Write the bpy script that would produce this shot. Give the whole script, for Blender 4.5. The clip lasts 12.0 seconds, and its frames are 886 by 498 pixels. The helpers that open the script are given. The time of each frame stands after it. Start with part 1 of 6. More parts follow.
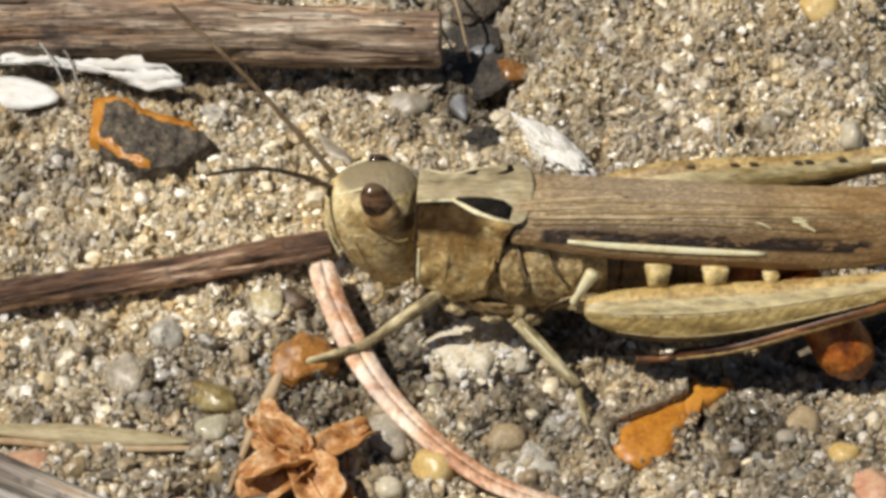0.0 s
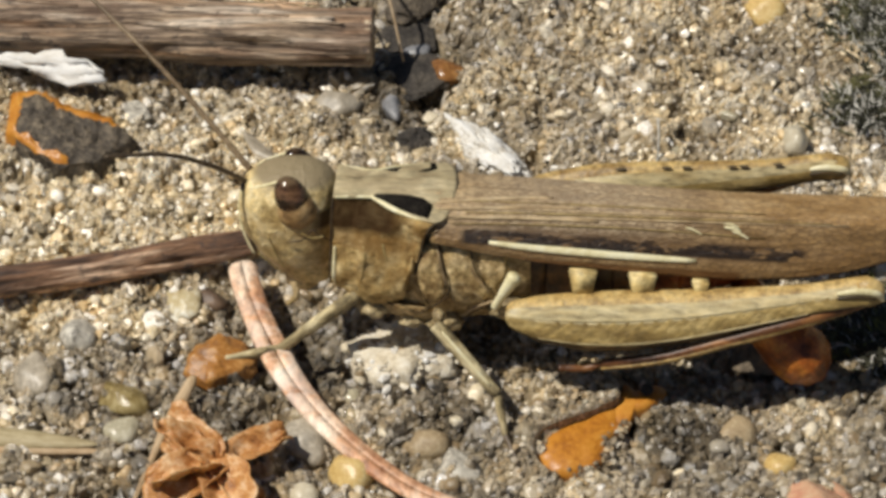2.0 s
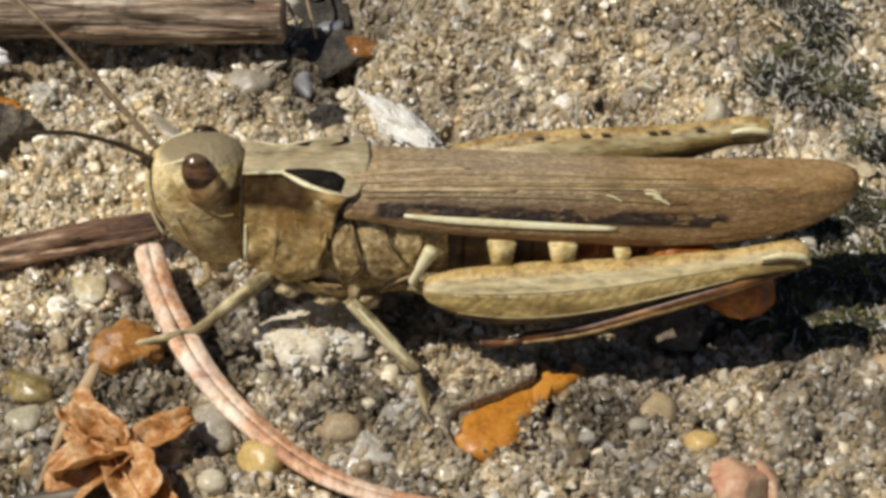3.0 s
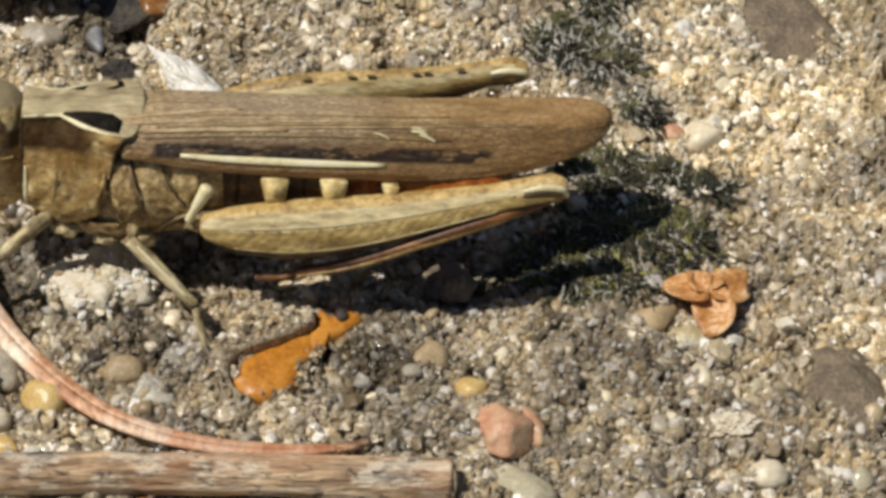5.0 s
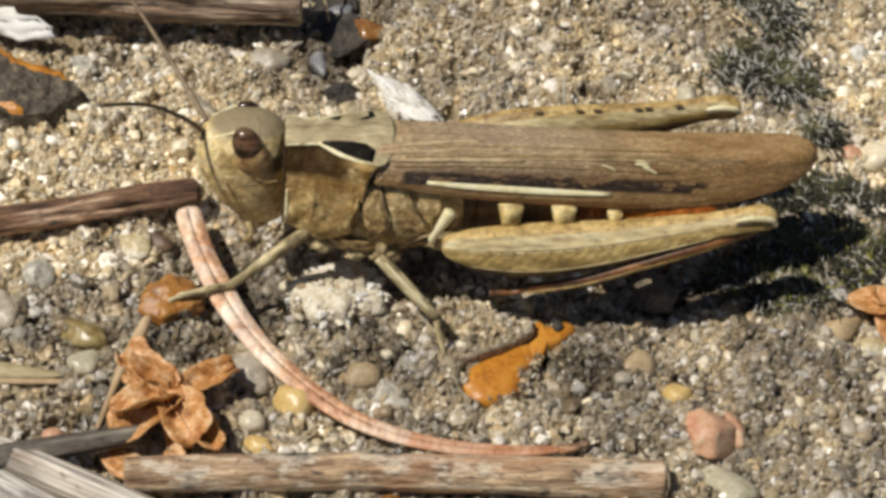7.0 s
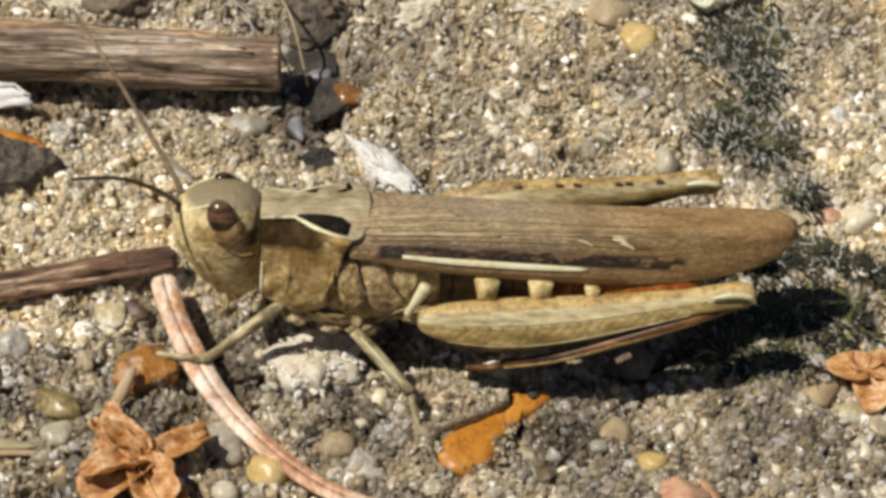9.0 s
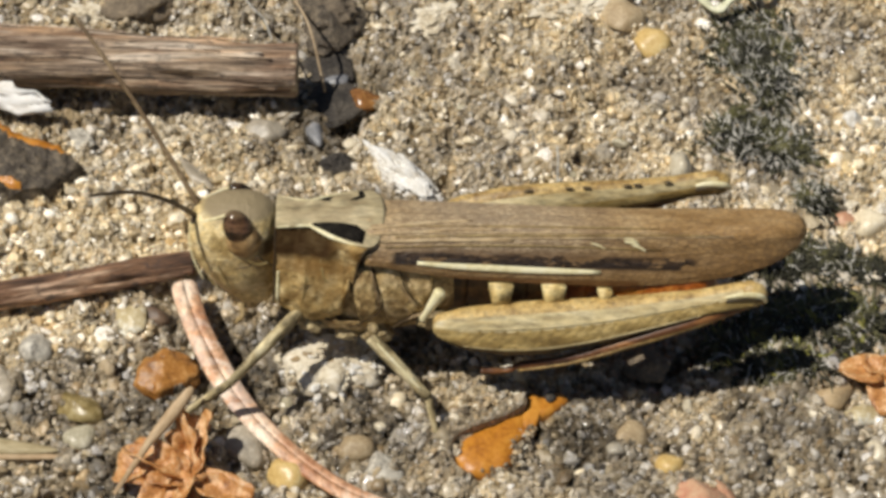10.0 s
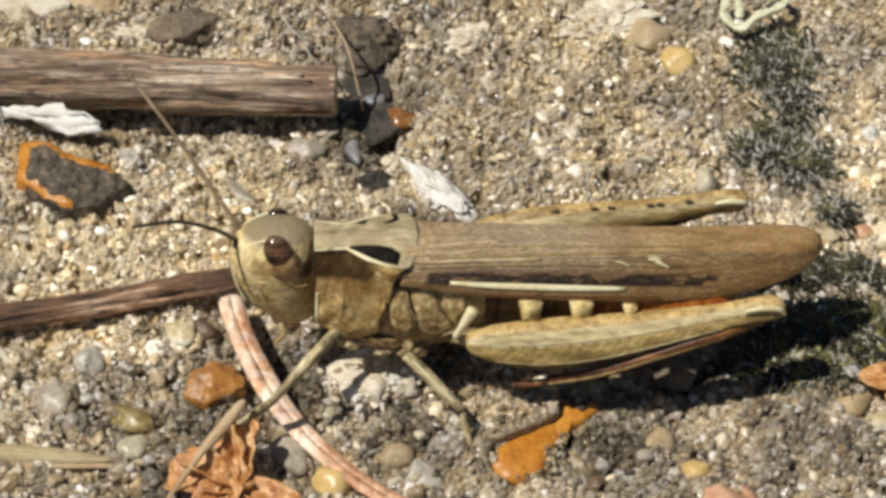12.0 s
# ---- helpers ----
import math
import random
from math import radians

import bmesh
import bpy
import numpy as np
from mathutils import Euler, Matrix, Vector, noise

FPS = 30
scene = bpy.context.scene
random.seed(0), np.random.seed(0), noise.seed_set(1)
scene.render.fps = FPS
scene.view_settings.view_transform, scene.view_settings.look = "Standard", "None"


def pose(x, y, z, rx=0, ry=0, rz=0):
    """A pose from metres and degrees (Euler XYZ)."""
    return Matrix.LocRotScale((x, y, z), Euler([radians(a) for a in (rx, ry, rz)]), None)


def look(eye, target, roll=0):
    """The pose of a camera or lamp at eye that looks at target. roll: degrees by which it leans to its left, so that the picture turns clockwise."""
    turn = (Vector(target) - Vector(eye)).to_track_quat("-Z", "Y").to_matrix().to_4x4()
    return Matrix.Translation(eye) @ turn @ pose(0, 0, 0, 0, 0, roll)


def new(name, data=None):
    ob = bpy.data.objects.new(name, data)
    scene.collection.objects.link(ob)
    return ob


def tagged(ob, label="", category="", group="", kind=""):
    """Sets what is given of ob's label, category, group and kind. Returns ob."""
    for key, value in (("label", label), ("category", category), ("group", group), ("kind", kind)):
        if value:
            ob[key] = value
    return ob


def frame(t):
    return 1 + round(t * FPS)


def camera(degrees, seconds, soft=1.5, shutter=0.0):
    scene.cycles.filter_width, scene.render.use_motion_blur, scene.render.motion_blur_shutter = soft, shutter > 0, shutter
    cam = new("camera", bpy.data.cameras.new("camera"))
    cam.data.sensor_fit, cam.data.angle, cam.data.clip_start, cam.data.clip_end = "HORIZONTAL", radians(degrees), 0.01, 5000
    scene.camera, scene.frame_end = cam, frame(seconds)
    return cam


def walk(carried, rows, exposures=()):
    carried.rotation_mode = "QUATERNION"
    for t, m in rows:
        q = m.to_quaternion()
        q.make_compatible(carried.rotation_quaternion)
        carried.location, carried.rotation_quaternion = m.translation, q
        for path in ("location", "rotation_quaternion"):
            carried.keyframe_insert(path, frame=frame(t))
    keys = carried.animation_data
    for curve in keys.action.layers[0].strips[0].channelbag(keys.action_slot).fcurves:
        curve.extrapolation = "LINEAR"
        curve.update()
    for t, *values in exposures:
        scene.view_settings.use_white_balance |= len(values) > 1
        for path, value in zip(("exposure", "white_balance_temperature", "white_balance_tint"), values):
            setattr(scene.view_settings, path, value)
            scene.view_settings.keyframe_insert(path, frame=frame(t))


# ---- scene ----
# All building is done in millimetres and scaled to metres when a mesh is linked.
MM = 0.001
cam = camera(20, 12.0, soft=3.5)
PATH = [
    (0, -0.00095, -0.05305, 0.06388, 41.70, 2.10, 1.49),
    (0.5, 0.00005, -0.05320, 0.06390, 42.17, 2.32, 2.23),
    (1, 0.00005, -0.05362, 0.06218, 42.48, 1.44, 2.27),
    (1.5, 0.00090, -0.05218, 0.06102, 43.06, 1.67, 2.00),
    (2, 0.00075, -0.05223, 0.06016, 43.06, 1.30, 1.77),
    (2.5, 0.00106, -0.05176, 0.05999, 43.01, 1.46, 1.48),
    (3, 0.00246, -0.05121, 0.05813, 42.99, 1.45, 0.58),
    (3.5, 0.00354, -0.05067, 0.05888, 43.48, 1.08, -0.96),
    (3.7, 0.00381, -0.05094, 0.05903, 43.33, 0.39, -1.21),
    (5.3, 0.00254, -0.05459, 0.05953, 42.61, -2.81, -1.49),
    (5.5, 0.00117, -0.05506, 0.06068, 42.43, -2.77, -1.35),
    (6, -0.00100, -0.05674, 0.06307, 41.98, -2.86, -1.13),
    (6.5, -0.00193, -0.05636, 0.06733, 41.19, -1.68, -0.85),
    (7, -0.00246, -0.05668, 0.06736, 40.80, -1.81, -0.57),
    (7.5, -0.00147, -0.05595, 0.06718, 41.22, -1.54, -0.61),
    (7.7, -0.00142, -0.05604, 0.06709, 41.24, -1.64, -0.41),
    (9.3, -0.00045, -0.05524, 0.06806, 41.59, -0.96, -0.47),
    (9.5, -0.00037, -0.05503, 0.06809, 41.50, -0.87, -0.54),
    (10, -0.00105, -0.05593, 0.06885, 41.44, -0.92, -0.41),
    (10.5, -0.00084, -0.05594, 0.06871, 41.39, -0.98, -0.32),
    (11, -0.00115, -0.05626, 0.06890, 41.26, -0.98, -0.41),
    (11.5, -0.00131, -0.05614, 0.07153, 41.28, -0.18, -0.46),
    (12, -0.00152, -0.05765, 0.07251, 41.08, -0.28, -0.30),
]
# the picture dims a little as the insect fills it
EXPOSURES = [(0, 0.28), (1, 0.25), (2, 0.22), (3.3, 0.17), (4.5, 0.21), (5.5, 0.24), (6.2, 0.28), (7.2, 0.22), (9.5, 0.25), (10.5, 0.29), (12, 0.29)]
walk(cam, [(t, pose(x, y, z, rx, ry, rz)) for t, x, y, z, rx, ry, rz in PATH], EXPOSURES)

# ---- light: one high sun from the head end, open sky ----
SUN_FROM = Vector((-0.55, -0.05, 1.0)).normalized()
world = bpy.data.worlds.new("sky")
scene.world = world
world.use_nodes = True
wn = world.node_tree.nodes
sky = wn.new("ShaderNodeTexSky")
sky.sky_type = "NISHITA"
sky.sun_disc = False
sky.sun_elevation = math.asin(SUN_FROM.z)
sky.sun_rotation = math.atan2(SUN_FROM.x, SUN_FROM.y)
world.node_tree.links.new(sky.outputs["Color"], wn["Background"].inputs["Color"])
wn["Background"].inputs["Strength"].default_value = 0.031
sun = new("sun", bpy.data.lights.new("sun", "SUN"))
sun.data.energy = 3.5
sun.data.angle = radians(0.6)
sun.data.color = (1.0, 0.952, 0.865)
sun.matrix_basis = look(SUN_FROM * 2.0, (0, 0, 0))


# ---- materials ----
def shader(name):
    m = bpy.data.materials.new(name)
    m.use_nodes = True
    return m, m.node_tree.nodes, m.node_tree.links, m.node_tree.nodes["Principled BSDF"]


def mm_coords(n, l, stretch=(1, 1, 1)):
    tc, mp = n.new("ShaderNodeTexCoord"), n.new("ShaderNodeMapping")
    mp.inputs["Scale"].default_value = [1000 * s for s in stretch]
    l.new(tc.outputs["Object"], mp.inputs["Vector"])
    return mp.outputs["Vector"]


def noise_tex(n, l, vec, scale, detail=4, rough=0.6):
    t = n.new("ShaderNodeTexNoise")
    t.inputs["Scale"].default_value, t.inputs["Detail"].default_value, t.inputs["Roughness"].default_value = scale, detail, rough
    l.new(vec, t.inputs["Vector"])
    return t.outputs["Fac"]


def ramp(n, l, fac, stops, mode="LINEAR"):
    r = n.new("ShaderNodeValToRGB")
    r.color_ramp.interpolation = mode
    e = r.color_ramp.elements
    while len(e) < len(stops):
        e.new(0.5)
    for k, (p, c) in enumerate(stops):
        e[k].position, e[k].color = p, (*c, 1)
    l.new(fac, r.inputs["Fac"])
    return r.outputs["Color"]


def mix(n, l, fac, a, b, kind="MIX"):
    x = n.new("ShaderNodeMix")
    x.data_type, x.blend_type = "RGBA", kind
    for s, v in ((x.inputs[0], fac), (x.inputs[6], a), (x.inputs[7], b)):
        if isinstance(v, (int, float)):
            s.default_value = v
        elif isinstance(v, tuple):
            s.default_value = (*v, 1)
        else:
            l.new(v, s)
    return x.outputs[2]


def bump(n, l, b, height, dist, strength=1.0):
    u = n.new("ShaderNodeBump")
    u.inputs["Distance"].default_value, u.inputs["Strength"].default_value = dist * MM, strength
    l.new(height, u.inputs["Height"])
    l.new(u.outputs["Normal"], b.inputs["Normal"])
    return u


def mottled(name, colours, scale=2.0, fine=14.0, rough=0.6, relief=0.04, stretch=(1, 1, 1), spec=0.4, island=False, sss=0.0):
    """A surface with a broad blotch, a fine grain and a fine relief. island: each loose piece or thing takes its own tone."""
    m, n, l, b = shader(name)
    v = mm_coords(n, l, stretch)
    broad, grain = noise_tex(n, l, v, scale), noise_tex(n, l, v, fine, 3, 0.7)
    mixed = n.new("ShaderNodeMath")
    mixed.operation = "MULTIPLY_ADD"
    l.new(grain, mixed.inputs[0])
    mixed.inputs[1].default_value = 0.45
    half = n.new("ShaderNodeMath")
    half.operation = "MULTIPLY"
    l.new(broad, half.inputs[0])
    half.inputs[1].default_value = 0.6
    l.new(half.outputs[0], mixed.inputs[2])
    k = len(colours) - 1
    c = ramp(n, l, mixed.outputs[0], [(0.36 + 0.32 * i / k, col) for i, col in enumerate(colours)])
    if island:
        info = n.new("ShaderNodeObjectInfo")
        tone = ramp(n, l, info.outputs["Random"], [(0, (0.7, 0.68, 0.64)), (0.5, (1, 0.97, 0.92)), (1, (1.2, 1.12, 1.0))])
        c = mix(n, l, 0.8, c, tone, "MULTIPLY")
    l.new(c, b.inputs["Base Color"])
    b.inputs["Roughness"].default_value = rough
    b.inputs["Specular IOR Level"].default_value = spec
    if sss:
        b.inputs["Subsurface Weight"].default_value = sss
        b.inputs["Subsurface Radius"].default_value = (0.0006, 0.0004, 0.0002)
        b.inputs["Subsurface Scale"].default_value = 1.0
    bump(n, l, b, mixed.outputs[0], relief)
    return m


MINERALS = [(0.0, (0.045, 0.04, 0.033)), (0.10, (0.15, 0.125, 0.09)), (0.20, (0.30, 0.24, 0.15)), (0.32, (0.42, 0.345, 0.215)), (0.44, (0.26, 0.24, 0.205)),
            (0.54, (0.63, 0.53, 0.345)), (0.66, (0.47, 0.33, 0.16)), (0.75, (0.93, 0.86, 0.69)), (0.84, (0.60, 0.56, 0.48)), (0.92, (0.96, 0.94, 0.88)), (1.0, (0.98, 0.97, 0.94))]


def grain_material():
    """Loose mineral grains: every grain its own colour, from dark flint over tan to clear white quartz."""
    m, n, l, b = shader("sand_grain")
    g = n.new("ShaderNodeNewGeometry")
    c = ramp(n, l, g.outputs["Random Per Island"], MINERALS)
    v = mm_coords(n, l)
    dirt = noise_tex(n, l, v, 6.0, 4, 0.7)
    c = mix(n, l, ramp(n, l, dirt, [(0.46, (0, 0, 0)), (0.66, (0.75, 0.75, 0.75))]), c, (0.52, 0.44, 0.30))
    wide = noise_tex(n, l, v, 0.30, 4, 0.6)
    c = mix(n, l, 1.0, c, ramp(n, l, wide, [(0.34, (0.80, 0.79, 0.79)), (0.5, (0.97, 0.95, 0.92)), (0.64, (1.08, 1.02, 0.90))]), "MULTIPLY")
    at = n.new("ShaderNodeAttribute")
    at.attribute_name = "bloom_shade"
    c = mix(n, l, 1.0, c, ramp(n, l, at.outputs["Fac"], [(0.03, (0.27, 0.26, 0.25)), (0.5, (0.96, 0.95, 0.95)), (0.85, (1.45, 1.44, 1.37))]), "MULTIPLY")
    l.new(c, b.inputs["Base Color"])
    r = ramp(n, l, g.outputs["Random Per Island"], [(0.0, (0.25,) * 3), (0.3, (0.5,) * 3), (0.5, (0.2,) * 3), (0.66, (0.38,) * 3), (0.80, (0.08,) * 3)])
    l.new(r, b.inputs["Roughness"])
    b.inputs["Specular IOR Level"].default_value = 0.9
    bump(n, l, b, noise_tex(n, l, v, 9.0, 3, 0.65), 0.035)
    return m


def cement_material():
    """Worn cement: grains of every colour ground flush in a tan paste, with pores."""
    m, n, l, b = shader("worn_cement")
    v = mm_coords(n, l)
    a, c2, c3 = noise_tex(n, l, v, 0.30, 4, 0.6), noise_tex(n, l, v, 2.8, 5, 0.7), noise_tex(n, l, v, 12.0, 4, 0.75)
    tones = []
    for name in ("grain", "chip"):
        at = n.new("ShaderNodeAttribute")
        at.attribute_name = name
        tones.append(ramp(n, l, at.outputs["Fac"], MINERALS))
    c = mix(n, l, 0.55, tones[0], tones[1])
    paste = ramp(n, l, c2, [(0.30, (0.17, 0.135, 0.09)), (0.5, (0.46, 0.39, 0.27)), (0.7, (0.66, 0.58, 0.44))])
    c = mix(n, l, ramp(n, l, c2, [(0.42, (0.12,) * 3), (0.60, (0.50,) * 3)]), c, paste)
    c = mix(n, l, 0.8, c, ramp(n, l, c3, [(0.35, (0.13, 0.12, 0.11)), (0.46, (0.9, 0.88, 0.85)), (0.60, (1.45, 1.42, 1.32))]), "MULTIPLY")
    c = mix(n, l, 1.0, c, ramp(n, l, a, [(0.34, (0.80, 0.79, 0.79)), (0.5, (0.95, 0.92, 0.89)), (0.64, (1.06, 1.0, 0.88))]), "MULTIPLY")
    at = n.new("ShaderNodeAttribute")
    at.attribute_name = "bloom_shade"
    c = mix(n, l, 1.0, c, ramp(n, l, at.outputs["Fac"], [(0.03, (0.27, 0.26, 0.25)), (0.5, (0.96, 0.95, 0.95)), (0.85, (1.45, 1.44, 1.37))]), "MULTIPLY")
    l.new(c, b.inputs["Base Color"])
    b.inputs["Roughness"].default_value = 0.7
    bump(n, l, b, c3, 0.10)
    return m


def wood_material(name, dark, mid, pale, streak=7.0, stain=0.5, rough=0.7, run=0.06, peel=0.0):
    """Weathered fibre that runs along the local x axis, with dark stains."""
    m, n, l, b = shader(name)
    v = mm_coords(n, l, (run, 1, 1))
    fibre, fine = noise_tex(n, l, v, streak * 0.45, 4, 0.7), noise_tex(n, l, v, streak * 2.2, 3, 0.7)
    blot = noise_tex(n, l, mm_coords(n, l, (0.5, 1, 1)), 0.8, 4, 0.7)
    c = ramp(n, l, fibre, [(0.32, dark), (0.5, mid), (0.66, pale)])
    wide = noise_tex(n, l, mm_coords(n, l, (0.35, 1, 1)), 0.7, 3, 0.6)
    c = mix(n, l, 0.85, c, ramp(n, l, wide, [(0.36, (0.55, 0.45, 0.40)), (0.5, (1, 0.97, 0.95)), (0.62, (1.3, 1.27, 1.22))]), "MULTIPLY")
    c = mix(n, l, 0.75, c, ramp(n, l, fine, [(0.35, (0.22, 0.19, 0.17)), (0.47, (0.92, 0.9, 0.87)), (0.62, (1.4, 1.36, 1.3))]), "MULTIPLY")
    if peel:
        bare = noise_tex(n, l, mm_coords(n, l, (0.45, 1, 1)), 0.9, 5, 0.7)
        c = mix(n, l, ramp(n, l, bare, [(0.50, (0, 0, 0)), (0.56, (peel,) * 3)]), c, (0.84, 0.74, 0.58))
        rust = noise_tex(n, l, mm_coords(n, l, (0.3, 1, 1)), 0.6, 4, 0.7)
        c = mix(n, l, ramp(n, l, rust, [(0.54, (0, 0, 0)), (0.62, (peel * 0.7,) * 3)]), c, (0.42, 0.19, 0.085))
    c = mix(n, l, ramp(n, l, blot, [(0.56, (0, 0, 0)), (0.68, (stain,) * 3)]), c, (0.035, 0.03, 0.03))
    warm = noise_tex(n, l, mm_coords(n, l, (0.05, 1, 1)), 1.6, 3, 0.6)
    c = mix(n, l, ramp(n, l, warm, [(0.55, (0, 0, 0)), (0.66, (0.5,) * 3)]), c, mix(n, l, 1.0, c, (1.35, 0.92, 0.50), "MULTIPLY"))
    spots = noise_tex(n, l, mm_coords(n, l, (0.7, 1, 1)), 2.6, 3, 0.6)
    c = mix(n, l, ramp(n, l, spots, [(0.60, (0, 0, 0)), (0.68, (stain * 0.8,) * 3)]), c, (0.05, 0.038, 0.035))
    l.new(c, b.inputs["Base Color"])
    b.inputs["Roughness"].default_value = rough
    both = n.new("ShaderNodeMath")
    both.operation = "ADD"
    l.new(fine, both.inputs[0])
    l.new(fibre, both.inputs[1])
    bump(n, l, b, both.outputs[0], 0.2)
    return m


def banded(name, base, marks, rough=0.55, relief=0.03, fine=9.0, stretch=(0.4, 1, 1), spec=0.45, broad=1.4):
    """Cuticle with a mottled base and stronger marks along the body."""
    m, n, l, b = shader(name)
    v = mm_coords(n, l, stretch)
    f, g = noise_tex(n, l, v, broad, 4, 0.65), noise_tex(n, l, v, fine, 4, 0.7)
    c = ramp(n, l, f, [(0.35, base[0]), (0.5, base[1]), (0.66, base[2])])
    c = mix(n, l, 0.85, c, ramp(n, l, g, [(0.3, (0.38, 0.34, 0.28)), (0.46, (0.92, 0.9, 0.86)), (0.62, (1.3, 1.25, 1.15))]), "MULTIPLY")
    for pick, colour in marks:
        c = mix(n, l, pick(n, l), c, colour)
    l.new(c, b.inputs["Base Color"])
    b.inputs["Roughness"].default_value = rough
    b.inputs["Specular IOR Level"].default_value = spec
    bump(n, l, b, g, relief)
    return m


def line_mark(axis, at, width, slope=0.0, breakup=0.0, lo=-99, hi=99, scale=1.2, strength=1.0, fade=0.25):
    """A pick for banded(): a soft line at a height on the body, broken up into dashes."""
    def pick(n, l):
        tc, sp = n.new("ShaderNodeTexCoord"), n.new("ShaderNodeSeparateXYZ")
        l.new(tc.outputs["Object"], sp.inputs[0])

        def op(kind, a, b2=None, c2=None):
            x = n.new("ShaderNodeMath")
            x.operation = kind
            x.use_clamp = kind == "SUBTRACT" and c2 == "clamp"
            for s, val in zip(x.inputs, (a, b2)):
                if val is None:
                    continue
                if isinstance(val, (int, float)):
                    s.default_value = val
                else:
                    l.new(val, s)
            return x.outputs[0]
        along = op("MULTIPLY", sp.outputs["X"], 1000.0)
        high = op("MULTIPLY", sp.outputs[axis], 1000.0)
        off = op("ABSOLUTE", op("SUBTRACT", high, op("ADD", op("MULTIPLY", along, slope), at)))
        fac = op("SUBTRACT", 1.0, op("DIVIDE", off, width), "clamp")
        fac = op("MINIMUM", op("MULTIPLY", fac, 2.5), 1.0)
        fac = op("MULTIPLY", fac, op("MULTIPLY", op("MINIMUM", op("MAXIMUM", op("DIVIDE", op("SUBTRACT", along, lo), fade), 0.0), 1.0), op("MINIMUM", op("MAXIMUM", op("DIVIDE", op("SUBTRACT", hi, along), fade), 0.0), 1.0)))
        if breakup:
            v = mm_coords(n, l, (0.7, 1.8, 1.8))
            d = noise_tex(n, l, v, scale, 3, 0.6)
            r = n.new("ShaderNodeMapRange")
            r.inputs["From Min"].default_value, r.inputs["From Max"].default_value = (0.44, 0.52) if breakup <= 1 else (0.39, 0.45)
            l.new(d, r.inputs["Value"])
            fac = op("MULTIPLY", fac, r.outputs["Result"])
        return op("MULTIPLY", fac, strength)
    return pick


def net_mark(scale, strength, stretch=(0.45, 1.2, 1.2)):
    """A pick for banded(): the fine dark net of veins."""
    def pick(n, l):
        t = n.new("ShaderNodeTexVoronoi")
        t.feature = "DISTANCE_TO_EDGE"
        t.inputs["Scale"].default_value = scale
        l.new(mm_coords(n, l, stretch), t.inputs["Vector"])
        r = n.new("ShaderNodeMapRange")
        for key, val in (("From Min", 0.03), ("From Max", 0.14), ("To Min", strength), ("To Max", 0.0)):
            r.inputs[key].default_value = val
        l.new(t.outputs["Distance"], r.inputs["Value"])
        return r.outputs["Result"]
    return pick


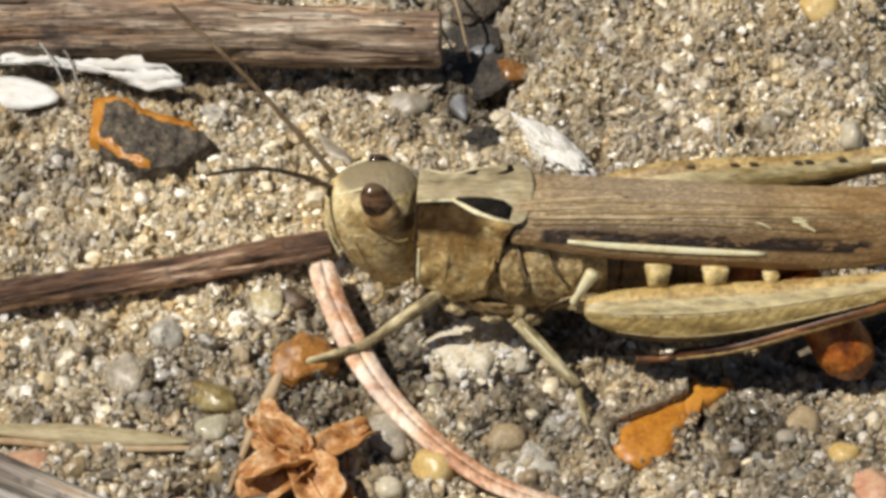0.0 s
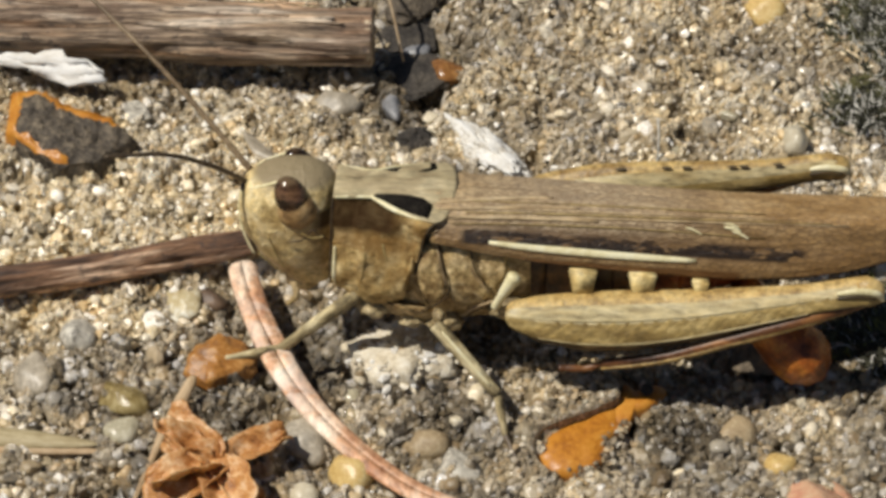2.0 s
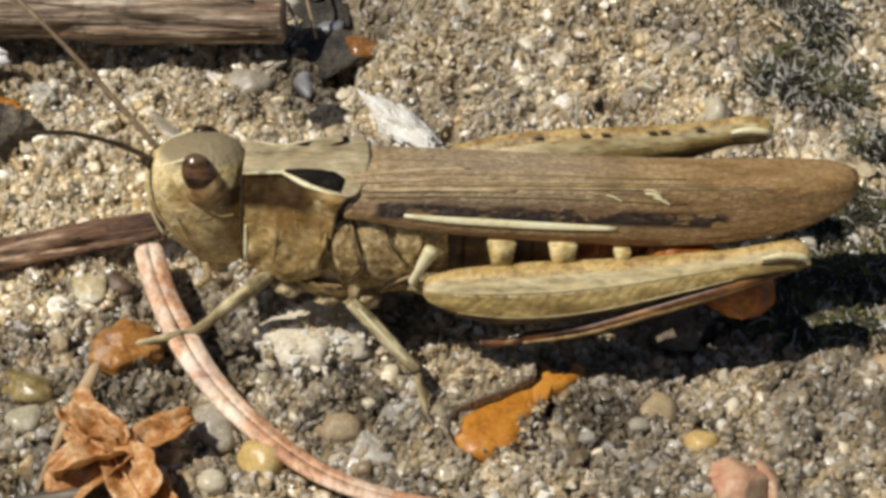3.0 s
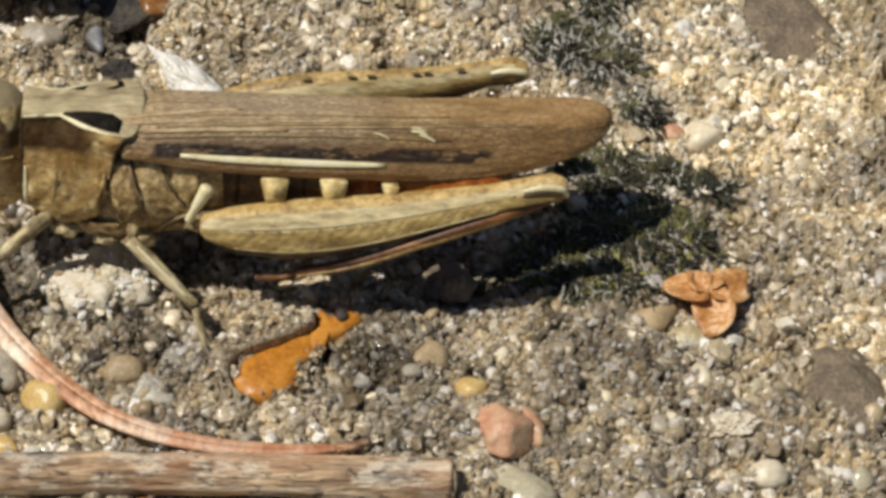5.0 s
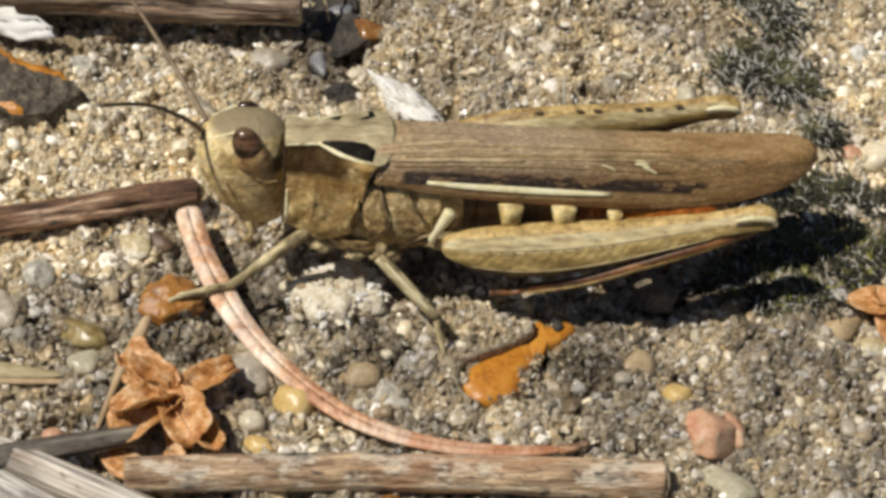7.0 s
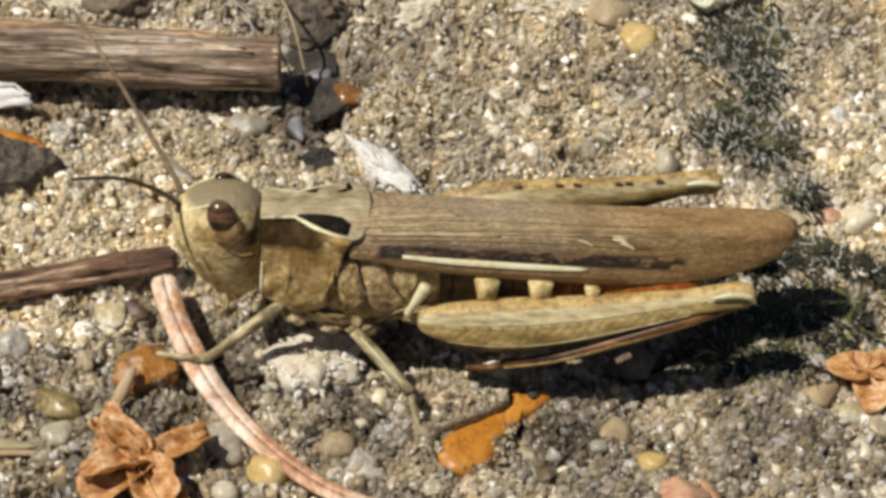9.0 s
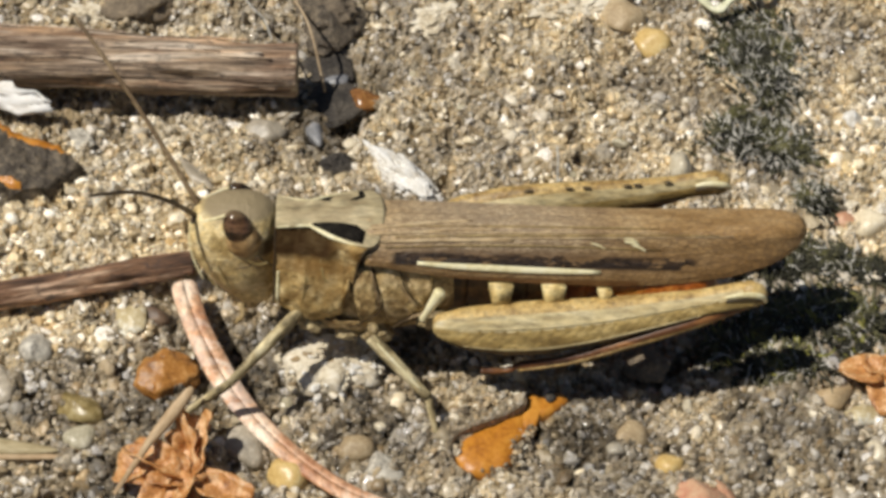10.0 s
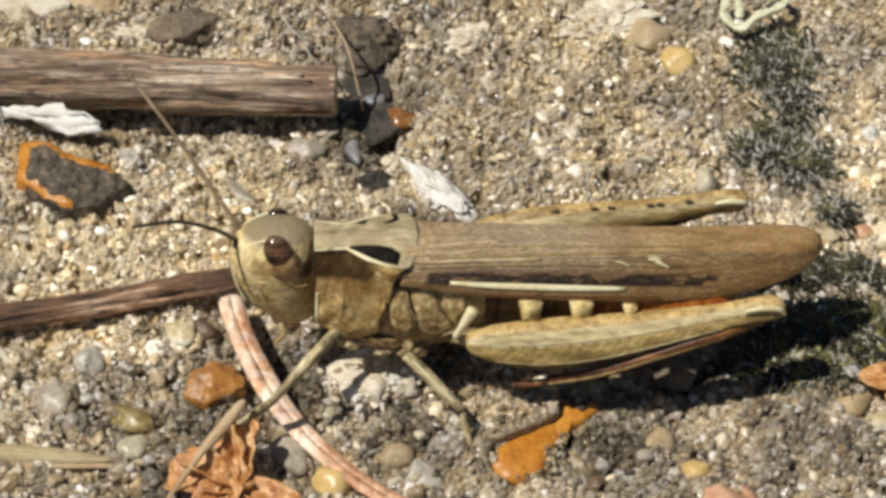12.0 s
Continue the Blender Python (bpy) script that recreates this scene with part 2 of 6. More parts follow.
MAT = {
    "cement": cement_material(),
    "grain": grain_material(),
    "quartz": mottled("pale_quartz", [(0.50, 0.43, 0.30), (0.66, 0.60, 0.46), (0.78, 0.74, 0.63)], 1.2, 8, 0.35, 0.03, spec=0.5, island=True),
    "flint": mottled("grey_flint", [(0.20, 0.18, 0.145), (0.36, 0.32, 0.255), (0.54, 0.49, 0.40)], 1.5, 8, 0.4, 0.03, spec=0.5, island=True),
    "tan": mottled("tan_stone", [(0.28, 0.20, 0.11), (0.43, 0.33, 0.20), (0.58, 0.48, 0.32)], 1.2, 9, 0.5, 0.04, island=True),
    "yellow": mottled("yellow_stone", [(0.46, 0.29, 0.09), (0.60, 0.42, 0.16), (0.68, 0.54, 0.27)], 1.0, 8, 0.35, 0.03, spec=0.5),
    "orange": mottled("orange_flint", [(0.30, 0.10, 0.012), (0.50, 0.20, 0.022), (0.60, 0.29, 0.05)], 1.0, 7, 0.38, 0.03, spec=0.5),
    "amber": mottled("amber_flint", [(0.15, 0.058, 0.015), (0.37, 0.16, 0.036), (0.56, 0.30, 0.10)], 1.6, 7, 0.24, 0.09, spec=0.5),
    "red": mottled("red_flint", [(0.10, 0.04, 0.013), (0.26, 0.115, 0.034), (0.44, 0.24, 0.08)], 1.1, 6, 0.22, 0.03, spec=0.5),
    "pink": mottled("pink_stone", [(0.46, 0.17, 0.11), (0.56, 0.33, 0.20), (0.62, 0.48, 0.31)], 0.75, 5, 0.4, 0.10),
    "crust": mottled("dark_crust", [(0.03, 0.022, 0.016), (0.10, 0.08, 0.058), (0.26, 0.205, 0.135)], 2.2, 7, 0.65, 0.24),
    "brown": mottled("brown_stone", [(0.06, 0.04, 0.03), (0.13, 0.085, 0.055), (0.22, 0.14, 0.08)], 1.0, 7, 0.5, 0.04),
    "slate": mottled("grey_slate", [(0.085, 0.065, 0.045), (0.18, 0.14, 0.095), (0.31, 0.24, 0.155)], 1.6, 7, 0.75, 0.22),
    "mortar": mottled("grey_mortar", [(0.055, 0.042, 0.028), (0.22, 0.17, 0.11), (0.46, 0.38, 0.26)], 4.0, 12, 0.8, 0.22),
    # near-black colour for shade that is painted in with lumps
    "dark_shade": mottled("painted_shade", [(0.016, 0.013, 0.011), (0.045, 0.038, 0.031), (0.12, 0.10, 0.075)], 1.2, 9, 0.8, 0.14),
    "chalk": mottled("white_chalk", [(0.44, 0.38, 0.29), (0.78, 0.75, 0.68), (0.87, 0.86, 0.83)], 1.9, 8, 0.8, 0.16),
    "two_tone": mottled("two_tone_stone", [(0.36, 0.27, 0.12), (0.56, 0.47, 0.28), (0.80, 0.79, 0.70)], 0.7, 6, 0.4, 0.05, spec=0.5),
    "clear": mottled("clear_stone", [(0.33, 0.29, 0.19), (0.48, 0.43, 0.30), (0.66, 0.61, 0.47)], 1.0, 7, 0.2, 0.04, spec=0.6),
    "bluish": mottled("bluish_flint", [(0.11, 0.11, 0.115), (0.21, 0.21, 0.215), (0.36, 0.355, 0.35)], 1.3, 8, 0.4, 0.04, spec=0.5),
    "olive": mottled("olive_flint", [(0.10, 0.07, 0.018), (0.26, 0.19, 0.07), (0.44, 0.36, 0.18)], 1.3, 6, 0.25, 0.05, spec=0.6),
    "speckled": mottled("speckled_stone", [(0.09, 0.08, 0.07), (0.50, 0.46, 0.38), (0.68, 0.64, 0.54)], 2.6, 6, 0.45, 0.06),
    "crumb": mottled("pale_crumb", [(0.34, 0.27, 0.17), (0.66, 0.58, 0.43), (0.82, 0.77, 0.66)], 1.9, 9, 0.85, 0.10),
    "stem": wood_material("weathered_stem", (0.085, 0.055, 0.036), (0.46, 0.355, 0.255), (0.87, 0.77, 0.64), 5.2, 0.8, run=0.045),
    "end_wood": mottled("split_wood", [(0.28, 0.19, 0.11), (0.52, 0.41, 0.27), (0.66, 0.56, 0.40)], 3, 12, 0.8, 0.08),
    "dark_stem": wood_material("dark_stem", (0.03, 0.015, 0.010), (0.22, 0.12, 0.066), (0.72, 0.53, 0.38), 3.6, 0.9, run=0.10),
    "twig": wood_material("pale_twig", (0.19, 0.105, 0.055), (0.55, 0.41, 0.265), (0.86, 0.76, 0.61), 3.0, 1.0, run=0.12, peel=0.65),
    "grey_twig": wood_material("grey_twig", (0.05, 0.045, 0.037), (0.16, 0.145, 0.12), (0.36, 0.33, 0.28), 3.5, 0.5),
    "white_stem": wood_material("bleached_stem", (0.22, 0.20, 0.18), (0.58, 0.56, 0.53), (0.82, 0.81, 0.79), 4, 0.4),
    "half_white": wood_material("greying_stem", (0.06, 0.048, 0.038), (0.50, 0.455, 0.39), (0.88, 0.86, 0.81), 2.2, 0.6, run=0.03),
    "needle": banded("dry_needle", ((0.34, 0.145, 0.07), (0.64, 0.375, 0.225), (0.88, 0.75, 0.60)), [(line_mark("Z", 0.45, 9.0, lo=-6.0, hi=-1.5, fade=2.5, breakup=1.0, scale=0.8, strength=0.6), (0.90, 0.82, 0.72)), (line_mark("Z", 0.45, 9.0, lo=-0.5, hi=20.0, fade=3.5, strength=0.55), (0.42, 0.17, 0.085))], 0.42, 0.05, 5.0, (1.0, 0.6, 1), 0.45, 0.7),
    "bleached": mottled("bleached_fibre", [(0.60, 0.55, 0.46), (0.80, 0.78, 0.73), (0.88, 0.88, 0.86)], 1.5, 9, 0.7, 0.05, (0.3, 1, 1)),
    "leaf": mottled("dry_leaf", [(0.20, 0.065, 0.018), (0.56, 0.26, 0.085), (0.84, 0.60, 0.36)], 1.8, 9, 0.28, 0.09, (0.8, 1, 1), sss=0.12),
    "husk": mottled("grass_husk", [(0.26, 0.20, 0.10), (0.42, 0.34, 0.19), (0.54, 0.46, 0.29)], 1.2, 9, 0.55, 0.04, (0.25, 1, 1)),
    "stalk": mottled("dry_stalk", [(0.24, 0.15, 0.07), (0.42, 0.29, 0.16), (0.55, 0.41, 0.25)], 1.5, 8, 0.6, 0.04, (0.3, 1, 1)),
    "moss": mottled("dry_moss", [(0.012, 0.011, 0.007), (0.035, 0.033, 0.016), (0.15, 0.14, 0.05)], 0.7, 3, 0.7, 0.02),
    "moss_green": mottled("living_moss", [(0.08, 0.075, 0.012), (0.22, 0.21, 0.035), (0.40, 0.38, 0.10)], 1, 3, 0.6, 0.02),
    "moss_tip": mottled("moss_hair", [(0.22, 0.21, 0.18), (0.42, 0.40, 0.35), (0.66, 0.64, 0.57)], 1, 3, 0.6, 0.02),
    "lichen": mottled("pale_lichen", [(0.45, 0.44, 0.26), (0.66, 0.65, 0.45), (0.78, 0.77, 0.60)], 2, 8, 0.8, 0.04),
    "fibre": mottled("plant_fibre", [(0.30, 0.21, 0.12), (0.42, 0.31, 0.19), (0.55, 0.44, 0.30)], 1, 5, 0.5, 0.01),
}


# ---- shape helpers ----
def finish(bm, smooth=True):
    bmesh.ops.recalc_face_normals(bm, faces=bm.faces)
    for f in bm.faces:
        f.smooth = smooth
    bm.transform(Matrix.Scale(MM, 4))
    me = bpy.data.meshes.new("mesh")
    bm.to_mesh(me)
    bm.free()
    return me


def part(name, bm, material, parent, label="", m=None, smooth=True):
    me = finish(bm, smooth)
    me.materials.append(material)
    ob = new(name, me)
    ob.parent = parent
    if m is not None:
        ob.matrix_basis = m
    return tagged(ob, label)


def thing(name, bm, material, at, label, category, group="", rz=0.0, kind="", smooth=True):
    """A thing that is one mesh; at: millimetres."""
    me = finish(bm, smooth)
    me.materials.append(material)
    ob = new(name, me)
    ob.matrix_basis = pose(at[0] * MM, at[1] * MM, at[2] * MM, 0, 0, rz)
    return tagged(ob, label, category, group, kind)


def base(name, at, label, category, group="", rz=0.0):
    ob = new(name)
    ob.empty_display_size = 0.002
    ob.matrix_basis = pose(at[0] * MM, at[1] * MM, at[2] * MM, 0, 0, rz)
    return tagged(ob, label, category, group)


def loft(bm, rings, cap=True, closed=True):
    vs = [[bm.verts.new(p) for p in ring] for ring in rings]
    for a, b in zip(vs, vs[1:]):
        n = len(a)
        for k in range(n if closed else n - 1):
            bm.faces.new((a[k], a[(k + 1) % n], b[(k + 1) % n], b[k]))
    if cap and closed:
        bm.faces.new(vs[0][::-1])
        bm.faces.new(vs[-1])
    return vs


def smooth_path(pts, n):
    """n points on a smooth curve through pts."""
    pts = [Vector(p) for p in pts]
    out = []
    for k in range(n):
        s = k / (n - 1) * (len(pts) - 1)
        i = min(int(s), len(pts) - 2)
        f = s - i
        p0, p1, p2, p3 = pts[max(i - 1, 0)], pts[i], pts[i + 1], pts[min(i + 2, len(pts) - 1)]
        out.append(0.5 * (2 * p1 + (p2 - p0) * f + (2 * p0 - 5 * p1 + 4 * p2 - p3) * f * f + (3 * p1 - p0 - 3 * p2 + p3) * f ** 3))
    return out


def interp(rows, s):
    """Values between rows of (s, a, b, ...)."""
    return [float(np.interp(s, [r[0] for r in rows], [r[k] for r in rows])) for k in range(1, len(rows[0]))]


def tube(bm, pts, radius, n=24, seg=10, flat=1.0, rough=0.0, freq=1.0, seed=0.0, up=(0, 0, 1)):
    """A tapered rod along pts. radius(s): 0..1 along; flat: height over width; rough: uneven relief in mm."""
    path = smooth_path(pts, n)
    rings = []
    for k, p in enumerate(path):
        d = (path[min(k + 1, n - 1)] - path[max(k - 1, 0)]).normalized()
        side = d.cross(Vector(up)).normalized()
        top = side.cross(d)
        r = radius(k / (n - 1)) if callable(radius) else radius
        ring = []
        for j in range(seg):
            a = 2 * math.pi * j / seg
            q = side * math.cos(a) + top * math.sin(a) * flat
            rr = r
            if rough:
                rr += rough * noise.noise((p.x * 0.25 * freq + seed, math.cos(a) * 2.2 * freq, math.sin(a) * 2.2 * freq + seed))
                rr += 0.6 * rough * noise.noise((p.x * 0.35 * freq + seed, math.cos(a) * 9 * freq, math.sin(a) * 9 * freq))
            ring.append(p + q * rr)
        rings.append(ring)
    loft(bm, rings)
    return bm


def blob(bm, at, size, seed, rough=0.18, sub=3, facet=0.0, rz=0.0, freq=1.1):
    """An uneven rounded stone."""
    out = bmesh.ops.create_icosphere(bm, subdivisions=sub, radius=1)["verts"]
    turn = Matrix.Rotation(rz, 3, "Z")
    rs = random.Random(round(seed * 97))
    cuts = [(Vector((rs.gauss(0, 1), rs.gauss(0, 1), rs.gauss(0.2, 1))).normalized(), rs.uniform(1.0 - 0.75 * facet, 1.02)) for _ in range(12)] if facet else []
    for v in out:
        d = v.co.normalized()
        r = 1 + rough * noise.noise(d * freq + Vector((seed * 3.1, seed, 0))) + 0.45 * rough * noise.noise(d * freq * 2.7 + Vector((0, seed * 1.7, 0))) + 0.22 * rough * noise.noise(d * freq * 7 + Vector((seed, 0, 2)))
        for cut, off in cuts:
            g = d.dot(cut)
            if g > 0.2:
                r = min(r, off / g + 0.02 * noise.noise(d * 4))
        v.co = turn @ Vector((d.x * size[0] * r, d.y * size[1] * r, d.z * size[2] * r)) + Vector(at)
    return bm


def shell(bm, grid, thick):
    """A curved sheet with thickness: a grid of points and the same grid moved inwards along its normals."""
    nu, nv = len(grid), len(grid[0])
    inner = []
    for i in range(nu):
        row = []
        for j in range(nv):
            du = grid[min(i + 1, nu - 1)][j] - grid[max(i - 1, 0)][j]
            dv = grid[i][min(j + 1, nv - 1)] - grid[i][max(j - 1, 0)]
            nn = du.cross(dv)
            row.append(grid[i][j] + (nn.normalized() if nn.length > 1e-9 else Vector((0, 0, 1))) * thick)
        inner.append(row)
    a = [[bm.verts.new(p) for p in r] for r in grid]
    b = [[bm.verts.new(p) for p in r] for r in inner]
    for i in range(nu - 1):
        for j in range(nv - 1):
            bm.faces.new((a[i][j], a[i + 1][j], a[i + 1][j + 1], a[i][j + 1]))
            bm.faces.new((b[i][j], b[i][j + 1], b[i + 1][j + 1], b[i + 1][j]))
    for i in range(nu - 1):
        bm.faces.new((a[i][0], b[i][0], b[i + 1][0], a[i + 1][0]))
        bm.faces.new((a[i][-1], a[i + 1][-1], b[i + 1][-1], b[i][-1]))
    for j in range(nv - 1):
        bm.faces.new((a[0][j], a[0][j + 1], b[0][j + 1], b[0][j]))
        bm.faces.new((a[-1][j], b[-1][j], b[-1][j + 1], a[-1][j + 1]))
    return bm


# ---- ground: one sheet of worn cement, fine near the insect, coarse to the horizon ----
def value_noise(x, y, scale, seed):
    r = np.random.RandomState(seed)
    tab = r.rand(256, 256)
    fx, fy = x / scale, y / scale
    ix, iy = np.floor(fx).astype(int), np.floor(fy).astype(int)
    tx, ty = fx - ix, fy - iy
    tx, ty = tx * tx * (3 - 2 * tx), ty * ty * (3 - 2 * ty)
    g = lambda a, b: tab[a % 256, b % 256]  # noqa: E731
    return (g(ix, iy) * (1 - tx) + g(ix + 1, iy) * tx) * (1 - ty) + (g(ix, iy + 1) * (1 - tx) + g(ix + 1, iy + 1) * tx) * ty - 0.5


# broad lumps and hollows of the cement: x, y, radius, height
LUMPS = [(-7.0, 11.7, 1.2, -0.35), (-9.2, 11.7, 1.4, -0.45), (-11.6, 11.9, 1.4, -0.45), (-14.0, 12.2, 1.4, -0.4), (0.3, -4.3, 0.5, 0.3), (1.1, -3.2, 0.6, 0.35), (2.3, -2.4, 0.6, 0.35), (5.6, -3.4, 1.6, 0.12), (1.9, -4.2, 1.0, -0.35), (3.6, -3.0, 0.9, -0.3), (-3.4, -1.1, 1.3, 0.1), (-3.5, 14.9, 1.0, -0.9), (-3.3, 13.0, 1.0, -1.0), (-3.1, 11.2, 0.7, -0.9), (-3.6, 9.6, 0.9, -0.6),
         (10.5, 0.5, 2.2, -0.45), (-1.3, 0.6, 1.3, -0.6), (-6.4, 0.6, 1.7, -0.9), (-10.5, 12.0, 3.0, -0.3), (2.0, 0.5, 2.0, -0.4), (7.0, 0.2, 2.4, -0.4)]


def ground_height(x, y):
    x, y = np.asarray(x, float), np.asarray(y, float)
    h = 0.55 * value_noise(x, y, 4.3, 1) + 0.58 * value_noise(x, y, 1.5, 2) + 0.42 * value_noise(x, y, 0.62, 3) + 0.22 * value_noise(x, y, 0.30, 4)
    h = h - 0.12
    for lx, ly, lr, lh in LUMPS:
        h = h + lh * np.exp(-((x - lx) ** 2 + (y - ly) ** 2) / lr ** 2)
    return h


# patches on the cement, pale lime bloom (+), grime and painted shade (-): x, y, radius, strength
# dark patches under the insect and at the stem's end paint in shade
BLOOM_SHADE = [(-13.0, -3.6, 3.2, -0.45), (-9.5, -3.8, 2.0, -0.35), (-7.5, -6.8, 3.0, -0.35), (2.0, -8.0, 3.0, -0.3), (12.5, -3.5, 3.0, -0.2), (0.5, 14.5, 2.6, -0.35), (-12.5, 4.8, 3.4, 0.85), (-8.5, 7.6, 2.6, 0.6), (3.5, 13.5, 3.5, 0.22), (5.2, -3.3, 1.9, -0.95), (-2.2, -3.4, 1.9, -0.8), (1.2, -3.0, 1.2, -0.3), (11.0, -6.5, 4.5, -0.22), (-6.6, -1.0, 1.5, -0.9), (-6.8, 1.3, 1.5, -1.1), (-1.5, 0.8, 1.8, -0.8), (9.0, 0.3, 2.2, -0.7), (-3.9, 13.0, 1.7, -1.1), (-4.4, 10.6, 0.9, -0.6), (6.0, -5.8, 2.4, -0.35), (-9.0, -1.9, 1.3, -0.5),
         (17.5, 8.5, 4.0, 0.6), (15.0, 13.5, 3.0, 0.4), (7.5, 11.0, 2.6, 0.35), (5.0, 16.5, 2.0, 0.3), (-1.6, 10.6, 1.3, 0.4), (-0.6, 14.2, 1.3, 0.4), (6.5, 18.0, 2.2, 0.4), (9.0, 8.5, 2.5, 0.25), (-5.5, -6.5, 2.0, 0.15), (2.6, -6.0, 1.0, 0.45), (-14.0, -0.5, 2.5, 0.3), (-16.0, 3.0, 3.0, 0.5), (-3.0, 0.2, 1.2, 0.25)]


def bloom_shade_at(x, y):
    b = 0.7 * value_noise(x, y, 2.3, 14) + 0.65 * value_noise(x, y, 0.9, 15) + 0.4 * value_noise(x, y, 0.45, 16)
    for lx, ly, lr, lh in BLOOM_SHADE:
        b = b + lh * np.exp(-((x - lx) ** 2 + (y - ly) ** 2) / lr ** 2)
    for mx, my, rx, ry in MOSS:  # the ground is darker under the moss
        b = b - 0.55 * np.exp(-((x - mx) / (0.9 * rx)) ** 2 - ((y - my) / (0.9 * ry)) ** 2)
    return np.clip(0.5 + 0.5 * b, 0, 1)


def height_at(x, y):
    return float(ground_height(x, y))


def cells(x, y, size, seed):
    """The nearest of jittered points on a lattice: its distance in lattice steps, a random number of its own, and the height of its tilted face."""
    r = np.random.RandomState(seed)
    jx, jy, own, sx, sy = (r.rand(512, 512) for _ in range(5))
    fx, fy = x / size, y / size
    ix, iy = np.floor(fx).astype(int), np.floor(fy).astype(int)
    best, tag, tilt = np.full(x.shape, 9.0), np.zeros(x.shape), np.zeros(x.shape)
    for dx in (-1, 0, 1):
        for dy in (-1, 0, 1):
            cx, cy = (ix + dx) % 512, (iy + dy) % 512
            ax, ay = ix + dx + jx[cx, cy] - fx, iy + dy + jy[cx, cy] - fy
            d = np.hypot(ax, ay)
            near = d < best
            best, tag = np.where(near, d, best), np.where(near, own[cx, cy], tag)
            tilt = np.where(near, ax * (sx[cx, cy] - 0.5) + ay * (sy[cx, cy] - 0.5), tilt)
    return best, tag, tilt


def make_ground():
    def axis(lo, hi, step):
        mid = np.arange(lo, hi + step / 2, step)
        far = np.cumsum(step * 1.32 ** np.arange(1, 56))
        far = far[far < 3.0e5]
        return np.concatenate([lo - far[::-1], mid, hi + far])
    xs, ys = axis(-23, 23, 0.07), axis(-12.5, 21.5, 0.07)
    gx, gy = np.meshgrid(xs, ys)
    z = ground_height(gx, gy)
    d1, grain, tilt1 = cells(gx, gy, 0.34, 31)
    d2, chip, tilt2 = cells(gx, gy, 0.18, 32)
    z = z + 0.12 * (1 - np.minimum(d1 / 0.72, 1) ** 2) + 0.26 * (grain - 0.6) - 0.30 * (grain < 0.10) + 0.30 * tilt1 + 0.06 * (1 - np.minimum(d2 / 0.7, 1) ** 2) + 0.17 * (chip - 0.6) - 0.16 * (chip < 0.10) + 0.16 * tilt2
    near = np.clip(1 - np.maximum(np.maximum(np.abs(gx) - 23, np.abs(gy - 4.5) - 17), 0) / 12, 0, 1)
    grain, chip = 0.32 + (grain - 0.32) * near, 0.32 + (chip - 0.32) * near
    away = np.maximum(np.maximum(np.abs(gx) - 60, np.abs(gy) - 60), 0)
    z = z * np.clip(1 - away / 400, 0, 1)
    rs = np.random.RandomState(12)
    loose = (np.abs(gx) < 23) & (np.abs(gy - 4.5) < 17)
    gx = gx + np.where(loose, rs.uniform(-0.028, 0.028, gx.shape), 0)
    gy = gy + np.where(loose, rs.uniform(-0.028, 0.028, gx.shape), 0)
    z = z + np.where(loose, rs.uniform(-0.03, 0.03, gx.shape), 0)
    co = np.stack([gx, gy, z], -1).reshape(-1, 3) * MM
    ny, nx = gx.shape
    i = np.arange(ny * nx).reshape(ny, nx)
    quads = np.stack([i[:-1, :-1], i[:-1, 1:], i[1:, 1:], i[1:, :-1]], -1).reshape(-1, 4)
    me = bpy.data.meshes.new("ground")
    me.from_pydata(co.tolist(), [], quads.tolist())
    me.polygons.foreach_set("use_smooth", np.zeros(len(quads), bool))
    for name, values in (("grain", grain), ("chip", chip), ("bloom_shade", 0.5 + (bloom_shade_at(gx, gy) - 0.5) * near)):
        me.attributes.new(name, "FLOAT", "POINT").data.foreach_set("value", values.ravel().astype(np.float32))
    me.materials.append(MAT["cement"])
    return tagged(new("ground", me), "worn sandy cement ground with exposed fine gravel", "ground", kind="structure")


GRAIN_FREE = []  # x, y, radius: places that larger things take up


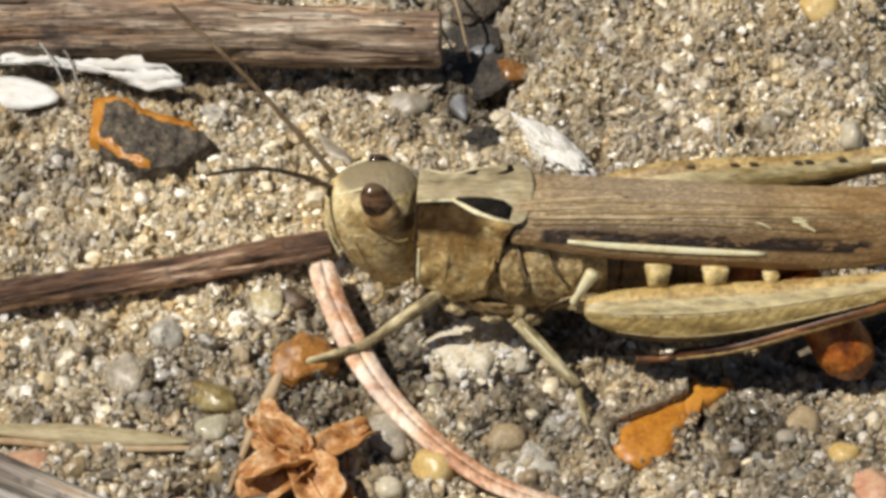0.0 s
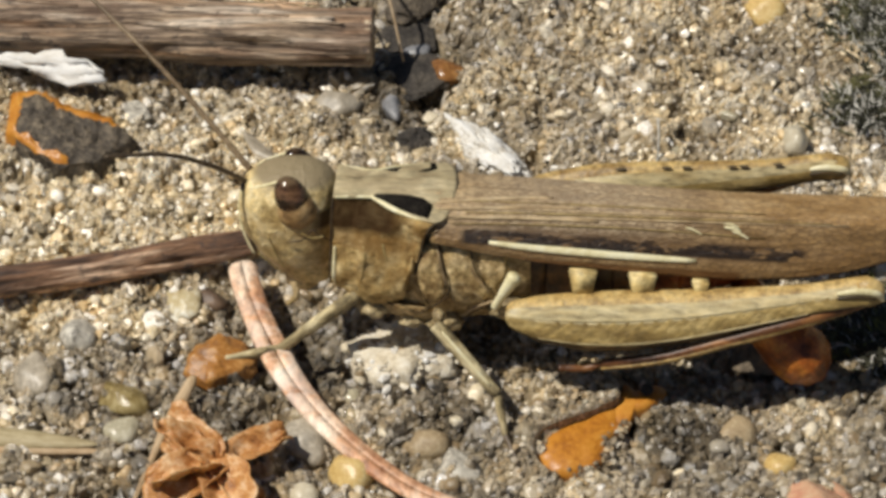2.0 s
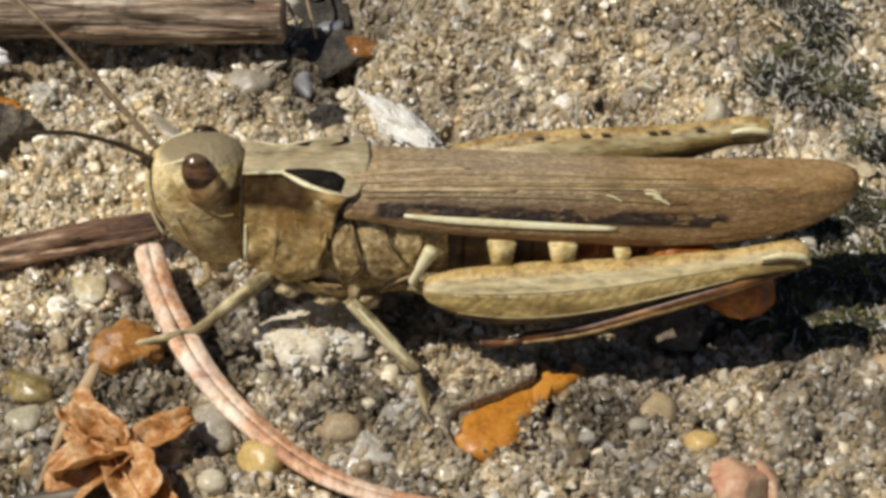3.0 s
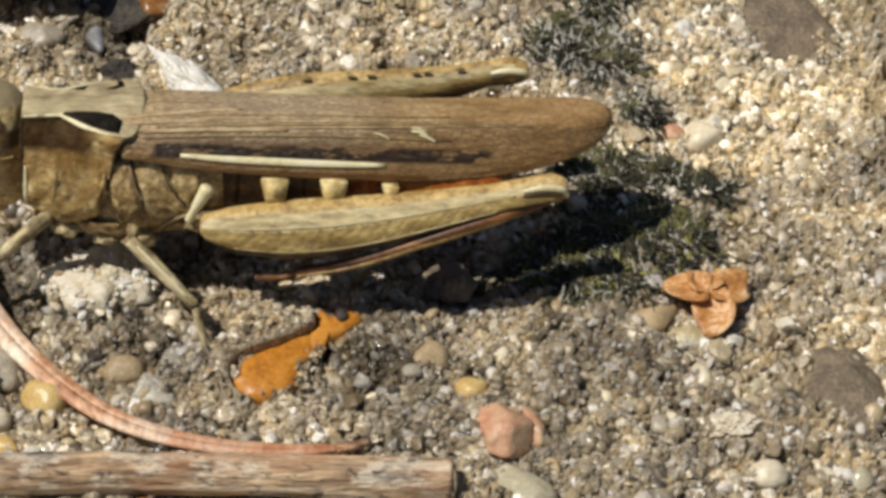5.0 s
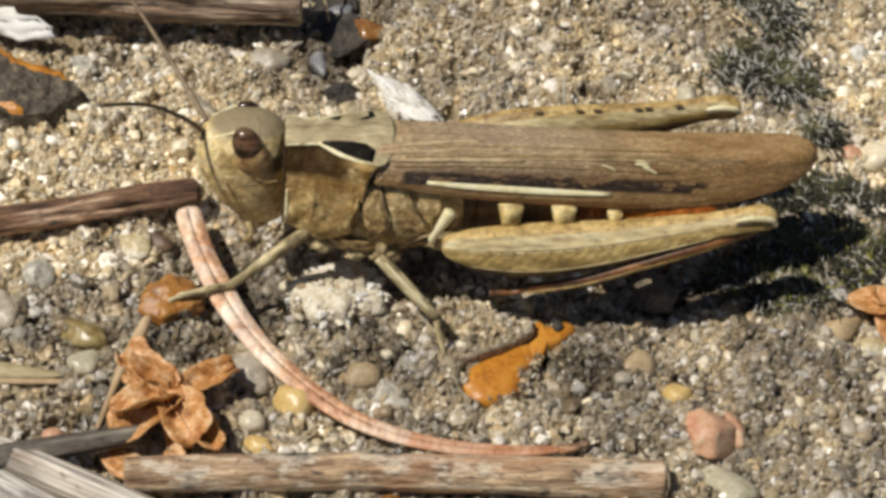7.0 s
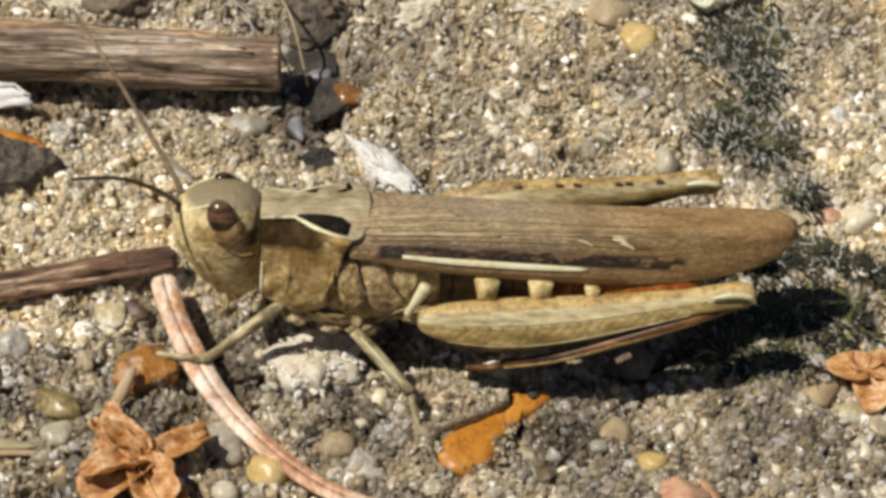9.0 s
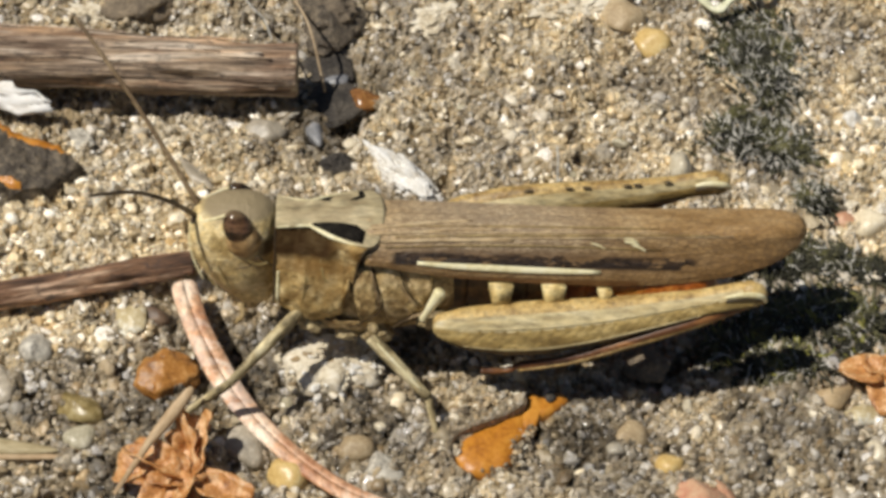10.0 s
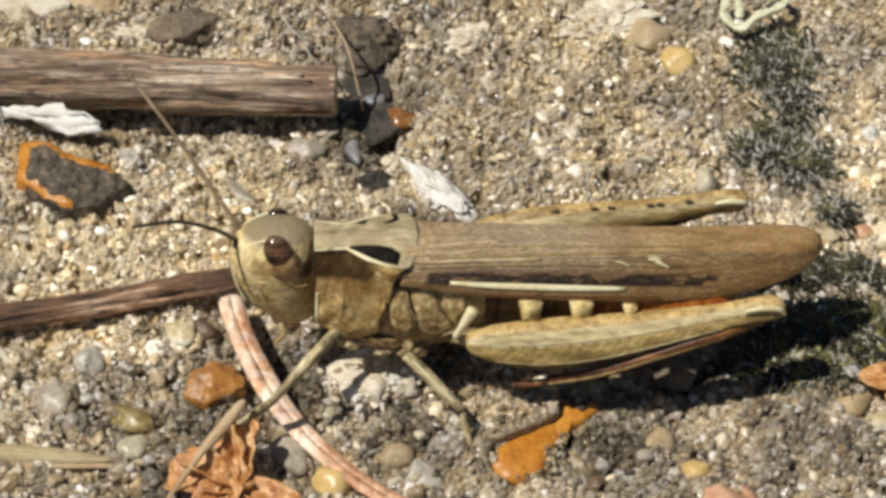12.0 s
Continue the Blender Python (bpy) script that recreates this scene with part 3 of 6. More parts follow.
def make_grains():
    """Uncountable sand grains bedded in the cement, one object."""
    rs = np.random.RandomState(7)
    bm = bmesh.new()
    bmesh.ops.create_icosphere(bm, subdivisions=2, radius=1)
    unit = np.array([v.co[:] for v in bm.verts])
    tri = np.array([[v.index for v in f.verts] for f in bm.faces])
    bm.free()
    bm = bmesh.new()
    bmesh.ops.create_icosphere(bm, subdivisions=1, radius=1)
    unit1 = np.array([v.co[:] for v in bm.verts])
    tri1 = np.array([[v.index for v in f.verts] for f in bm.faces])
    bm.free()
    verts, faces, bloom_shade, round_face, count = [], [], [], [], 0
    n = 56000
    px, py = rs.uniform(-22, 22, n), rs.uniform(-11.5, 20.5, n)
    coarse = np.clip(0.5 + 1.3 * value_noise(px, py, 3.7, 19) - 0.02 * (py - 2), 0.1, 1.0)
    size = 0.055 + (0.035 + 0.04 * coarse) * rs.gamma(1.7, 0.9, n)
    big = rs.rand(n) < 0.008 + 0.02 * coarse
    size = np.where(big, rs.uniform(0.24, 0.44, n), np.minimum(size, 0.30))
    dens = value_noise(px, py, 3.1, 9)
    keep = rs.rand(n) < 0.80 + 0.7 * dens
    for x, y, r0 in GRAIN_FREE:
        keep &= (px - x) ** 2 + (py - y) ** 2 > r0 ** 2
    hz, pb = ground_height(px, py), bloom_shade_at(px, py)
    for k in np.nonzero(keep)[0]:
        worn = rs.rand() < 0.22
        u, t = (unit, tri) if size[k] > 0.165 else (unit1, tri1)
        s = size[k] * np.array([1, rs.uniform(0.5, 1.0), rs.uniform(0.45, 0.85)])
        lump = np.ones(len(u))
        for _ in range(6):
            d = rs.normal(size=3)
            d /= np.linalg.norm(d)
            lump = np.minimum(lump, rs.uniform(0.60 if worn else 0.32, 0.92 if worn else 0.78) / np.maximum(u @ d, 1e-3))
        p = u * lump[:, None] * s * (1.08 if worn else 1.25)
        a, b = rs.uniform(0, 2 * math.pi), rs.normal(0, 0.6)
        ca, sa, cb, sb = math.cos(a), math.sin(a), math.cos(b), math.sin(b)
        rot = np.array([[ca, -sa, 0], [sa, ca, 0], [0, 0, 1]]) @ np.array([[1, 0, 0], [0, cb, -sb], [0, sb, cb]])
        p = p @ rot.T + [px[k], py[k], hz[k] + 0.05 + s[2] * rs.uniform(-0.95, 0.2)]
        verts.append(p)
        bloom_shade.append(np.full(len(u), pb[k]))
        faces.append(t + count)
        round_face.append(np.full(len(t), worn and len(u) > 20))
        count += len(u)
    me = bpy.data.meshes.new("grains")
    me.from_pydata((np.concatenate(verts) * MM).tolist(), [], np.concatenate(faces).tolist())
    me.polygons.foreach_set("use_smooth", np.concatenate(round_face))
    me.attributes.new("bloom_shade", "FLOAT", "POINT").data.foreach_set("value", np.concatenate(bloom_shade).astype(np.float32))
    me.materials.append(MAT["grain"])
    return tagged(new("sand_grains", me), "tan, grey and clear quartz sand grains bedded in cement", "gravel", kind="stuff")


# ---- the grasshopper ----
ROLL, SLOPE, YAW = 15.0, 2.26, 0.1
BASE = Vector((2.0, 0.0, 0.0))
PRONOTUM_FRONT = Vector((-5.36, 1.65, 5.6))
# x runs from head to tail, y to the far flank, z to the back
_ex = Vector((math.cos(radians(SLOPE)), math.sin(radians(YAW)), -math.sin(radians(SLOPE)))).normalized()
_f = Vector((0, math.cos(radians(ROLL)), -math.sin(radians(ROLL))))
_f = (_f - _ex * _f.dot(_ex)).normalized()
_d = _ex.cross(_f)
BODY = Matrix(((_ex.x, _f.x, _d.x, 0), (_ex.y, _f.y, _d.y, 0), (_ex.z, _f.z, _d.z, 0), (0, 0, 0, 1)))
BODY.translation = (PRONOTUM_FRONT - BASE) * MM


def to_body(p):
    """A place near the insect, in millimetres from its base, in the body's own axes."""
    return (BODY.inverted() @ (Vector(p) * MM)) / MM


def from_body(p):
    return (BODY @ (Vector(p) * MM)) / MM


TAN = ((0.27, 0.17, 0.065), (0.54, 0.40, 0.185), (0.76, 0.62, 0.37))
OLIVE = ((0.42, 0.30, 0.12), (0.70, 0.55, 0.27), (0.86, 0.74, 0.46))
INSECT = {
    "head": banded("head_cuticle", OLIVE, [(line_mark("Z", 0.62, 0.5, 0.0, 0.0), (0.30, 0.235, 0.135)), (line_mark("Z", -1.7, 1.3, 0.0, 1.0, -3.4, 0.6, 1.5, 0.5), (0.33, 0.205, 0.07)), (line_mark("Z", -0.70, 0.36, 0.0, 0.0, -0.75, 0.5, fade=0.4), (0.075, 0.038, 0.012))], 0.42, 0.09, 4.5, (1, 1, 1), 0.4, 1.9),
    "crescent": banded("eye_surround", ((0.13, 0.07, 0.026), (0.28, 0.175, 0.075), (0.47, 0.335, 0.17)), [], 0.35, 0.04, 3.0, (1, 1, 1)),
    "disc": banded("pronotum_disc", ((0.25, 0.205, 0.12), (0.41, 0.345, 0.21), (0.55, 0.475, 0.31)), [(line_mark("Z", 0.16, 0.05, 0.0, 1.0, 0.0, 3.4, 2.0, 0.4), (0.26, 0.18, 0.09))], 0.5, 0.06, 5.0, (0.4, 1.2, 1)),
    "lobe": banded("pronotum_side", ((0.27, 0.17, 0.06), (0.50, 0.36, 0.155), (0.70, 0.56, 0.30)), [(line_mark("Z", -0.95, 0.75, 0.05, 1.0, scale=0.9, strength=0.7), (0.17, 0.085, 0.022)), (line_mark("Z", -1.8, 0.9, 0.0, 1.0, scale=1.2, strength=0.4), (0.24, 0.14, 0.05)), (line_mark("Z", -0.40, 0.58, -0.02, 0.0, -1.2, 2.5, strength=0.93, fade=0.8), (0.03, 0.014, 0.005))], 0.75, 0.09, 3.2, (0.9, 1, 1), 0.08, 1.7),
    "flank": banded("flank_cuticle", TAN, [(line_mark("Z", -2.2, 1.6, 0.0, 1.0, scale=1.7, strength=0.4), (0.19, 0.105, 0.035))], 0.45, 0.12, 4.0, (0.9, 1, 1), 0.35, 2.0),
    "seam": mottled("dark_seam", [(0.03, 0.018, 0.008), (0.055, 0.034, 0.015), (0.10, 0.065, 0.03)], 2, 9, 0.6, 0.02),
    "tail": banded("tail_cuticle", ((0.11, 0.03, 0.007), (0.34, 0.095, 0.014), (0.55, 0.24, 0.045)), [], 0.3, 0.04, 4.0, (1, 1, 1)),
    "belly_red": banded("red_belly", ((0.10, 0.025, 0.008), (0.26, 0.075, 0.02), (0.42, 0.17, 0.04)), [], 0.4, 0.03, 5.0, (1, 1, 1)),
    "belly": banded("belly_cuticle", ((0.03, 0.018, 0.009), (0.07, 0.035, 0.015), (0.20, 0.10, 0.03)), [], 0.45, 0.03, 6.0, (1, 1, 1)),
    "cream": mottled("cream_cuticle", [(0.58, 0.49, 0.24), (0.78, 0.70, 0.42), (0.86, 0.81, 0.57)], 1.5, 8, 0.5, 0.03),
    "vein": banded("pale_vein", ((0.28, 0.19, 0.10), (0.46, 0.345, 0.20), (0.60, 0.48, 0.31)), [], 0.5, 0.03, 4.0),
    "coxa": banded("leg_base_cuticle", ((0.13, 0.09, 0.045), (0.34, 0.26, 0.13), (0.60, 0.50, 0.30)), [], 0.55, 0.09, 3.5, (1, 1, 1)),
    "black": mottled("black_cuticle", [(0.008, 0.007, 0.006), (0.014, 0.012, 0.010), (0.03, 0.026, 0.02)], 2, 9, 0.9, 0.02, spec=0.05),
    "eye": banded("eye", ((0.012, 0.006, 0.003), (0.035, 0.017, 0.008), (0.12, 0.066, 0.032)), [(line_mark("Z", 0.80, 0.26, 0.0, 0.0, strength=0.5), (0.22, 0.15, 0.08)), (line_mark("Z", 0.28, 0.2, 0.0, 1.0, scale=2.0, strength=0.4), (0.27, 0.14, 0.07))], 0.12, 0.0, 3.0, (1, 1, 1), 0.6, 2.4),
    "antenna": mottled("antenna", [(0.05, 0.035, 0.022), (0.10, 0.07, 0.042), (0.17, 0.12, 0.07)], 1.5, 6, 0.45, 0.01),
    "pale_antenna": mottled("pale_antenna", [(0.11, 0.07, 0.035), (0.19, 0.13, 0.07), (0.29, 0.21, 0.12)], 1.5, 6, 0.45, 0.01),
    "wing": banded("wing_case", ((0.22, 0.135, 0.052), (0.42, 0.285, 0.135), (0.61, 0.455, 0.255)), [
        (line_mark("Z", -0.95, 0.95, -0.03, 0.0, 3.0, 19.0, 1.0, 0.5), (0.18, 0.095, 0.032)),
        (line_mark("Z", 0.12, 0.80, 0.0, 0.0, 2.0, 12.5, 1.0, 0.8, 7.0), (0.62, 0.525, 0.39)),
        (line_mark("Z", -0.5, 1.8, 0.0, 0.0, 10.0, 24.0, 1.0, 0.6, 6.0), (0.32, 0.175, 0.055)),
        (net_mark(6.5, 0.55, (0.55, 1.2, 1.2)), (0.13, 0.075, 0.035)),
        (line_mark("Z", -0.46, 0.36, -0.03, 0.0, 3.2, 15.0, 1.0, 0.5, 2.5), (0.10, 0.05, 0.018)),
        (line_mark("Z", -0.50, 0.25, -0.026, 2.0, 3.8, 14.4, 1.9, 1.0), (0.018, 0.010, 0.006)),
        (line_mark("Z", 0.0, 0.6, -0.03, 0.6, 4.0, 18.0, 5.0, 0.35), (0.15, 0.09, 0.045)),
        (line_mark("Z", -1.22, 0.24, -0.03, 0.0, 3.0, 12.5, 1.0, 0.9), (0.15, 0.065, 0.018))], 0.40, 0.08, 5.0, (0.5, 1.2, 1.2), 0.5),
    "femur": banded("femur_cuticle", ((0.20, 0.135, 0.045), (0.38, 0.275, 0.10), (0.56, 0.43, 0.19)), [(line_mark("Z", -4.35, 0.55, 0.165, 1.0, 6.0, 16.0, 1.6, 0.35), (0.17, 0.115, 0.04))], 0.42, 0.05, 4.5, (0.4, 1, 1)),
    "femur_rib": banded("femur_ribs", ((0.20, 0.135, 0.046), (0.385, 0.28, 0.103), (0.56, 0.43, 0.19)), [], 0.5, 0.03, 6.0),
    "femur_pale": banded("femur_band", ((0.34, 0.26, 0.12), (0.52, 0.44, 0.25), (0.66, 0.58, 0.38)), [], 0.45, 0.05, 5.0, (0.3, 1, 1)),
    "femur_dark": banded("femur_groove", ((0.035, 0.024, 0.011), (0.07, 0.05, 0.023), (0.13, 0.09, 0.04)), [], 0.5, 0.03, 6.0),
    "patch": banded("side_patch", ((0.40, 0.28, 0.10), (0.60, 0.47, 0.21), (0.72, 0.62, 0.35)), [], 0.5, 0.03, 4.0, (1, 1, 1)),
    "knee": banded("knee_cuticle", ((0.24, 0.15, 0.05), (0.46, 0.32, 0.12), (0.60, 0.45, 0.20)), [], 0.4, 0.03, 6.0, (1, 1, 1)),
    "tibia": banded("hind_tibia", ((0.05, 0.02, 0.008), (0.15, 0.06, 0.02), (0.32, 0.15, 0.05)), [], 0.4, 0.02, 5.0),
    "leg_dark": banded("rib_cuticle", ((0.17, 0.12, 0.045), (0.30, 0.22, 0.085), (0.42, 0.33, 0.14)), [], 0.5, 0.02, 5.0),
    "leg": banded("leg_cuticle", ((0.13, 0.10, 0.05), (0.36, 0.295, 0.16), (0.60, 0.53, 0.34)), [], 0.58, 0.10, 3.0, (0.6, 1, 1)),
}


def pronotum_section(u):
    """The near half of the pronotum's outline at u, from the back's middle to the lower edge: (y outwards, z)."""
    hw, fall, side, low = interp([(0, 0.90, 0.0, 1.38, -2.75), (0.6, 0.76, 0.02, 1.46, -3.05), (1.1, 0.70, 0.03, 1.52, -3.25), (1.7, 1.08, 0.08, 1.56, -3.3), (2.4, 1.42, 0.16, 1.60, -3.0), (3.0, 1.58, 0.22, 1.62, -2.4), (3.7, 1.62, 0.26, 1.66, -1.6)], u)
    return [(0, 0.14), (hw * 0.5, 0.11 - 0.25 * fall), (hw * 0.88, 0.04 - 0.8 * fall), (hw, -fall), (hw + 0.09, -fall - 0.16), (0.45 * hw + 0.55 * side + 0.05, -0.62), (side, -1.25), (side + 0.14, -1.95), (side + 0.16, low * 0.84), (side - 0.02, low)]


def disc_z(u, y):
    sec = pronotum_section(u)[:4]
    z = float(np.interp(abs(y), [p[0] for p in sec], [p[1] for p in sec]))
    return z if y < 0 else 0.14 - 0.45 * (0.14 - z)


def ellipse(u, cw, ry, rz, n=28, power=2.2, cy=0.0):
    out = []
    for k in range(n):
        a = 2 * math.pi * k / n
        c, s = math.cos(a), math.sin(a)
        out.append(Vector((u, cy + ry * math.copysign(abs(c) ** (2 / power), c), cw + rz * math.copysign(abs(s) ** (2 / power), s))))
    return out


def strip(bm, pts, width, height, up):
    """A low raised ridge along pts."""
    path = smooth_path(pts, 14)
    rings = []
    for k, p in enumerate(path):
        d = (path[min(k + 1, 13)] - path[max(k - 1, 0)]).normalized()
        side = d.cross(Vector(up)).normalized()
        top = side.cross(d)
        w = width * math.sin(math.pi * (0.08 + 0.84 * k / 13)) ** 0.5
        rings.append([p + side * (w * c) + top * (height * s) for c, s in ((1, 0), (0.7, 0.7), (0, 1), (-0.7, 0.7), (-1, 0), (-0.6, -0.5), (0.6, -0.5))])
    loft(bm, rings)
    return bm


def tegmen_point(u, s, far=False):
    """A place on a wing case: s 0 at the back's middle, 1 at the lower edge."""
    hd, low, top, flare, lean = interp([(3.0, 1.20, -0.85, 0.02, 0.55, 0), (4.3, 1.22, -1.05, 0.03, 0.55, 0), (6, 1.18, -1.3, 0.05, 0.55, 0), (9, 1.08, -1.52, 0.05, 0.55, 0), (12, 0.98, -1.66, 0.06, 0.52, 0.04), (14, 0.92, -1.58, 0.10, 0.46, 0.14), (15.6, 0.86, -1.36, 0.13, 0.36, 0.26), (16.8, 0.78, -1.05, 0.13, 0.24, 0.38), (17.5, 0.64, -0.76, 0.10, 0.14, 0.46), (17.95, 0.42, -0.48, 0.04, 0.08, 0.5), (18.15, 0.18, -0.25, -0.06, 0.03, 0.5)], u)
    pts = [(-0.10, top + 0.10), (0.45 * hd, top + 0.11), (0.86 * hd, top + 0.03), (hd + 0.04, top - 0.14), (hd + 0.45 * flare, top + 0.4 * (low - top)), (hd + 0.9 * flare, top + 0.75 * (low - top)), (hd + 0.95 * flare, low)]
    p = smooth_path([Vector((0, y, z)) for y, z in pts], 49)[round(s * 48)]
    sign = 1 if far else -1
    return Vector((u, sign * p.y + lean * (1 if far else 0.4), p.z - (0.06 if far else 0)))


def make_tegmen(root, far):
    us = [3.0 + 15.15 * (k / 59) ** 0.97 for k in range(60)]
    grid = []
    for u in us:
        row = []
        for j in range(49):
            s = j / 48
            p = tegmen_point(u, s, far)
            lift = 0.008 * math.cos(2 * math.pi * s * 13 + 0.25 * u) + 0.018 * noise.noise((u * 1.8, s * 22, 3.0))
            out = Vector((0, (p.y - (0.2 if far else -0.2)) * 0.7, p.z + 1.4)).normalized()
            row.append(p + out * lift)
        grid.append(row if not far else row[::-1])
    bm = shell(bmesh.new(), grid, 0.05)
    ob = part("wing_case", bm, INSECT["wing"], root, "brown veined wing case with dark dashes", BODY)
    if not far:
        edge = [tegmen_point(u, 0.80, False) + Vector((0, -0.03, 0)) for u in (4.75, 5.8, 7, 8.5, 9.8, 11.0)]
        part("wing_stripe", strip(bmesh.new(), edge, 0.115, 0.03, (0, -0.8, 0.5)), INSECT["cream"], ob, "cream stripe")
        for mat, wd, lab, line in (("vein", 0.03, "pale vein", ((3.4, 0.58), (5.0, 0.50), (8.0, 0.45), (12.0, 0.44), (15.5, 0.46))), ("leg_dark", 0.025, "brown vein", ((3.6, 0.64), (5.5, 0.58), (9.0, 0.57), (13.0, 0.60))),
                                   ("vein", 0.025, "pale vein", ((3.6, 0.36), (6.0, 0.33), (10.0, 0.31), (14.0, 0.34))), ("leg_dark", 0.035, "brown vein", ((4.0, 0.44), (6.5, 0.39), (10.0, 0.38), (15.0, 0.42))), ("leg_dark", 0.03, "brown vein", ((4.2, 0.22), (8.0, 0.20), (13.0, 0.22)))):
            pts = [tegmen_point(u, s, False) + Vector((0, -0.012, 0.012)) for u, s in line]
            part("vein", strip(bmesh.new(), pts, wd, 0.03, (0, -0.6, 0.7)), INSECT[mat], ob, lab)
        for line in (((3.1, 0.30), (4.0, 0.22), (5.2, 0.16), (6.6, 0.13)), ((3.1, 0.40), (4.2, 0.36), (5.6, 0.30), (7.4, 0.27)), ((3.1, 0.52), (4.2, 0.52), (5.8, 0.50), (8.0, 0.50))):
            pts = [tegmen_point(u, s, False) + Vector((0, -0.008, 0.008)) for u, s in line]
            part("root_ridge", strip(bmesh.new(), pts, 0.06, 0.045, (0, -0.6, 0.7)), INSECT["vein"], ob, "pale ridge at the wing's root")
        for u, s, w in ((12.05, 0.52, 0.10), (12.3, 0.58, 0.08), (12.0, 0.46, 0.06), (10.9, 0.56, 0.06)):
            a = tegmen_point(u - 0.28, s - 0.03, False) + Vector((0, -0.02, 0))
            b = tegmen_point(u + 0.22, s + 0.03, False) + Vector((0, -0.02, 0))
            part("pale_fleck", strip(bmesh.new(), [a, (a + b) / 2 + Vector((0, 0, 0.04)), b], w * 0.55, 0.025, (0, -0.8, 0.5)), INSECT["cream"], ob, "pale fleck")
    return ob


def make_hind_leg(root, near):
    """The great jumping leg folded along the body; built in the body's axes."""
    if near:
        v0, v1 = -2.25, -2.05
        rows = [(0, 5.38, -2.88, 0.16), (0.03, 5.55, -2.90, 0.46), (0.10, 6.4, -3.00, 0.80), (0.22, 7.9, -2.99, 1.03), (0.36, 9.4, -2.86, 1.04), (0.52, 11.2, -2.56, 0.88), (0.68, 13.0, -2.14, 0.68), (0.80, 14.4, -1.80, 0.53), (0.90, 15.5, -1.50, 0.50), (0.96, 16.15, -1.38, 0.52), (1.0, 16.5, -1.42, 0.34)]
    else:
        v0, v1 = 1.95, 2.05
        rows = [(0, 4.4, -1.9, 0.16), (0.05, 4.8, -1.8, 0.55), (0.14, 6.2, -1.3, 0.9), (0.28, 7.6, -1.00, 1.0), (0.42, 9.0, -0.70, 0.92), (0.56, 10.6, -0.40, 0.74), (0.70, 12.2, -0.10, 0.58), (0.82, 13.6, 0.18, 0.47), (0.92, 14.7, 0.42, 0.46), (0.97, 15.2, 0.48, 0.48), (1.0, 15.55, 0.42, 0.30)]
    rings, n = [], 28
    outside = -1 if near else 1
    lean, squat = (0.34, 0.78) if near else (0.0, 1.0)
    for k in range(46):
        s = k / 45
        u, w, rz = interp(rows, s)
        ry = 0.16 + 0.40 * rz
        v = v0 + (v1 - v0) * s
        ring = []
        for j in range(n):
            a = 2 * math.pi * j / n
            c, sn = math.cos(a), math.sin(a)
            # a ridge along the upper third and the lower third, a herringbone face between them
            face = 1 - 0.03 * max(0, 1 - abs(sn) * 2.2)
            chev = 0.004 * rz * math.sin(9 * u + 7 * abs(sn - 0.1)) * max(0, 1 - abs(sn) * 1.6) if abs(s - 0.45) < 0.42 else 0
            ring.append(Vector((u, v + outside * (-c * (ry * face + chev) - lean * sn * rz), w + sn * rz * squat)))
        rings.append(ring)
    bm = loft_mesh(rings)
    bm.faces.ensure_lookup_table()
    for k in range(45):
        for j in range(n):
            sn = math.sin(2 * math.pi * (j + 0.5) / n)
            f = bm.faces[k * n + j]
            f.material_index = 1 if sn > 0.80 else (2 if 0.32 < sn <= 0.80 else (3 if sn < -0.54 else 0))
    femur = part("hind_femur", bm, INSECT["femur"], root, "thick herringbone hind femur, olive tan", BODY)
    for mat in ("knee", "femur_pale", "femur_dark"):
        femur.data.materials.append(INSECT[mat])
    up = (0, outside, 0.3 if near else 0.2)

    def on_face(u, f, out=0.02):
        s = float(np.interp(u, [r[1] for r in rows], [r[0] for r in rows]))
        _, w, rz = interp(rows, s)
        ry = 0.16 + 0.40 * rz
        return Vector((u, v0 + (v1 - v0) * s + outside * (ry * math.sqrt(max(0, 1 - f * f)) * (1 - 0.03 * max(0, 1 - abs(f) * 2.2)) - lean * f * rz + out), w + f * rz * squat))
    lo, hi = rows[2][1], rows[-4][1]
    for f, mat, wd, lab in ((0.34, "femur_pale", 0.05, "pale ridge"), (-0.52, "femur_pale", 0.028, "pale lower ridge")):
        pts = [on_face(lo + (hi - lo) * k / 7, f) for k in range(8)]
        part("femur_ridge", strip(bmesh.new(), pts, wd, 0.02, up), INSECT[mat], femur, lab, smooth=False)
    for k in range(20 if near else 0):
        u = 6.6 + 0.42 * k
        a, b, c = on_face(u + 0.42, 0.26, -0.008), on_face(u + 0.10, -0.08, -0.004), on_face(u - 0.28, -0.42, -0.008)
        part("herringbone_rib", strip(bmesh.new(), [a, b, c], 0.10, 0.012, up), INSECT["femur_rib"], femur, smooth=False)
    if not near:
        for u in (8.5, 9.9, 10.5, 11.9, 12.25, 13.3):
            a, b = on_face(u, 0.93, 0.0), on_face(u + 0.3, 0.92, 0.0)
            a.y, b.y, a.z, b.z = 2 * v0 - a.y, 2 * v0 - b.y, a.z + 0.03, b.z + 0.03
            part("dark_spot", strip(bmesh.new(), [a, (a + b) / 2, b], 0.05, 0.02, (0, -0.5, 1)), INSECT["femur_dark"], femur, "dark spot")
    ku, kw = rows[-2][1], rows[-2][2]
    bm = bmesh.new()
    blob(bm, (ku + 0.02, v1, kw - 0.02), (0.50, 0.38, 0.48 if near else 0.44), 3.0, 0.08)
    knee = part("knee", bm, INSECT["knee"], root, "swollen yellow-brown knee", BODY)
    kk = 1.0 if near else 0.8
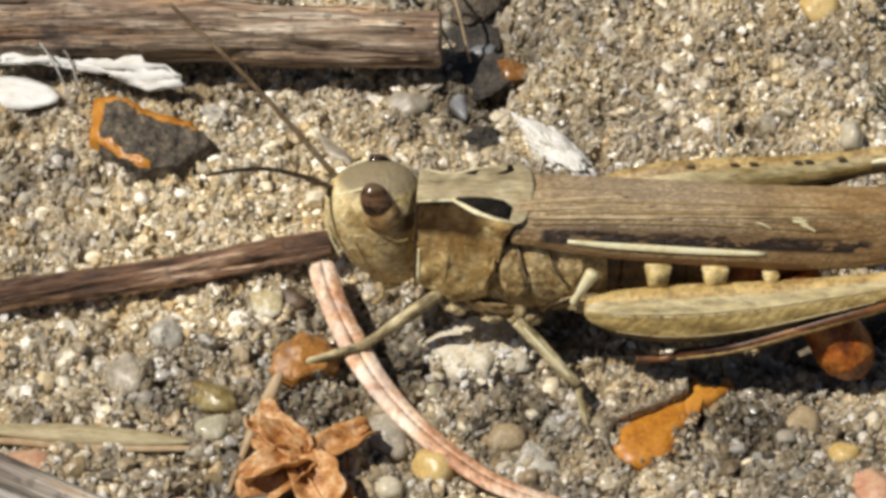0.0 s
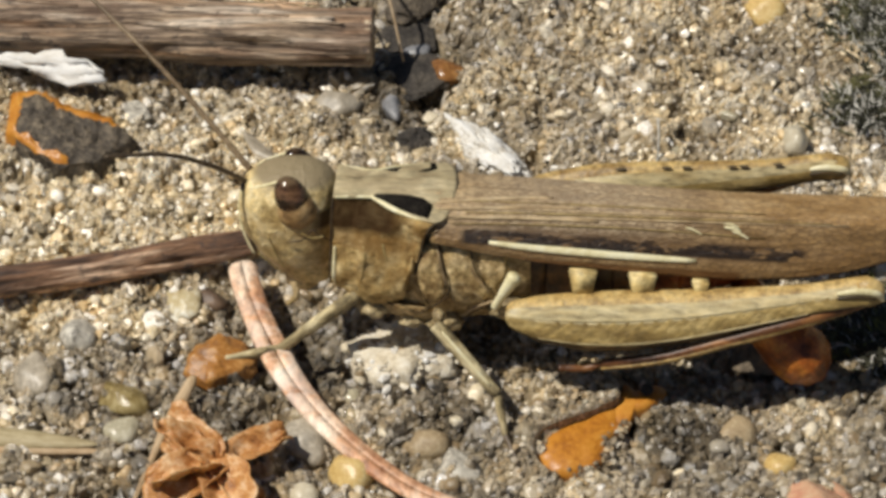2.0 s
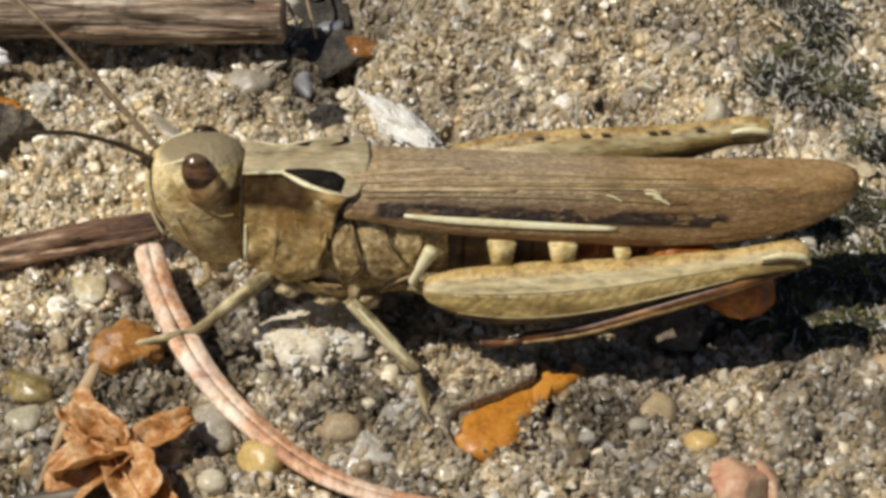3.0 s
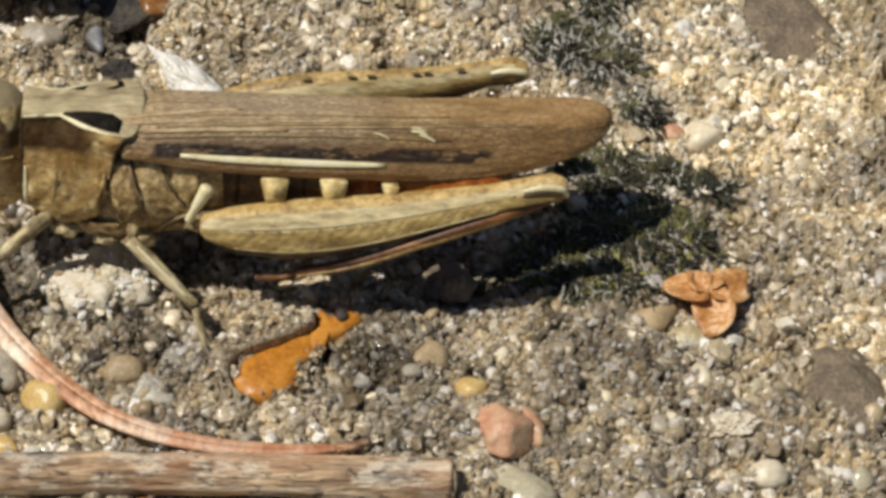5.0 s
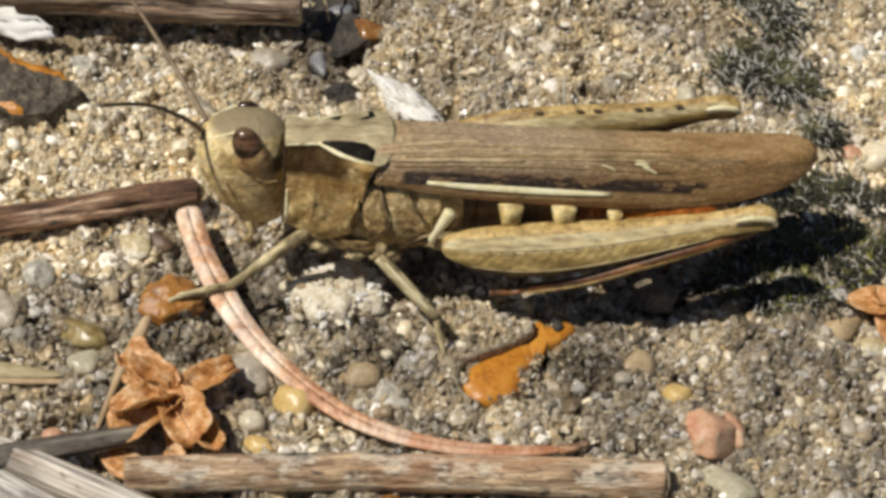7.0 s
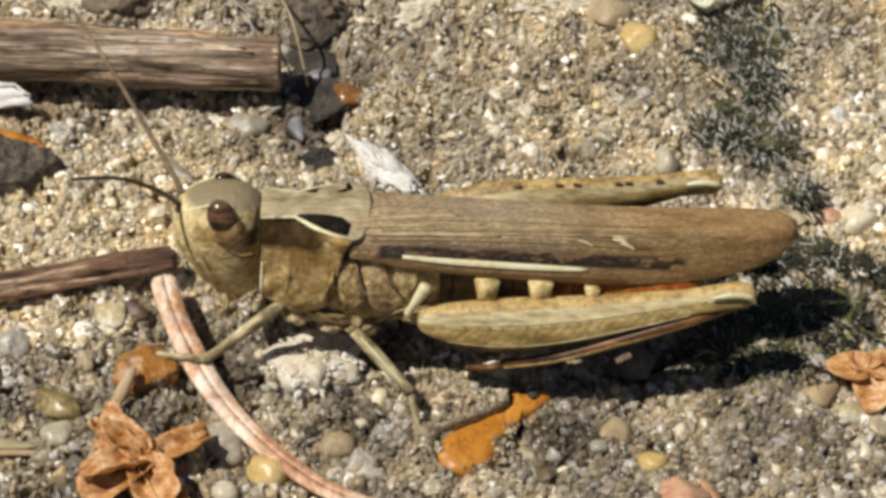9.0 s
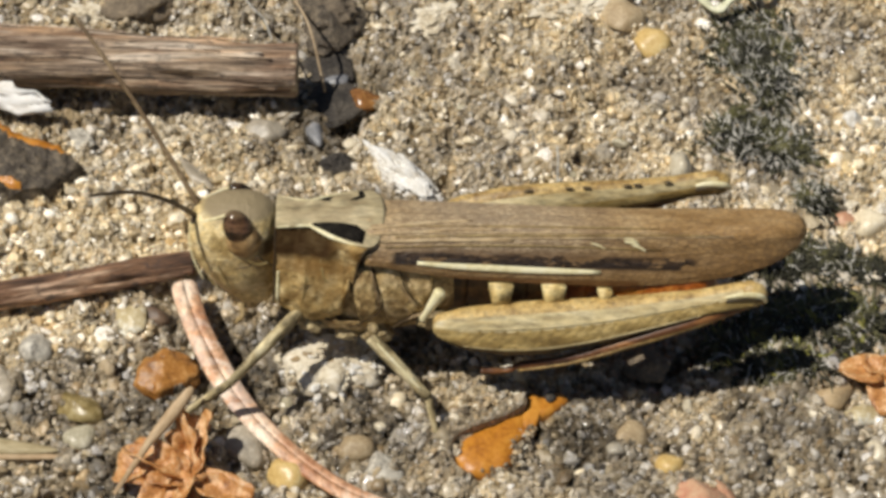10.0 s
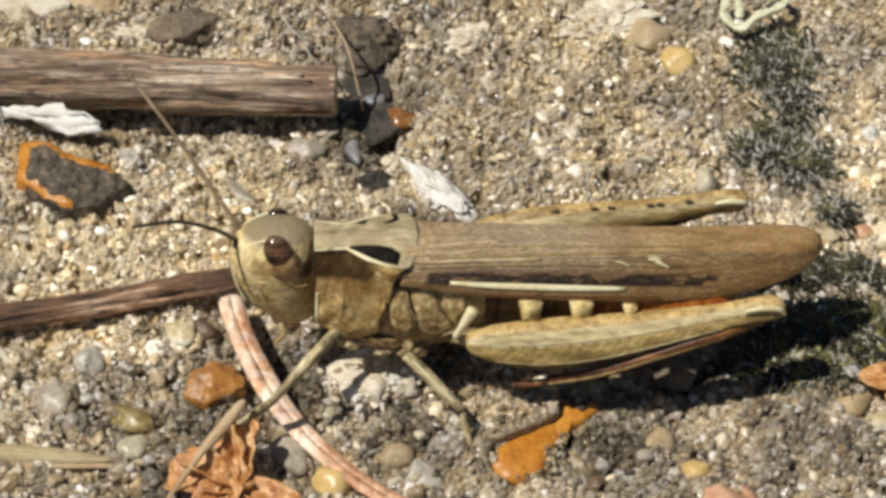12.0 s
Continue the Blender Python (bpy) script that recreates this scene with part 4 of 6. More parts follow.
    pts = [(ku - 0.95 * kk, v1 - 0.34, kw + 0.04), (ku - 0.3, v1 - 0.40, kw + 0.22 * kk), (ku + 0.25, v1 - 0.36, kw + 0.14 * kk), (ku + 0.46, v1 - 0.2, kw - 0.18 * kk)]
    part("knee_crescent", strip(bmesh.new(), pts, 0.11, 0.05, (0, -1, 0.35)), INSECT["cream"], knee, "pale crescent")
    pts = [(p[0], p[1] - 0.015, p[2] - 0.16) for p in pts[:3]]
    part("knee_shade", strip(bmesh.new(), pts, 0.06, 0.04, (0, -1, 0.35)), INSECT["femur_dark"], knee, "dark crescent")
    if near:
        pts = [(16.42, -2.0, -1.62), (14.3, -2.40, -2.36), (12.2, -2.55, -3.12), (10.2, -2.6, -3.86), (8.4, -2.5, -4.30)]
    else:
        pts = [(15.2, 2.1, 0.40), (13.6, 2.2, -0.35), (11.5, 2.3, -1.3), (9.0, 2.3, -2.4), (6.8, 2.2, -3.4)]
    bm = tube(bmesh.new(), pts, lambda s: 0.19 - 0.04 * s, 26, 10, 1.1)
    tibia = part("hind_tibia", bm, INSECT["tibia"], root, "slim spiny reddish-brown hind tibia", BODY)
    under = [Vector(p) + Vector((-0.02, outside * 0.12, -0.12)) for p in pts]
    part("pale_edge", strip(bmesh.new(), under, 0.10, 0.04, (0, outside, -0.5)), INSECT["knee"], tibia, "yellow-brown lower edge")
    path = smooth_path(pts, 26)
    for k in range(9, 25):
        for side in (-1, 1):
            p = path[k]
            tip = p + Vector((-0.28, outside * 0.04 + 0.12 * side, -0.16))
            part("spine", tube(bmesh.new(), [p, (p + tip) / 2, tip], lambda s: 0.03 * (1.02 - s), 4, 5), INSECT["antenna"], tibia)
    end = Vector(pts[-1])
    foot = end + Vector((-1.3, 0.0, -0.28))
    bm = tube(bmesh.new(), [end, end + Vector((-0.5, 0, -0.22)), foot], lambda s: 0.13 - 0.03 * abs(math.sin(9 * s)), 16, 8)
    part("hind_foot", bm, INSECT["tibia"], root, "jointed reddish foot", BODY)


def loft_mesh(rings):
    bm = bmesh.new()
    loft(bm, rings)
    return bm


EYE_ARC = [(-1.38, -1.45, -1.32), (-0.91, -1.46, -1.22), (-0.61, -1.45, -0.85), (-0.38, -1.42, -1.02), (-0.03, -1.34, -1.26)]


def make_head(root):
    rows = [(0.62, -1.15, 0.30, 0.30), (0.52, -1.2, 0.75, 0.68), (0.30, -1.32, 1.15, 1.0), (0.0, -1.42, 1.42, 1.18), (-0.5, -1.47, 1.55, 1.32), (-1.1, -1.45, 1.56, 1.38), (-1.7, -1.32, 1.45, 1.34), (-2.3, -1.12, 1.25, 1.2), (-2.8, -0.92, 1.0, 1.02), (-3.15, -0.78, 0.72, 0.8), (-3.4, -0.7, 0.4, 0.45)]
    rings = []
    for k in range(34):
        w = 0.62 - 4.02 * (k / 33)
        uc, au, av = interp([r for r in rows][::-1], w)
        ring = []
        for j in range(36):
            a = 2 * math.pi * j / 36
            c, s = math.cos(a), math.sin(a)
            p = Vector((uc + au * math.copysign(abs(c) ** 0.85, c), av * math.copysign(abs(s) ** 0.85, s), w))
            p += Vector((c, s, 0)) * 0.02 * noise.noise(p * 2.5)
            ring.append(p)
        rings.append(ring)
    head = part("head", loft_mesh(rings), INSECT["head"], root, "rounded olive-tan head with mottled cheeks", BODY)
    for side in (-1, 1):
        bm = bmesh.new()
        out = bmesh.ops.create_icosphere(bm, subdivisions=4, radius=1)["verts"]
        tilt = Matrix.Rotation(radians(-24), 3, "Y") @ Matrix.Rotation(radians(12 * side), 3, "X")
        for v in out:
            v.co = tilt @ Vector((v.co.x * 0.50, v.co.y * 0.42, v.co.z * 0.70)) + Vector((-1.28, side * (1.12 if side < 0 else 0.98), 0.05 if side < 0 else -0.06))
        socket = blob(bmesh.new(), (-1.12, side * 1.12, -0.38), (0.62, 0.46, 0.62), 6.0 + side, 0.05)
        part("eye_surround", socket, INSECT["crescent"], head, "brown bulge below the eye")
        part("compound_eye", bm, INSECT["eye"], root, "glossy brown oval eye", BODY)
        pts = [(-2.85, side * 0.42, -0.1), (-2.95, side * 0.52, -0.8), (-2.78, side * 0.62, -1.6), (-2.45, side * 0.7, -2.3)]
        part("face_ridge", strip(bmesh.new(), pts, 0.07, 0.05, (-1, side * 0.5, 0)), INSECT["cream"], head, "pale face ridge")
        pts = [(-2.55, side * 0.72, 0.04), (-1.95, side * 0.86, 0.32), (-1.45, side * 0.82, 0.52)]
        part("vertex_ridge", strip(bmesh.new(), pts, 0.06, 0.05, (0, side * 0.6, 1)), INSECT["cream"], head, "pale crown ridge")
        bm = blob(bmesh.new(), (-2.72, side * 0.36, -0.14), (0.24, 0.2, 0.2), 2.0, 0.05, 2)
        part("antenna_socket", bm, INSECT["antenna"], head, "dark antenna socket")
        pts = [(-1.2, side * 1.05, -3.0), (-1.1, side * 1.25, -3.4), (-1.4, side * 1.15, -3.75)]
        part("palp", tube(bmesh.new(), pts, lambda s: 0.13 - 0.05 * s, 9, 8), INSECT["flank"], head, "short pale palp")
    # seams of the cheek and the dark smear behind the eye
    for pts, wd, mat in ((((-0.95, -1.50, -0.95), (-0.6, -1.50, -1.1), (-0.25, -1.42, -1.05)), 0.035, "leg_dark"),
                         (((-1.95, -1.32, -1.25), (-1.75, -1.36, -1.75), (-1.45, -1.30, -2.35)), 0.03, "leg_dark"),
                         (((-2.3, -1.08, -2.0), (-1.9, -1.12, -2.35), (-1.4, -1.05, -2.8)), 0.03, "leg_dark")):
        part("cheek_seam", strip(bmesh.new(), pts, wd, 0.02, (0, -1, 0.3)), INSECT[mat], head, "dark seam")
    # the tan socket under the eye
    pts = EYE_ARC
    part("eye_socket", strip(bmesh.new(), pts, 0.03, 0.02, (0, -1, 0.3)), INSECT["seam"], head, "dark arc under the eye")
    bm = blob(bmesh.new(), (-1.0, 0.0, -3.3), (0.62, 0.75, 0.42), 5.0, 0.12)
    part("mandible", bm, INSECT["flank"], head, "mottled jaw")


def make_pronotum(root):
    us = [-0.05 + 3.7 * k / 36 for k in range(37)]

    def ring_at(u, idx_lo, idx_hi, side):
        path = smooth_path([Vector((0, y, z)) for y, z in pronotum_section(u)], 46)
        row = []
        for j in range(idx_lo, idx_hi + 1):
            p = path[j]
            drop = j / 45
            # the hind margin slants forwards down the flank, and bulges at the middle of the back
            uu = u if u < 2.2 else 2.2 + (u - 2.2) * (1.0 if drop < 0.36 else max(0.2, 0.56 - 0.75 * (drop - 0.36)))
            if drop < 0.36 and u > 2.6:
                uu = u - 0.62 * (drop / 0.36) ** 2 * (u - 2.6)
            q = Vector((uu, side * p.y, p.z if side < 0 or drop > 0.36 else 0.14 - 0.45 * (0.14 - p.z)))
            q += Vector((0, side * 0.5, 0.5)) * 0.07 * noise.noise(q * 1.9) + Vector((0, side, 0)) * (0.10 * noise.noise(Vector((q.x * 2.6, 0.5, q.z * 1.3))) + 0.06 * noise.noise(q * 5.0) if drop > 0.4 else 0)
            row.append(q)
        return row
    # disc between the two side ridges
    grid = []
    for u in us:
        a, b = ring_at(u, 0, 15, -1), ring_at(u, 1, 15, 1)
        grid.append(a[::-1] + b)
    pron = part("pronotum_disc", shell(bmesh.new(), grid, 0.05), INSECT["disc"], root, "grey-tan saddle plate behind the head", BODY)
    for side in (-1, 1):
        grid = [ring_at(u, 15, 45, side) for u in us]
        if side == 1:
            grid = [r[::-1] for r in grid]
        part("pronotum_lobe", shell(bmesh.new(), grid, 0.05), INSECT["lobe"], root, "brown mottled side lobe", BODY)
        # cream side ridge bent inwards at the middle, with a black wedge behind the bend
        def on(u, extra=0.0, lift=0.03):
            y = pronotum_section(u)[3][0] + extra
            return Vector((u, side * y, disc_z(u, side * y) + lift - max(0, extra) * 1.2))
        part("side_ridge", strip(bmesh.new(), [on(0.02), on(0.5), on(0.95), on(1.15)], 0.06, 0.05, (0, side * 0.5, 1)), INSECT["cream"], pron, "cream side ridge")
        part("side_ridge", strip(bmesh.new(), [on(1.1, -0.02), on(1.45, 0.0), on(1.9, 0.03), on(2.75, 0.03)], 0.10, 0.06, (0, side * 0.6, 1)), INSECT["cream"], pron, "cream side ridge")
        bm = bmesh.new()
        lo = [(1.15, 0.72), (1.6, 0.98), (2.0, 1.22), (2.4, 1.40), (2.9, 1.54)]
        hi = [(1.25, 0.66), (1.75, 0.66), (2.25, 0.68), (2.7, 0.78), (3.0, 1.05)]
        grid = [[Vector((a0 + (b0 - a0) * k / 3, side * (a1 + (b1 - a1) * k / 3), disc_z(a0 + (b0 - a0) * k / 3, side * (a1 + (b1 - a1) * k / 3)) + 0.05)) for k in range(4)] for (a0, a1), (b0, b1) in zip(lo, hi)]
        part("black_wedge", shell(bm, grid, 0.04), INSECT["black"], pron, "velvety black wedge")
    part("mid_ridge", strip(bmesh.new(), [(0.0, 0, 0.15), (1.2, 0, 0.15), (2.4, 0, 0.14), (3.5, 0, 0.13)], 0.04, 0.03, (0, 0, 1)), INSECT["disc"], pron)
    pts = [ring_at(3.62, 15, 45, -1)[k] + Vector((0.02, -0.02, 0)) for k in (0, 6, 12, 20, 30)]
    part("hind_margin", strip(bmesh.new(), pts, 0.035, 0.025, (0, -1, 0.3)), INSECT["seam"], pron, "dark hind margin")
    pts = [ring_at(-0.02, 15, 45, -1)[k] + Vector((-0.03, -0.01, 0)) for k in (0, 8, 16, 24, 30)]
    part("front_margin", strip(bmesh.new(), pts, 0.035, 0.03, (0, -1, 0.3)), INSECT["seam"], pron, "dark front margin")
    lobe_seams = (((0.95, 0.50), (1.02, 0.62), (0.92, 0.78)), ((1.5, 0.42), (1.6, 0.55), (1.72, 0.62)))
    for seam in lobe_seams:
        pts2 = [ring_at(u, 15, 45, -1)[int(30 * d)] + Vector((0, -0.012, 0)) for u, d in seam]
        part("lobe_seam", strip(bmesh.new(), pts2, 0.035, 0.008, (0, -1, 0.3)), INSECT["leg_dark"], pron, "dark furrow")
    part("front_rim", strip(bmesh.new(), [p + Vector((0.13, -0.015, 0)) for p in pts[2:]], 0.06, 0.03, (0, -1, 0.3)), INSECT["cream"], pron, "pale front rim")


FLANK_LINES = (("seam", 0.03, "dark seam", ((2.55, -1.35), (2.84, -2.66), (3.02, -3.06))), ("vein", 0.03, "pale plate edge", ((3.15, -0.98), (3.33, -1.62), (3.54, -2.33))),
               ("seam", 0.03, "dark seam", ((3.22, -0.98), (3.42, -1.62), (3.65, -2.33), (3.4, -2.9), (2.8, -3.38))), ("seam", 0.032, "dark seam", ((4.15, -0.99), (4.40, -1.79), (4.98, -2.53))),
               ("vein", 0.035, "pale plate edge", ((4.06, -0.99), (4.29, -1.79), (4.84, -2.53))), ("vein", 0.03, "pale plate edge", ((3.87, -2.11), (4.35, -2.5), (4.75, -3.0))),
               ("vein", 0.05, "pale plate edge", ((5.0, -2.85), (4.4, -3.2), (4.05, -3.65))), ("seam", 0.028, "dark seam", ((5.05, -3.0), (4.45, -3.35), (4.15, -3.75))),
               ("seam", 0.032, "dark seam", ((1.25, -2.75), (2.0, -3.35), (2.9, -3.42))))


def make_trunk(root):
    rows = [(0.2, -1.95, 1.15, 1.6), (1.5, -2.25, 1.40, 1.9), (3.5, -2.35, 1.62, 2.0), (5.2, -2.2, 1.62, 1.82), (6.2, -1.85, 1.35, 1.45)]
    rings = [ellipse(*interp_row(rows, 0.2 + 6.0 * k / 24)) for k in range(25)]
    part("thorax", loft_mesh(rings), INSECT["flank"], root, "tan plated thorax", BODY)
    # flank plates divided by dark seams
    for name, corners in (("flank_plate", ((2.45, -1.1), (3.15, -1.0), (3.5, -2.65), (2.95, -3.2))), ("flank_plate", ((3.32, -1.0), (4.08, -1.0), (4.9, -2.65), (3.85, -3.3))), ("flank_plate", ((4.25, -0.95), (5.25, -1.1), (5.3, -1.9), (4.98, -2.4))), ("flank_plate", ((1.5, -3.25), (2.9, -3.3), (3.4, -3.95), (2.0, -4.0)))):
        (a0, a1), (b0, b1), (c0, c1), (d0, d1) = corners
        grid = []
        for i in range(17):
            row = []
            for j in range(17):
                s, t = i / 16, j / 16
                u = (a0 * (1 - s) + b0 * s) * (1 - t) + (d0 * (1 - s) + c0 * s) * t
                w = (a1 * (1 - s) + b1 * s) * (1 - t) + (d1 * (1 - s) + c1 * s) * t
                _, cw, ry, rz = interp_row(rows, u)[:4]
                z = max(-0.98, min(0.98, (w - cw) / rz))
                edge = min(s, 1 - s, t, 1 - t)
                row.append(Vector((u, -(ry * (1 - abs(z) ** 2.2) ** (1 / 2.2) + 0.02 + 0.17 * max(0.0, min(1.0, (4.4 - u) / 1.6)) + 0.055 * min(1, edge * 9) + 0.06 * noise.noise((u * 2.2, w * 2.2, 1)) + 0.03 * noise.noise((u * 5, w * 5, 4))), w)))
            grid.append(row)
        part(name, shell(bmesh.new(), grid, -0.05), INSECT["flank"], root, "tan flank plate with dark seams", BODY)
    # seams and pale edges of the flank
    def on_flank(u, w, out):
        _, cw, ry, rz = interp_row(rows, u)[:4]
        z = max(-0.97, min(0.97, (w - cw) / rz))
        return Vector((u, -(ry * (1 - abs(z) ** 2.2) ** (1 / 2.2) + out + 0.17 * max(0.0, min(1.0, (4.4 - u) / 1.6))), w))
    for mat, wd, lab, pts in FLANK_LINES:
        part("flank_seam", strip(bmesh.new(), [on_flank(u, w, 0.10) for u, w in pts], wd, 0.03, (0, -1, 0.3)), INSECT[mat], root, lab, BODY)
    # lower parts between the legs
    for u, v, w, r in ((1.3, -1.25, -3.6, 0.6), (3.5, -1.35, -3.95, 0.62), (5.4, -1.45, -3.2, 0.62), (2.5, -1.2, -4.0, 0.45)):
        bm = blob(bmesh.new(), (u, v + 0.1, w), (r * 0.9, 0.38, r * 0.62), u, 0.3, 4, freq=1.8)
        part("coxa", bm, INSECT["coxa"], root, "mottled leg base", BODY)
    pts = [(5.05, -1.8, -2.95), (5.25, -1.95, -2.4), (5.62, -1.95, -1.65)]
    bm = tube(bmesh.new(), pts, lambda s: interp([(0, 0.15), (0.4, 0.13), (0.75, 0.20), (0.92, 0.24), (1, 0.14)], s)[0], 16, 12)
    part("hip_process", bm, INSECT["cream"], root, "pale knob before the hind femur", BODY)
    rows = [(5.4, -1.85, 1.35, 1.45), (8, -1.85, 1.35, 1.5), (11, -1.6, 1.2, 1.3), (13.2, -1.25, 0.9, 0.9), (14.6, -1.0, 0.5, 0.45)]
    for k in range(9):
        u0, u1 = 5.4 + 1.02 * k, 5.4 + 1.02 * (k + 1) + 0.06
        rings = []
        for i in range(6):
            u = u0 + (u1 - u0) * i / 5
            _, cw, ry, rz = interp_row(rows, u)[:4]
            g = 1 + 0.05 * (i / 5)
            rings.append(ellipse(u, cw, ry * g, rz * g))
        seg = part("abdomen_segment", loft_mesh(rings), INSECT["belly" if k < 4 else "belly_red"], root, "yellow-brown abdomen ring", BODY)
        if k in (2, 4, 6):
            u = (7.65, 9.45, 11.2)[k // 2 - 1]
            _, cw, ry, rz = interp_row(rows, u)[:4]
            bm = bmesh.new()
            ring = [(-0.46, 0.42), (0.42, 0.42), (0.28, -0.55), (-0.26, -0.55)]
            size = 1.0 if k < 6 else 0.62
            a = [bm.verts.new((u + du * size, -1.90 + (0.04 if dw > 0 else -0.02), -1.86 + dw * size)) for du, dw in ring]
            b = [bm.verts.new((u + du * size * 0.9, -1.0, -2.0 + dw * size * 0.9)) for du, dw in ring]
            bm.faces.new(a)
            bm.faces.new(b[::-1])
            for q in range(4):
                bm.faces.new((a[q], b[q], b[(q + 1) % 4], a[(q + 1) % 4]))
            bmesh.ops.bevel(bm, geom=list(bm.edges), offset=0.035, segments=2, affect="EDGES")
            part("pale_side_patch", bm, INSECT["patch"], seg, "raised cream side patch")


def interp_row(rows, u):
    return [u] + interp(rows, u)


def limb(root, name, length, r0, r1, label, mat="leg", bend=0.0, children=()):
    """A leg segment along its local x axis from its joint."""
    pts = [(0, 0, 0), (length * 0.35, 0, bend), (length * 0.7, 0, bend * 0.8), (length, 0, 0)]
    bm = tube(bmesh.new(), pts, lambda s: (r0 + (r1 - r0) * s) * (1 + 0.18 * math.sin(math.pi * min(1, s * 1.4))), 18, 10, 1.15)
    return part(name, bm, INSECT[mat], root, label)


def along(a, b, twist=0.0):
    """The pose of a limb whose joint is at a and whose end is at b (millimetres)."""
    a, b = Vector(a), Vector(b)
    x = (b - a).normalized()
    y = Vector((0, 0, 1)).cross(x)
    y = y.normalized() if y.length > 1e-6 else Vector((0, 1, 0))
    z = x.cross(y)
    m = Matrix(((x.x, y.x, z.x, a.x * MM), (x.y, y.y, z.y, a.y * MM), (x.z, y.z, z.z, a.z * MM), (0, 0, 0, 1)))
    return m


FORE_HIP = Vector((-6.61, -0.49, 3.0))
# seconds, knee and foot of the near fore leg, from the insect's base
FORE_ROWS = [
    (0.0, (-9.32, -1.0, 0.78), (-10.94, -1.5, 0.65)), (2.5, (-9.12, -0.80, 0.62), (-10.75, -1.3, 0.6)), (6.5, (-9.1, -1.09, 0.62), (-10.78, -1.3, 0.55)), (7.0, (-9.3, -1.14, 0.78), (-10.9, -1.6, 0.8)),
    (7.7, (-9.2, -1.1, 0.7), (-10.85, -1.45, 0.7)), (9.3, (-9.28, -1.3, 0.85), (-10.75, -0.9, 0.6)), (9.4, (-8.8, -1.2, 0.5), (-10.4, -1.7, 0.35)), (9.5, (-8.99, -1.3, 0.62), (-10.6, -1.85, 0.6)), (9.6, (-9.5, -1.8, 1.6), (-11.1, -2.2, 1.4)),
    (9.7, (-9.2, -2.0, 1.4), (-10.7, -2.5, 1.0)), (9.8, (-8.85, -3.0, 2.2), (-10.15, -3.7, 1.4)), (10.0, (-8.96, -3.0, 2.15), (-10.3, -3.3, 1.15)), (10.5, (-8.88, -2.85, 1.7), (-10.15, -3.55, 0.85)), (12.0, (-8.97, -2.98, 2.1), (-10.2, -3.2, 1.05))]
# seconds, middle of the abdomen's blunt end, from the insect's base: it rests low and is then drawn up
ABDOMEN_HINGE = Vector((4.5, 0.5, 3.3))
ABDOMEN_ROWS = [(0, (6.3, -1.2, 1.2)), (1, (6.4, -1.0, 1.2)), (2, (7.0, -0.75, 1.2)), (2.5, (7.2, -0.67, 1.3)), (3.0, (7.4, -0.45, 2.45)), (3.3, (7.1, 0.2, 2.8)), (3.7, (6.8, 0.6, 3.1)), (12, (6.8, 0.6, 3.1))]
NEAR_ANTENNA = Vector((-10.11, 1.42, 5.75))
FAR_ANTENNA = Vector((-10.07, 2.0, 5.7))
# seconds, heading and rise in degrees
NEAR_ANTENNA_ROWS = [(0, 219.9, 38.9), (2.5, 217, 38.9), (6.5, 220.9, 44.6), (9.5, 220.8, 44.2), (10.5, 221.8, 43), (12, 219.6, 42.1)]
FAR_ANTENNA_ROWS = [(0, 149.6, 37.4), (1.5, 139.5, 20.6), (2.5, 140.6, 23.2), (6.5, 122, 12), (9.5, 128.3, 28.3), (10.5, 132.4, 34.9), (12, 127.6, 21)]


def make_antenna(root, length, label, bow, mat, thick):
    pts = [(0, 0, 0), (length * 0.3, 0, bow * 0.8), (length * 0.65, 0, bow), (length, 0, 0)]
    bm = tube(bmesh.new(), pts, lambda s: (thick - 0.045 * s) * (1 + 0.07 * math.sin(150 * s)), 60, 8)
    return part("antenna", bm, INSECT[mat], root, label)


